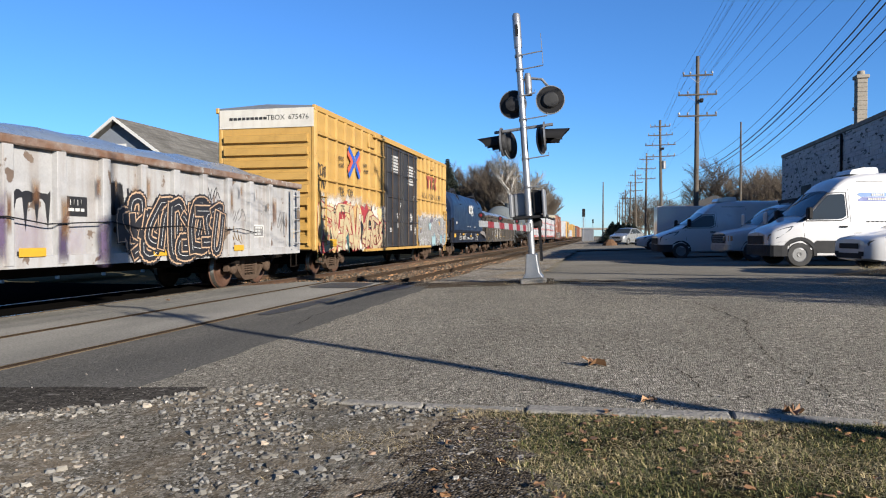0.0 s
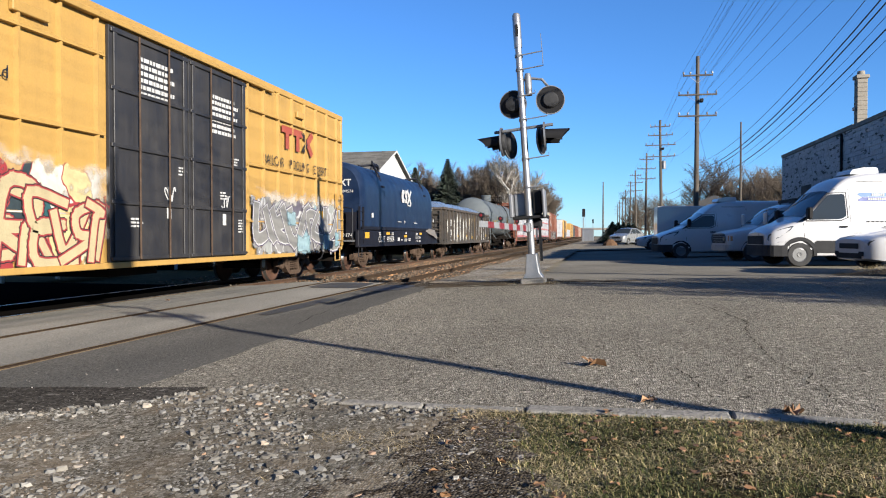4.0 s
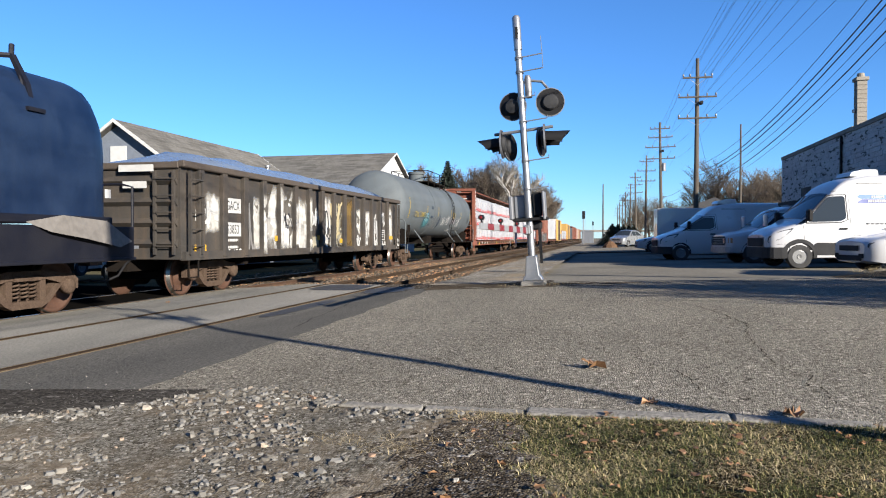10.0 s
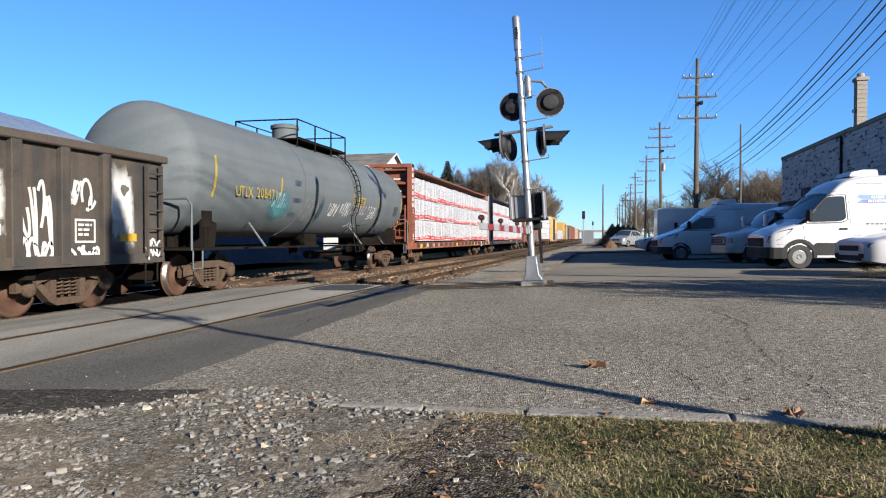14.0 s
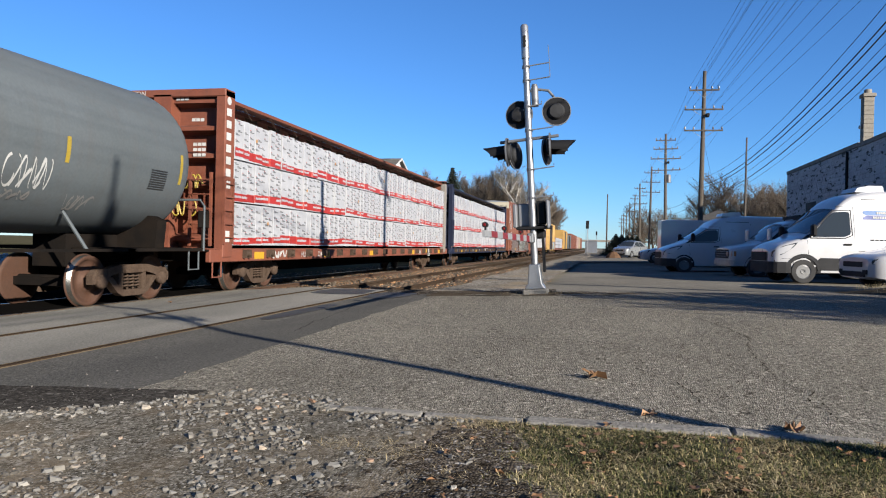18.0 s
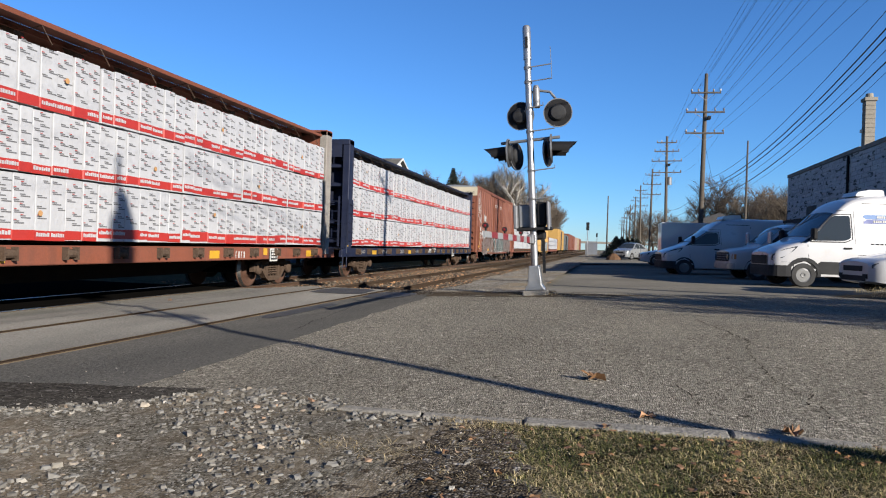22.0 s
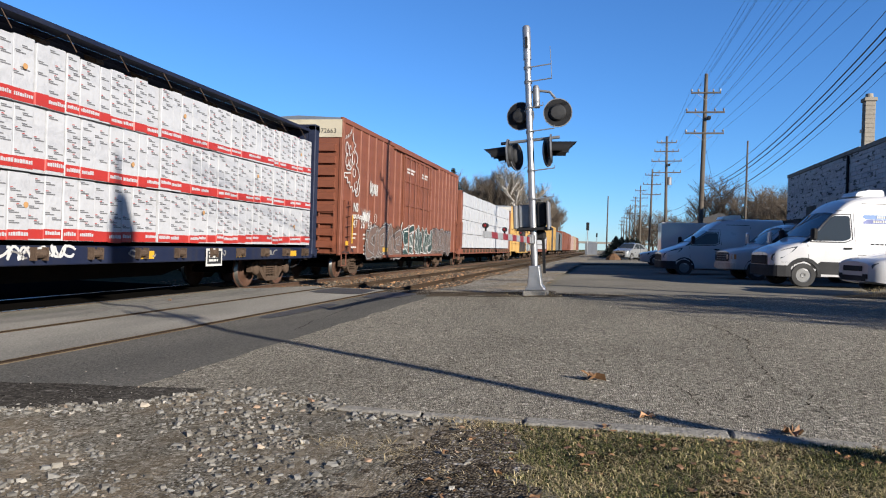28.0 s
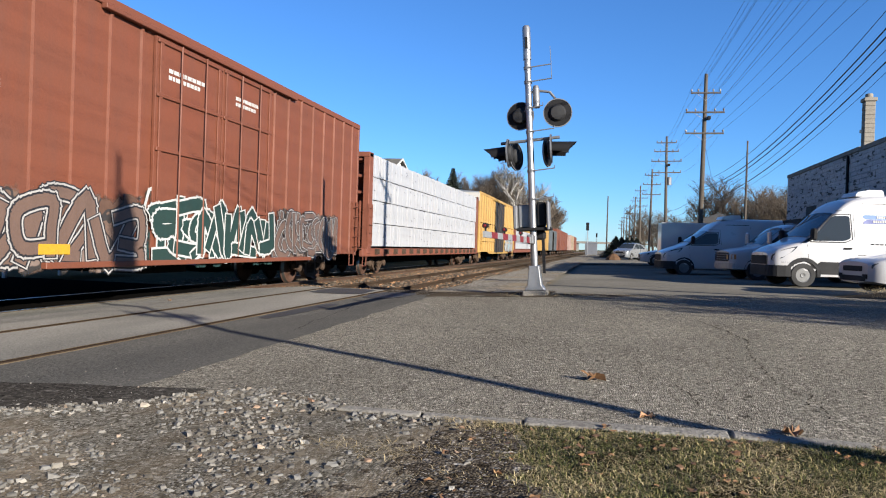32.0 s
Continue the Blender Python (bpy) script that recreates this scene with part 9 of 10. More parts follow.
def delivery_van(at, label, length, h, snout, clad, logo=False, roof_unit=True):
    """A tall van facing local -X: short bonnet, raked windscreen, long panel side."""
    v = thing("van", label, "van", at, group="parked vans")
    s = snout
    b = Body(length, [(0.0, 0.92), (0.06, 1.0), (0.28 + s, 1.13), (0.92 + s, 1.36), (1.02 + s, 1.46), (1.72 + s, h - 0.62), (1.95 + s, h - 0.36), (2.25 + s, h - 0.17), (2.8 + s, h - 0.06), (3.4 + s, h - 0.03), (length - 0.2, h - 0.05), (length - 0.05, h - 0.2), (length, h - 0.5)],
             [(0.0, 0.70), (0.05, 0.82), (0.16, 0.93), (0.4, 0.99), (0.9, 1.02), (length - 0.4, 1.02), (length, 0.97)], [(0.0, 0.32), (0.3, 0.28), (length, 0.36)], 1.18, h, 0.15)
    body = part("body", b.mesh(), mat_vanwhite, v, "white painted body", smooth=True)
    part("windscreen", b.screen(1.00 + s, 1.75 + s), mat_glass, body, "dark windscreen", smooth=True)
    lower = mat_vanclad if clad else mat_vanwhite
    part("bumper", b.nose(0.30, 0.62, -1.0, 1.0, 0.03), mat_vanclad, v, "dark plastic bumper")
    part("grille", b.nose(0.64, 0.90, -0.62, 0.62, 0.022), mat_black, v, "black grille")
    for k in range(3):
        part("grille_bar", b.nose(0.68 + 0.075 * k, 0.70 + 0.075 * k, -0.56, 0.56, 0.032), mat_vanclad, v)
    part("lower_intake", b.nose(0.38, 0.52, -0.6, 0.6, 0.036), mat_black, v)
    for side in (-1, 1):
        part("headlamp", b.pane(smooth_profile([(0.04, 0.74), (0.05, 0.93), (0.36, 1.10), (0.72 + s, 1.20), (0.60 + s, 1.06), (0.30, 0.84)], 3, 0.05), side, 0.006), mat_lamp, v, "long dark headlamp")
        part("side_window", b.pane(smooth_profile([(1.10 + s, 1.36), (1.16 + s, 1.50), (1.70 + s, h - 0.66), (2.16 + s, h - 0.64), (2.20 + s, 1.46), (2.02 + s, 1.38)], 3, 0.08), side, 0.004), mat_glass, body)
        part("window_surround", b.pane(seam([(1.05 + s, 1.33), (1.13 + s, 1.52), (1.69 + s, h - 0.62), (2.19 + s, h - 0.60), (2.24 + s, 1.43), (2.03 + s, 1.34), (1.05 + s, 1.33)], 0.035), side, 0.003), mat_seam, body)
        part("quarter_window", b.pane([(0.80 + s, 1.28), (1.02 + s, 1.33), (1.06 + s, 1.46), (0.98 + s, 1.42)], side, 0.004), mat_glass, body)
        if clad:
            part("cladding", b.pane([(1.30, 0.40), (1.28, 0.70), (1.36, 0.76), (length - 1.72, 0.74), (length - 1.66, 0.40)], side, 0.012), mat_vanclad, body, "grey plastic lower panel")
            part("cladding", b.pane([(length - 0.66, 0.42), (length - 0.62, 0.74), (length - 0.05, 0.74), (length - 0.05, 0.44)], side, 0.012), mat_vanclad, body)
            part("wing_cladding", b.pane([(0.12, 0.34), (0.10, 0.66), (0.30, 0.72), (0.62, 0.72), (0.56, 0.34)], side, 0.014), mat_vanclad, body)
            part("arch_flare", b.pane(seam(arch(0.88, 0.455, 0.36), 0.10), side, 0.016), mat_vanclad, body)
        part("door_seam", b.pane(seam([(1.02 + s, 0.78), (0.98 + s, 1.26)]), side, 0.003), mat_seam, body)
        part("door_seam", b.pane(seam([(2.30 + s, 0.70), (2.31 + s, 1.4), (2.26 + s, h - 0.50), (1.78 + s, h - 0.50)]), side, 0.003), mat_seam, body)
        part("panel_seam", b.pane(seam([(3.62, 0.72), (3.62, h - 0.34)]), side, 0.003), mat_seam, body)
        part("slider_rail", b.pane(seam([(3.4, 1.42), (length - 0.5, 1.42)], 0.04), side, 0.004), mat_vanclad, body)
        part("body_crease", b.pane(seam([(2.4 + s, 0.98), (length - 0.3, 0.98)], 0.014), side, 0.003), mat_seam, body)
        part("roof_gutter", b.pane(seam([(2.5 + s, h - 0.28), (length - 0.3, h - 0.28)], 0.02), side, 0.003), mat_seam, body)
        part("door_handle", b.pane(smooth_profile([(2.00 + s, 1.14), (2.00 + s, 1.19), (2.22 + s, 1.19), (2.22 + s, 1.14)], 2, 0.02), side, 0.025, 0.03), mat_black, v)
        y0, y1 = sorted((side * 1.03, side * 1.24))
        part("mirror", M().chamfer(1.02 + s, 1.16 + s, y0, y1, 1.38, 1.72, 0.04), mat_black, v)
        y0, y1 = sorted((side * 0.95, side * 1.08))
        part("mirror_arm", M().chamfer(1.06 + s, 1.14 + s, y0, y1, 1.40, 1.48, 0.02), mat_black, v)
    van_wheels(v, body, b, (0.88, length - 1.18), 1.02, 0.355, 0.44)
    if roof_unit:
        part("roof_unit", M().prism(smooth_profile([(2.55, h - 0.03), (2.62, h + 0.10), (2.95, h + 0.17), (3.35, h + 0.17), (3.4, h - 0.03)], 3, 0.04), -0.42, 0.42, "y"), mat_vanwhite, v, "white roof ventilator")
    if logo:
        for name, z0, z1, mm, lead in (("pale_stripe", 2.03, 2.155, mat_paleblue, 0.02), ("blue_stripe", 1.90, 2.02, mat_blue, -0.05)):
            part(name, b.pane([(2.60 + s + lead, z0), (2.50 + s + abs(lead), (z0 + z1) / 2), (2.60 + s - lead, z1), (length - 0.3, z1), (length - 0.3, z0)], -1, 0.008), mm, v, "blue stripe of a sign on the side")
        for x0, x1, z in ((2.92, 3.28, 2.06), (2.82, 3.02, 1.93), (3.08, 3.42, 1.93)):
            m = M()
            xx = x0 + s
            while xx < x1 + s:
                y = -(b.side(xx, z) + 0.010)
                m.box(xx, xx + 0.045, y - 0.004, y + 0.004, z, z + 0.065)
                xx += 0.062
            tagged(part("sign_lines", m, mat_white, v), kind="stuff")
        m = M()
        for k in range(16):
            y = -(b.side(2.9, 1.30) + 0.004)
            m.box(2.75 + 0.13 * k, 2.84 + 0.13 * k, y - 0.003, y + 0.003, 1.29, 1.325)
        tagged(part("small_print", m, mat_vanclad, v), kind="stuff")
    return v


def bonnet_van(at, label, length=5.7, h=2.06):
    """An older low van with a longer bonnet, an upright chrome-and-black grille and a roof rack."""
    v = thing("van", label, "van", at, group="parked vans")
    b = Body(length, [(0.0, 0.98), (0.10, 1.05), (1.0, 1.20), (1.12, 1.28), (1.85, h - 0.14), (2.15, h - 0.03), (3.0, h), (length - 0.2, h - 0.03), (length, h - 0.3)],
             [(0.0, 0.84), (0.06, 0.93), (0.25, 0.98), (length - 0.4, 1.0), (length, 0.95)], [(0.0, 0.36), (length, 0.40)], 1.15, h, 0.13)
    body = part("body", b.mesh(), mat_vanwhite, v, "white painted body", smooth=True)
    part("windscreen", b.screen(1.12, 1.85), mat_glass, body, "dark windscreen", smooth=True)
    part("grille", b.nose(0.66, 0.98, -0.80, 0.80, 0.02), mat_black, v, "black grille")
    for k in range(3):
        part("grille_bar", b.nose(0.72 + 0.09 * k, 0.74 + 0.09 * k, -0.6, 0.6, 0.03), mat_case, v)
    part("bumper", b.nose(0.40, 0.60, -0.95, 0.95, 0.06, 0.08), mat_galv, v, "dull chrome bumper")
    for side in (-1, 1):
        y0, y1 = sorted((side * 0.58, side * 0.82))
        part("headlamp", M().chamfer(-0.035, 0.03, y0, y1, 0.72, 0.92, 0.02), mat_lamp, v)
        part("marker_lamp", b.pane([(0.05, 0.74), (0.05, 0.92), (0.20, 0.92), (0.20, 0.74)], side, 0.006), mat_amber, v)
        part("side_window", b.pane(smooth_profile([(1.30, 1.22), (1.34, 1.34), (1.84, h - 0.24), (2.25, h - 0.22), (2.28, 1.22)], 3, 0.06), side, 0.004), mat_glass, body)
        part("door_seam", b.pane(seam([(2.36, 0.5), (2.36, h - 0.16), (1.85, h - 0.16)]), side, 0.003), mat_seam, body)
        part("door_seam", b.pane(seam([(1.18, 0.5), (1.16, 1.18)]), side, 0.003), mat_seam, body)
        y0, y1 = sorted((side * 1.03, side * 1.27))
        part("mirror", M().chamfer(1.22, 1.34, y0, y1, 1.30, 1.78, 0.05), mat_vanwhite, v, "large white door mirror")
    van_wheels(v, body, b, (0.95, length - 1.2), 1.0, 0.37, 0.45)
    part("roof_rack", M().tube([(2.5, -0.75, h + 0.02), (2.5, -0.75, h + 0.20), (2.5, 0.75, h + 0.20), (2.5, 0.75, h + 0.02)], 0.022, 6).box(2.44, 2.56, -0.8, 0.8, h + 0.10, h + 0.20).box(2.4, 2.45, -0.85, -0.3, h + 0.05, h + 0.22), mat_black, v, "black roof rack")
    return v


def sedan(at, label, paint, length=4.7, h=1.45, width=1.82, category="car", suv=False):
    v = thing("car", label, category, at, group="parked cars")
    L, z, half = length, (0.16 if suv else 0.0), width / 2
    b = Body(L, [(0.0, 0.66 + z), (0.10, 0.74 + z), (1.0, 0.92 + z), (1.15, 0.96 + z), (1.95, h - 0.05), (2.4, h), (L - 1.55, h - 0.03), (L - (0.35 if suv else 0.70), 1.02 + z), (L - 0.06, 0.96 + z), (L, 0.86 + z)],
             [(0.0, half * 0.70), (0.06, half * 0.82), (0.2, half * 0.93), (0.6, half), (L - 0.6, half), (L - 0.1, half * 0.86), (L, half * 0.78)], [(0.0, 0.26), (0.4, 0.20), (L - 0.4, 0.22), (L, 0.34)], 0.90 + z, h, 0.24, 0.10, 0.04)
    body = part("body", b.mesh(), paint, v, smooth=True)
    part("windscreen", b.screen(1.15, 1.92, 0.01), mat_glass, body, smooth=True)
    part("rear_window", b.screen(L - 1.45, L - (0.5 if suv else 0.78), 0.0, 0.9), mat_glass, body, smooth=True)
    part("grille", b.nose(0.50 + z, 0.62 + z, -0.42, 0.42, 0.016), mat_black, v, "dark slotted grille")
    part("bumper_slot", b.nose(0.28, 0.40, -0.55, 0.55, 0.014), mat_black, v)
    for side in (-1, 1):
        part("headlamp", b.pane(smooth_profile([(0.03, 0.56 + z), (0.04, 0.67 + z), (0.50, 0.80 + z), (0.62, 0.82 + z), (0.40, 0.64 + z)], 2, 0.04), side, 0.006), mat_lamp, v, "clear wraparound headlamp")
        part("fog_lamp", b.nose(0.34, 0.44, side * 0.52 - 0.09, side * 0.52 + 0.09, 0.02), mat_black, v)
        part("side_window", b.pane(smooth_profile([(1.40, 0.96 + z), (1.98, h - 0.12), (L - 1.62, h - 0.13), (L - 1.0, 0.99 + z)], 3, 0.06), side, 0.004), mat_glass, body)
        part("window_post", b.pane(seam([(2.62, 0.95 + z), (2.58, h - 0.1)], 0.06), side, 0.007), paint, body)
        for x in (1.30, 2.62, L - 1.35):
            part("door_seam", b.pane(seam([(x, 0.32), (x + 0.02, 0.93 + z)], 0.010), side, 0.003), mat_seam, body)
        y0, y1 = sorted((side * (half - 0.02), side * (half + 0.15)))
        part("mirror", M().chamfer(1.42, 1.56, y0, y1, 0.95 + z, 1.09 + z, 0.03), paint, v)
    van_wheels(v, body, b, (0.88, L - 0.98), half, 0.33, 0.385)
    return v


LOT = -0.085       # the lot lies a little lower than the street
delivery_van(pose(4.66, 23.40, gz(5) + LOT, 0, 0, 9), "white high-roof delivery van with a blue-striped sign on its side", 5.98, 2.76, 0.0, True, logo=True)
delivery_van(pose(2.40, 33.10, gz(3) - 0.13, 0, 0, 8), "long white panel van with a plain side and dark bumper", 6.95, 2.52, 0.1, False)
bonnet_van(pose(4.35, 28.35, gz(4) + LOT, 0, 0, 8), "older low white van with a chrome bumper and roof rack")
mat_silvercar = mat("silver_car_paint", (0.42, 0.44, 0.46), 0.3, 0.5, grain=30, grain_amount=0.05, bump=0, coat=0.5)
sedan(pose(5.62, 18.1, gz(6) + 0.02, 0, 0, 10), "white sedan parked beside a van behind dry grass", mat_vanwhite, 4.8, 1.46)
sedan(pose(2.2, 46.0, gz(3), 0, 0, 2), "white car nosing out of the parking row", mat_vanwhite)
sedan(pose(1.6, 74.0, gz(2), 0, 0, 60), "silver sport utility car by the lane", mat_silvercar, 4.7, 1.7, suv=True)
trailer = thing("box_trailer", "plain white box trailer behind the vans", "trailer", pose(3.05, 40.5, gz(4)))
part("box", M().chamfer(0, 4.2, 0, 2.5, 0.75, 2.45, 0.04), mat_vanwhite, trailer)
part("frame", M().box(0.1, 4.1, 0.3, 2.2, 0.55, 0.75), mat_black, trailer)
for _y in (0.25, 2.25):
    for _x in (2.4, 3.3):
        wheel_of(trailer, _x, _y, 0.4, -1)
# low mound with dry growth between street and lot
sheet("mound", steps(5.0, 16, 0.4), steps(15.6, 17.6, 0.2), mat_dirt, "low bank of earth and dead leaves by the lot", "bank", -0.05, wobble=0.04, depth=lambda x, y: 0.22 * max(0, 1 - ((y - 16.6) / 0.95) ** 2) * min(1, (x - 5.0) / 1.2))
blades(5000, 5.3, 11, 15.8, 17.4, 0.05, 0.2, 24, lambda x, y, r: r.random() < 0.8, mat_straw, "bank_grass", "dead grass and leaves on the bank", lay=1.2)
_bl = bpy.data.objects["bank_grass"]
for _v in _bl.data.vertices:
    _v.co.z += 0.22 * max(0, 1 - ((_v.co.y - 16.6) / 0.95) ** 2) * min(1, max(0, (_v.co.x - 5.0) / 1.2))

# far end of the lane
solid("sand_mound", M().lathe([(0.0, 0.8), (0.25, 0.7), (0.45, 0.45), (0.6, 0.3), (0.66, 0.05)], (1.0, 72, 0.3), 9, "z"), mat("orange_sand", (0.20, 0.12, 0.075), 0.95, grain=20, grain_amount=0.4, bump=0.6), "heap of brown earth beside the lane", "heap")
hut = thing("relay_hut", "small silver trackside equipment hut", "hut", pose(-2.4, 150, 0.2))
part("walls", M().chamfer(-1.2, 1.2, -1.5, 1.5, 0, 2.4, 0.03), mat_silver, hut)
part("roof", M().prism([(-1.35, 2.4), (1.35, 2.4), (0, 2.75)], -1.6, 1.6, "y"), mat_galv, hut)
for _x, _y, _h in ((-2.6, 120, 5.5), (-13.0, 190, 6.5), (-2.2, 240, 6.5)):
    tsig = thing("track_signal", "slim trackside signal mast with a dark head", "signal", pose(_x, _y, gz(_x)), group="track signals")
    part("mast", M().lathe([(0, 0.07), (_h, 0.06)], n=10, axis="z"), mat_silver, tsig)
    part("signal_head", M().chamfer(-0.25, 0.25, -0.12, 0.12, _h - 1.3, _h, 0.05), mat_black, tsig)
    part("ladder", M().box(-0.25, -0.22, 0.1, 0.14, 0, _h).box(0.22, 0.25, 0.1, 0.14, 0, _h), mat_galv, tsig)
# made-up slab on piers; it stands in for small things far down the line
bridge = thing("overbridge", "made-up grey slab on piers standing in for distant clutter", "bridge", pose(0, 520, 0))
part("deck", M().box(-60, 40, -4, 4, 5.5, 7.0), mat_concrete, bridge)
for _x in (-40, -18, 4, 26):
    part("pier", M().box(_x - 0.8, _x + 0.8, -3, 3, 0, 5.5), mat_concrete, bridge)
shed = thing("grey_shed", "low grey shed beyond the parked cars", "shed", pose(7.0, 78, gz(7)))
part("walls", M().chamfer(0, 9, 0, 8, 0, 3.2, 0.03), mat("grey_siding", (0.24, 0.25, 0.26), 0.8, grain=20), shed)
part("roof", M().prism([(-0.3, 3.2), (9.3, 3.2), (4.5, 5.0)], -0.3, 8.3, "y"), mat("dark_shed_roof", (0.06, 0.06, 0.065), 0.8, grain=20), shed)
part("door", M().box(2.5, 5.5, -0.03, 0.02, 0, 2.6), mat_black, shed)


# ---- houses beyond the track ----
mat_siding = mat("white_siding", (0.72, 0.72, 0.71), 0.7, col2=(0.62, 0.62, 0.62), scale=2, grain=20, grain_amount=0.1)
mat_bluegrey = mat("blue_grey_siding", (0.20, 0.23, 0.28), 0.75, col2=(0.15, 0.17, 0.21), scale=3, grain=20, grain_amount=0.2)
mat_shingle = mat("grey_shingle", (0.24, 0.232, 0.215), 0.9, col2=(0.18, 0.172, 0.16), scale=1.2, amount=0.8, grain=9, grain_amount=0.3, bump=0.3, island=0.25)


def shingles(house, x0, z0, x1, z1, y0, y1, label=""):
    """Courses of overlapping shingles on a slope that runs from an eave (x0, z0) to the ridge (x1, z1)."""
    m = M()
    n = max(6, int(math.hypot(x1 - x0, z1 - z0) / 0.28))
    rnd = random.Random(int(abs(x0 * 7 + y0)))
    for k in range(n):
        a, b = k / n, (k + 1) / n
        xa, za, xb, zb = x0 + (x1 - x0) * a, z0 + (z1 - z0) * a, x0 + (x1 - x0) * b, z0 + (z1 - z0) * b
        y = y0
        while y < y1 - 0.05:
            e = min(y + rnd.uniform(0.7, 1.3), y1)
            m.add([(xa, y, za + 0.05), (xa, e, za + 0.05), (xb, e, zb + 0.02), (xb, y, zb + 0.02), (xa, y, za + 0.01), (xa, e, za + 0.01)], [(0, 1, 2, 3), (4, 5, 1, 0)])
            y = e
    return tagged(part("roof_shingles", m, mat_shingle, house, label), kind="stuff")


def gable_house(name, at, label, half, length, eave, ridge, wall, gable, ov=0.35):
    """A house whose ridge runs along local Y; its gable ends face -Y and +Y."""
    h = thing(name, label, "house", at, group="houses beyond the track")
    part("wall", M().box(-half, half, 0, length, 0, eave), wall, h)
    for y in (0.02, length - 0.12):
        part("gable", M().prism([(-half, eave), (half, eave), (0, ridge - 0.12)], y, y + 0.1, "y"), gable, h)
    k = (ridge - eave) / half
    for s in (-1, 1):
        part("roof", M().prism([(s * (half + ov), eave - k * ov), (0, ridge), (0, ridge - 0.14), (s * (half + ov), eave - k * ov - 0.14)], -ov, length + ov, "y"), mat_shingle, h)
        shingles(h, s * (half + ov), eave - k * ov, 0, ridge, -ov, length + ov)
        for y in (-ov - 0.04, length + ov):
            part("fascia", M().prism([(s * (half + ov), eave - k * ov + 0.04), (0, ridge + 0.04), (0, ridge - 0.12), (s * (half + ov), eave - k * ov - 0.12)], y, y + 0.05, "y"), mat_white, h)
        part("gutter", M().chamfer(s * (half + ov) - 0.06, s * (half + ov) + 0.06, -ov, length + ov, eave - k * ov - 0.16, eave - k * ov - 0.03, 0.02), mat_white, h)
    return h


h1 = gable_house("house", pose(-21.2, 28.4, 0), "grey-roofed house with a blue-grey gable and white trim", 4.6, 13.0, 3.3, 6.55, mat_bluegrey, mat_bluegrey)
part("vent_pipe", M().lathe([(4.4, 0.09), (5.25, 0.09), (5.3, 0.15), (5.42, 0.15)], (2.6, 9.5, 0), 12, "z"), mat_galv, h1)
part("gable_vent", M().box(-0.4, 0.4, -0.03, 0.03, 4.6, 5.4), mat_white, h1)
h2 = gable_house("house", pose(-16.9, 57.6, 0, 0, 0, 90), "long white hall with a grey shingle roof", 7.0, 12.0, 5.35, 8.35, mat_siding, mat_siding, ov=0.3)
for _x in (-3.5, 0.0, 3.5):
    w = part("window", M().box(_x - 0.5, _x + 0.5, -0.03, 0.02, 1.2, 2.8), mat_glass, h2)
    part("window_frame", M().box(_x - 0.58, _x + 0.58, -0.05, -0.03, 2.8, 2.88).box(_x - 0.58, _x + 0.58, -0.05, -0.03, 1.12, 1.2), mat_white, w)
gable_house("house", pose(-30.0, 14.0, 0, 0, 0, 90), "small pale house across the street", 4.0, 9.0, 3.0, 5.0, mat_siding, mat_siding)
# things glimpsed beneath the cars
sedan(pose(-17.5, 19.5, 0, 0, 0, 95), "white car parked beyond the track", mat_vanwhite)
sedan(pose(-19.0, 36.0, 0, 0, 0, 80), "dark blue car parked beyond the track", mat("dark_blue_car_paint", (0.02, 0.04, 0.09), 0.3, grain=30, bump=0, coat=0.5))
fence = thing("guard_rail", "low white guard rail beyond the track", "fence", pose(-15.5, 0, 0))
for _y in range(4, 26, 2):
    part("post", M().chamfer(-0.05, 0.05, _y - 0.05, _y + 0.05, 0, 0.75, 0.01), mat_white, fence)
part("rail_board", M().chamfer(-0.03, 0.03, 3.6, 24.6, 0.5, 0.72, 0.01), mat_white, fence)


# ---- bare trees ----
mat_bark = mat("grey_brown_bark", (0.20, 0.165, 0.13), 0.9, col2=(0.08, 0.065, 0.05), scale=3, grain=30, grain_amount=0.4)
mat_twig = mat("brown_twigs", (0.20, 0.165, 0.135), 0.9, col2=(0.135, 0.11, 0.09), scale=0.4, grain=10, grain_amount=0.3, bump=0)
mat_sycamore = mat("pale_sycamore_bark", (0.85, 0.82, 0.75), 0.8, col2=(0.32, 0.27, 0.21), scale=2, amount=0.9, grain=20)
mat_spruce = mat("spruce_needles", (0.022, 0.038, 0.022), 0.8, col2=(0.035, 0.05, 0.028), scale=2, grain=12, island=0.4)


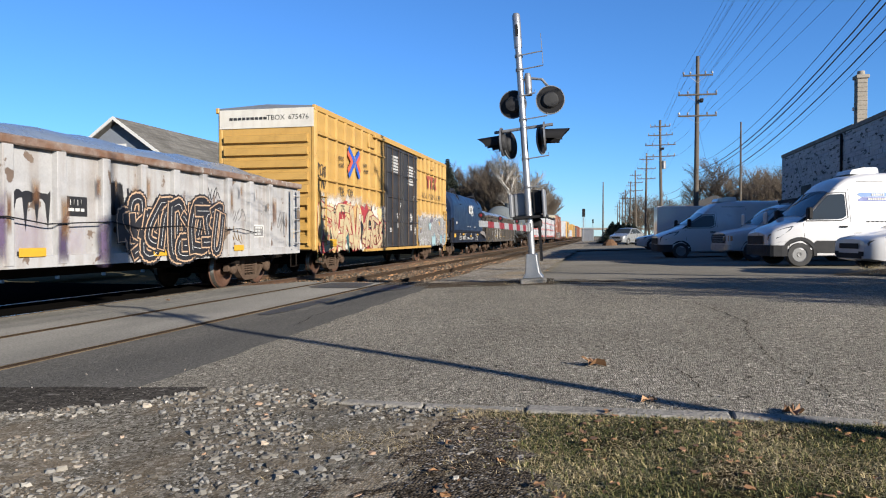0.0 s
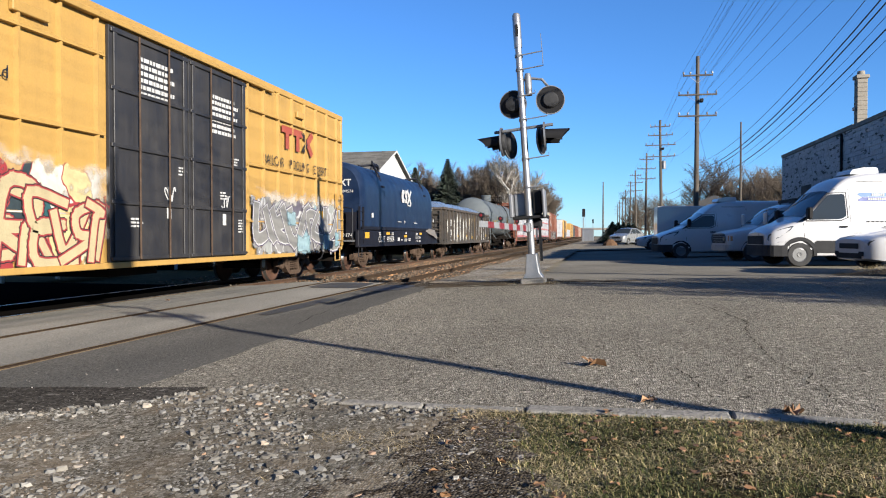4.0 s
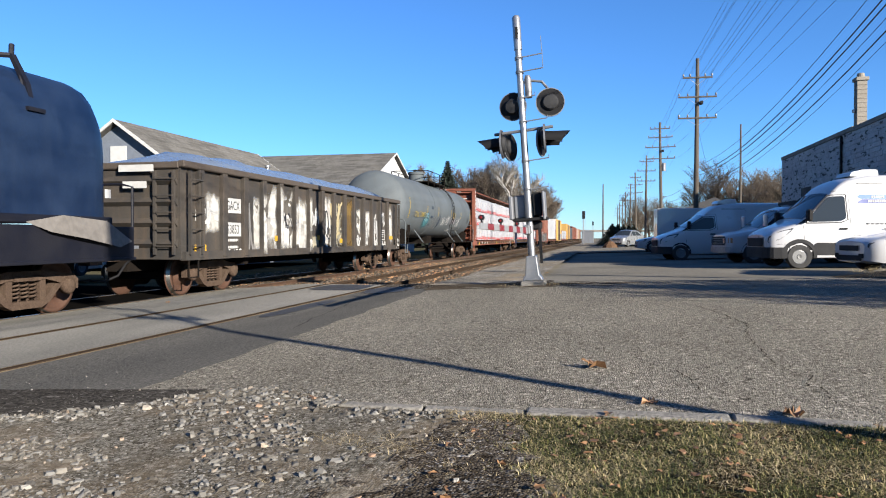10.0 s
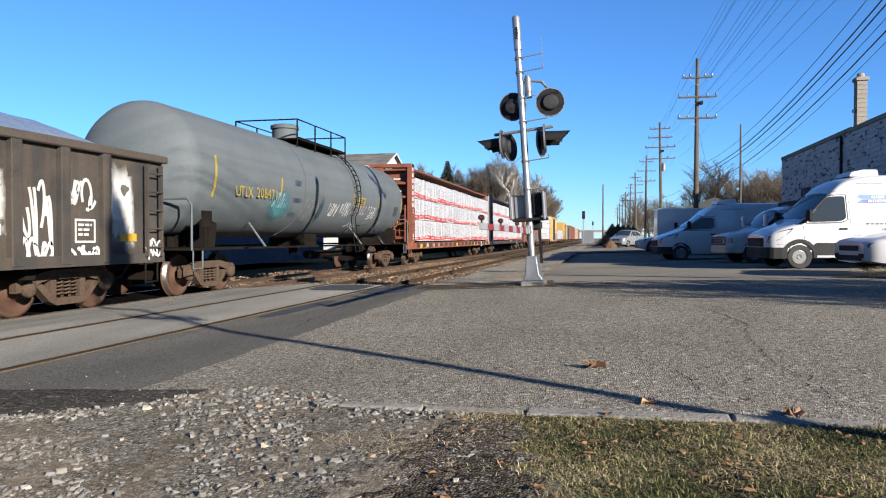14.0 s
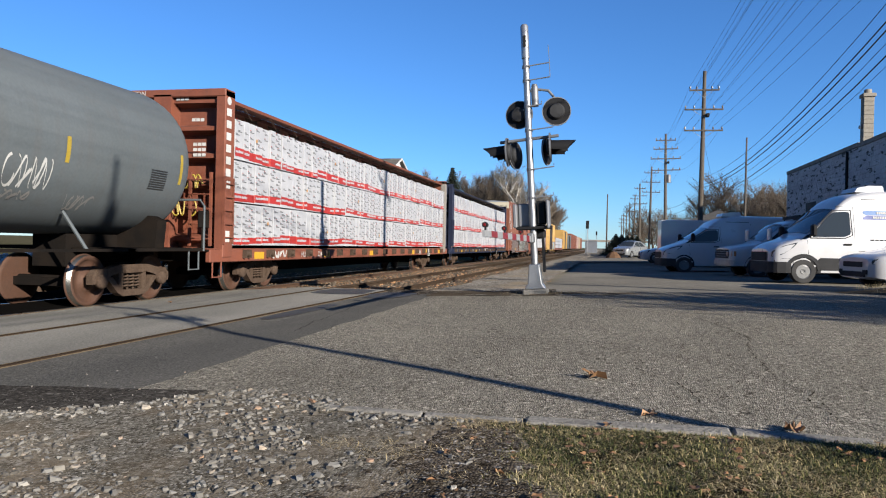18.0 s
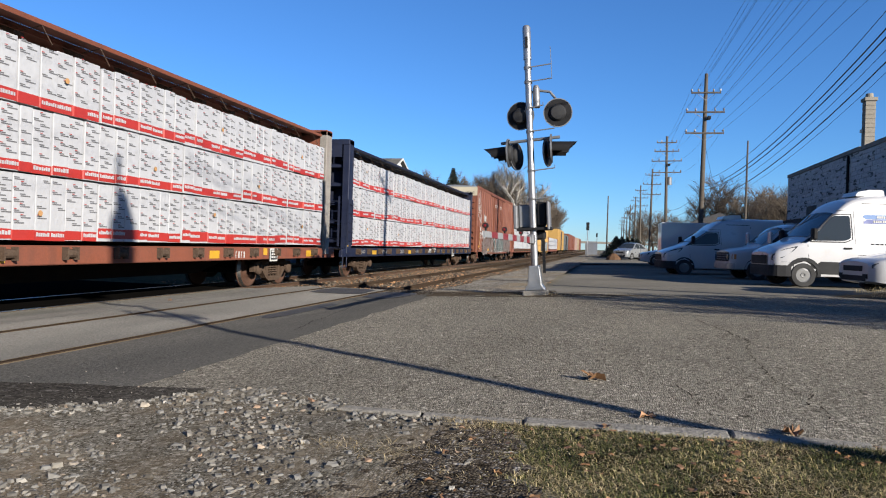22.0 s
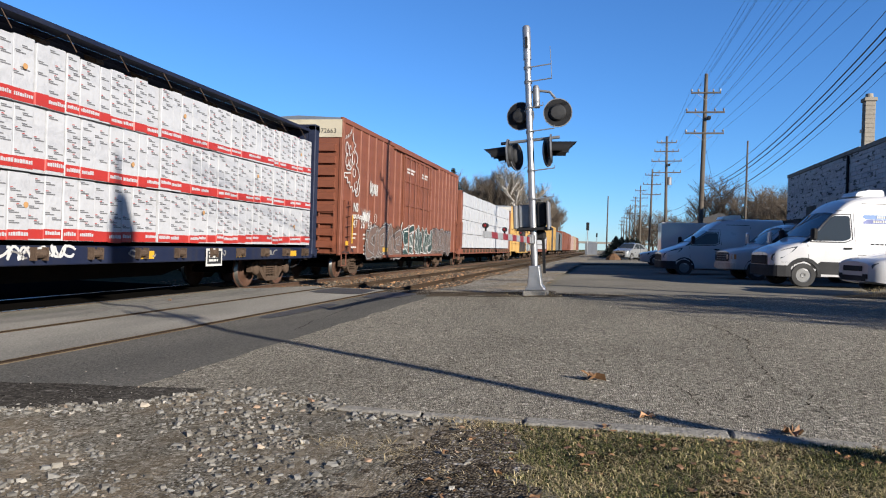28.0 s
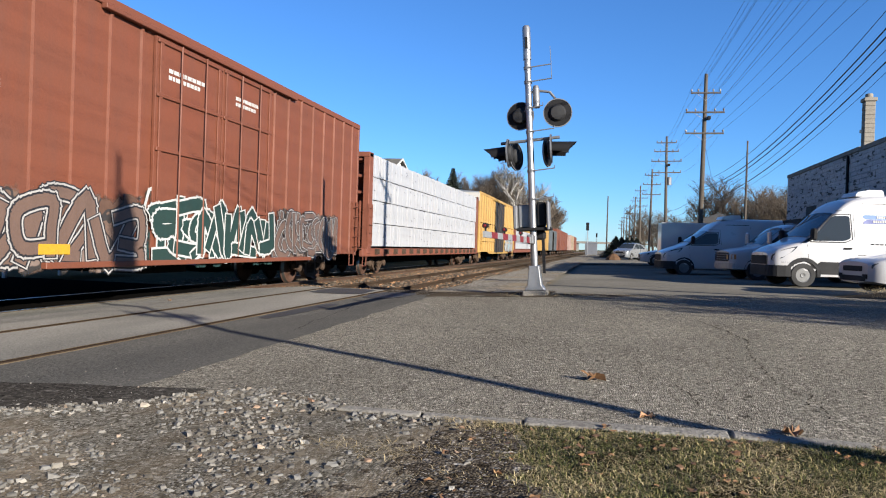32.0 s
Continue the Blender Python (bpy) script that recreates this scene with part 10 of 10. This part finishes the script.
def bare_tree(height, spread, seed, bark, twig, depth=4, first=0.28, kids=4, tw=0.012, twigs=5):
    """Trunk and limbs in one mesh, the fine twigs in another."""
    rnd = random.Random(seed)
    limbs, fine = M(), M()

    def grow(p, d, length, r, level):
        segs = 4
        pts = [p.copy()]
        for k in range(segs):
            d = (d + Vector((rnd.uniform(-1, 1), rnd.uniform(-1, 1), rnd.uniform(-0.4, 0.9))) * 0.16).normalized()
            p = p + d * length / segs
            pts.append(p.copy())
        limbs.tube(pts, r, 6 if level < 2 else 4, r * 0.55)
        if level >= depth:
            for q in pts[1:]:
                for _ in range(twigs):
                    dd = (d + Vector((rnd.uniform(-1, 1), rnd.uniform(-1, 1), rnd.uniform(-0.6, 1)))).normalized()
                    l = length * rnd.uniform(0.35, 0.9)
                    e = q + dd * l
                    mid = q + dd * l * 0.5 + Vector((rnd.uniform(-1, 1), rnd.uniform(-1, 1), rnd.uniform(-1, 1))) * l * 0.08
                    for aa, bb, w0, w1 in ((q, mid, tw, tw * 0.7), (mid, e, tw * 0.7, tw * 0.3)):
                        s = (bb - aa).cross(Vector((0.3, 0.8, 0.5))).normalized()
                        fine.add([tuple(aa - s * w0), tuple(aa + s * w0), tuple(bb + s * w1), tuple(bb - s * w1)], [(0, 1, 2, 3)])
            return
        n = kids if level else kids + 2
        for k in range(n):
            t = first + (1 - first) * (k + rnd.random()) / n if level == 0 else 0.3 + 0.7 * (k + rnd.random()) / n
            i = min(segs - 1, int(t * segs))
            q = pts[i].lerp(pts[i + 1], t * segs - i)
            a = rnd.uniform(0, 6.28)
            side = Vector((math.cos(a), math.sin(a), 0))
            dd = (d * rnd.uniform(0.5, 1.0) + side * rnd.uniform(0.6, 1.1) * spread + Vector((0, 0, 0.25))).normalized()
            grow(q, dd, length * rnd.uniform(0.42, 0.62), r * rnd.uniform(0.4, 0.55), level + 1)

    grow(Vector((0, 0, -0.2)), Vector((0, 0, 1)), height * 0.62, height * 0.018, 0)
    return limbs.data("trunk", bark, True), fine.data("crown", twig)


def tree_thing(data, at, label, group="bare trees", name="bare_tree"):
    t = thing(name, label, "tree", at, group=group)
    part("trunk", data[0], None, t)
    part("crown", data[1], None, t, "fine leafless twigs")
    return t


TREES = [bare_tree(13, 0.75, 50 + k, mat_bark, mat_twig, 3, 0.22, 6, 0.006, 9) for k in range(5)]
_rnd = random.Random(77)
_k = 0
for _row in range(4):
    for _i in range(26):
        _y = 112 + _row * 26 + _i * 7.0 + _rnd.uniform(-4, 4)
        _x = -12.0 - _row * 5 - _rnd.uniform(0, 3) - _y * (0.025 + 0.055 * _row)
        _s = _rnd.uniform(0.85, 1.25)
        if _k < 104:
            tree_thing(TREES[_k % 5], pose(_x, _y, 0, 0, 0, _rnd.uniform(0, 360)) @ Matrix.Scale(_s, 4), "leafless brown tree in the wood along the track")
        _k += 1
for _i in range(34):
    _az = radians(_rnd.uniform(-19, -5.5))
    _d = _rnd.uniform(120, 175)
    tree_thing(TREES[_i % 5], pose(_d * math.sin(_az) - 3, _d * math.cos(_az), 0, 0, 0, _rnd.uniform(0, 360)) @ Matrix.Scale(_rnd.uniform(0.85, 1.1), 4), "leafless brown tree in the wood along the track")
mat_paletwig = mat("pale_twigs", (0.42, 0.37, 0.31), 0.9, col2=(0.3, 0.26, 0.21), scale=0.5, grain=10, bump=0)
syc = bare_tree(19, 0.9, 61, mat_sycamore, mat_paletwig, 3, 0.15, 6, 0.016, 7)
tree_thing(syc, pose(-13.3, 111, 0) @ Matrix.Scale(0.74, 4), "pale-barked sycamore standing bare beside the track", "", "sycamore_tree")
SHRUBS = [bare_tree(8.5, 0.95, 70 + k, mat_bark, mat_twig, 3, 0.15, 6, 0.005, 5) for k in range(3)]
for _i in range(16):
    _az = radians(7.5 + 6.2 * _i / 15 + _rnd.uniform(-0.4, 0.4))
    _d = _rnd.uniform(78, 105)
    tree_thing(SHRUBS[_i % 3], pose(_d * math.sin(_az), _d * math.cos(_az), 0.4, 0, 0, _rnd.uniform(0, 360)) @ Matrix.Scale(_rnd.uniform(0.85, 1.15) * _d / 90, 4), "leafless scrubby tree behind the lot")
for _i in range(14):
    _az = radians(2.4 + 4.2 * _i / 13 + _rnd.uniform(-0.3, 0.3))
    _d = _rnd.uniform(120, 190)
    tree_thing(SHRUBS[_i % 3], pose(_d * math.sin(_az), _d * math.cos(_az), 0.4, 0, 0, _rnd.uniform(0, 360)) @ Matrix.Scale(_rnd.uniform(0.8, 1.1), 4), "leafless scrubby tree beside the lane")
# low street trees outside the view, whose branches shade the lot's edge
for _i, (_x, _y, _h) in enumerate(((8.6, 8.2, 4.6), (10.2, 6.6, 5.2), (11.6, 8.4, 4.4), (9.4, 10.2, 3.6), (12.6, 5.2, 6.0), (13.8, 9.8, 4.2))):
    tree_thing(bare_tree(_h, 1.2, 81 + _i, mat_bark, mat_twig, 3, 0.15, 6, 0.014, 4), pose(_x, _y, 0.45), "leafless street tree beside the lot")


def spruce(height, seed):
    rnd = random.Random(seed)
    m = M()
    z = height * 0.1
    while z < height * 0.98:
        r = (1 - z / height) * height * 0.38 + 0.2
        n = 17
        for k in range(n):
            a = 2 * math.pi * (k + rnd.random()) / n
            l = r * rnd.uniform(0.7, 1.1)
            ca, sa = math.cos(a), math.sin(a)
            for q in range(5):
                u0, u1 = l * q / 5, l * (q + 1.3) / 5
                w = 0.24 * (1 - q / 6) * (0.5 + r * 0.35)
                dz = -0.28 * u1 + rnd.uniform(-0.1, 0.1)
                for s in (-1, 1):
                    m.add([(ca * u0, sa * u0, z - 0.28 * u0), (ca * u1, sa * u1, z + dz), (ca * u1 * 0.9 - sa * w * 3 * s, sa * u1 * 0.9 + ca * w * 3 * s, z + dz - 0.15), (ca * u0 - sa * w * s, sa * u0 + ca * w * s, z - 0.28 * u0 - 0.12)], [(0, 1, 2, 3)])
        z += height * 0.02
    return M().lathe([(-0.2, height * 0.018), (height * 0.97, 0.02)], n=8, axis="z").data("trunk", mat_bark), m.data("crown", mat_spruce)


SPR = spruce(14.5, 3)
for _az, _d, _s in ((-14.6, 112, 0.84), (-12.0, 118, 0.98)):
    t = tree_thing(SPR, pose(_d * math.sin(radians(_az)), _d * math.cos(radians(_az)), 0) @ Matrix.Scale(_s, 4), "dark green spruce above the bare wood", "spruces", "spruce_tree")
    t.children[1]["label"] = "dark green needled boughs"
for _i in range(5):
    solid("evergreen_bush", SPR[1], None, "dark evergreen bush beside the lane", "bush", group="bushes", at=pose(1.6 + 0.8 * _i, 96 + 3 * _i, 0.3, 0, 0, 60 * _i) @ Matrix.Diagonal((0.42, 0.42, 0.2, 1)))


def motions():
    times = [i * 1.0 for i in range(33)]
    for car, y0 in CARS:
        walk(car, [(t, pose(TRACK, y0 - train_run(t), 0)) for t in times])
    # a wheel turns by the way that the train has gone; at each row it has turned by less than a fifth of a circle
    roll_times = [i / 7.5 for i in range(241)]
    for ws, y in WHEELSETS:
        walk(ws, [(t, Matrix.Translation((0, y, WHEEL_R)) @ Matrix.Rotation(train_run(t) / WHEEL_R, 4, "X")) for t in roll_times])


motions()
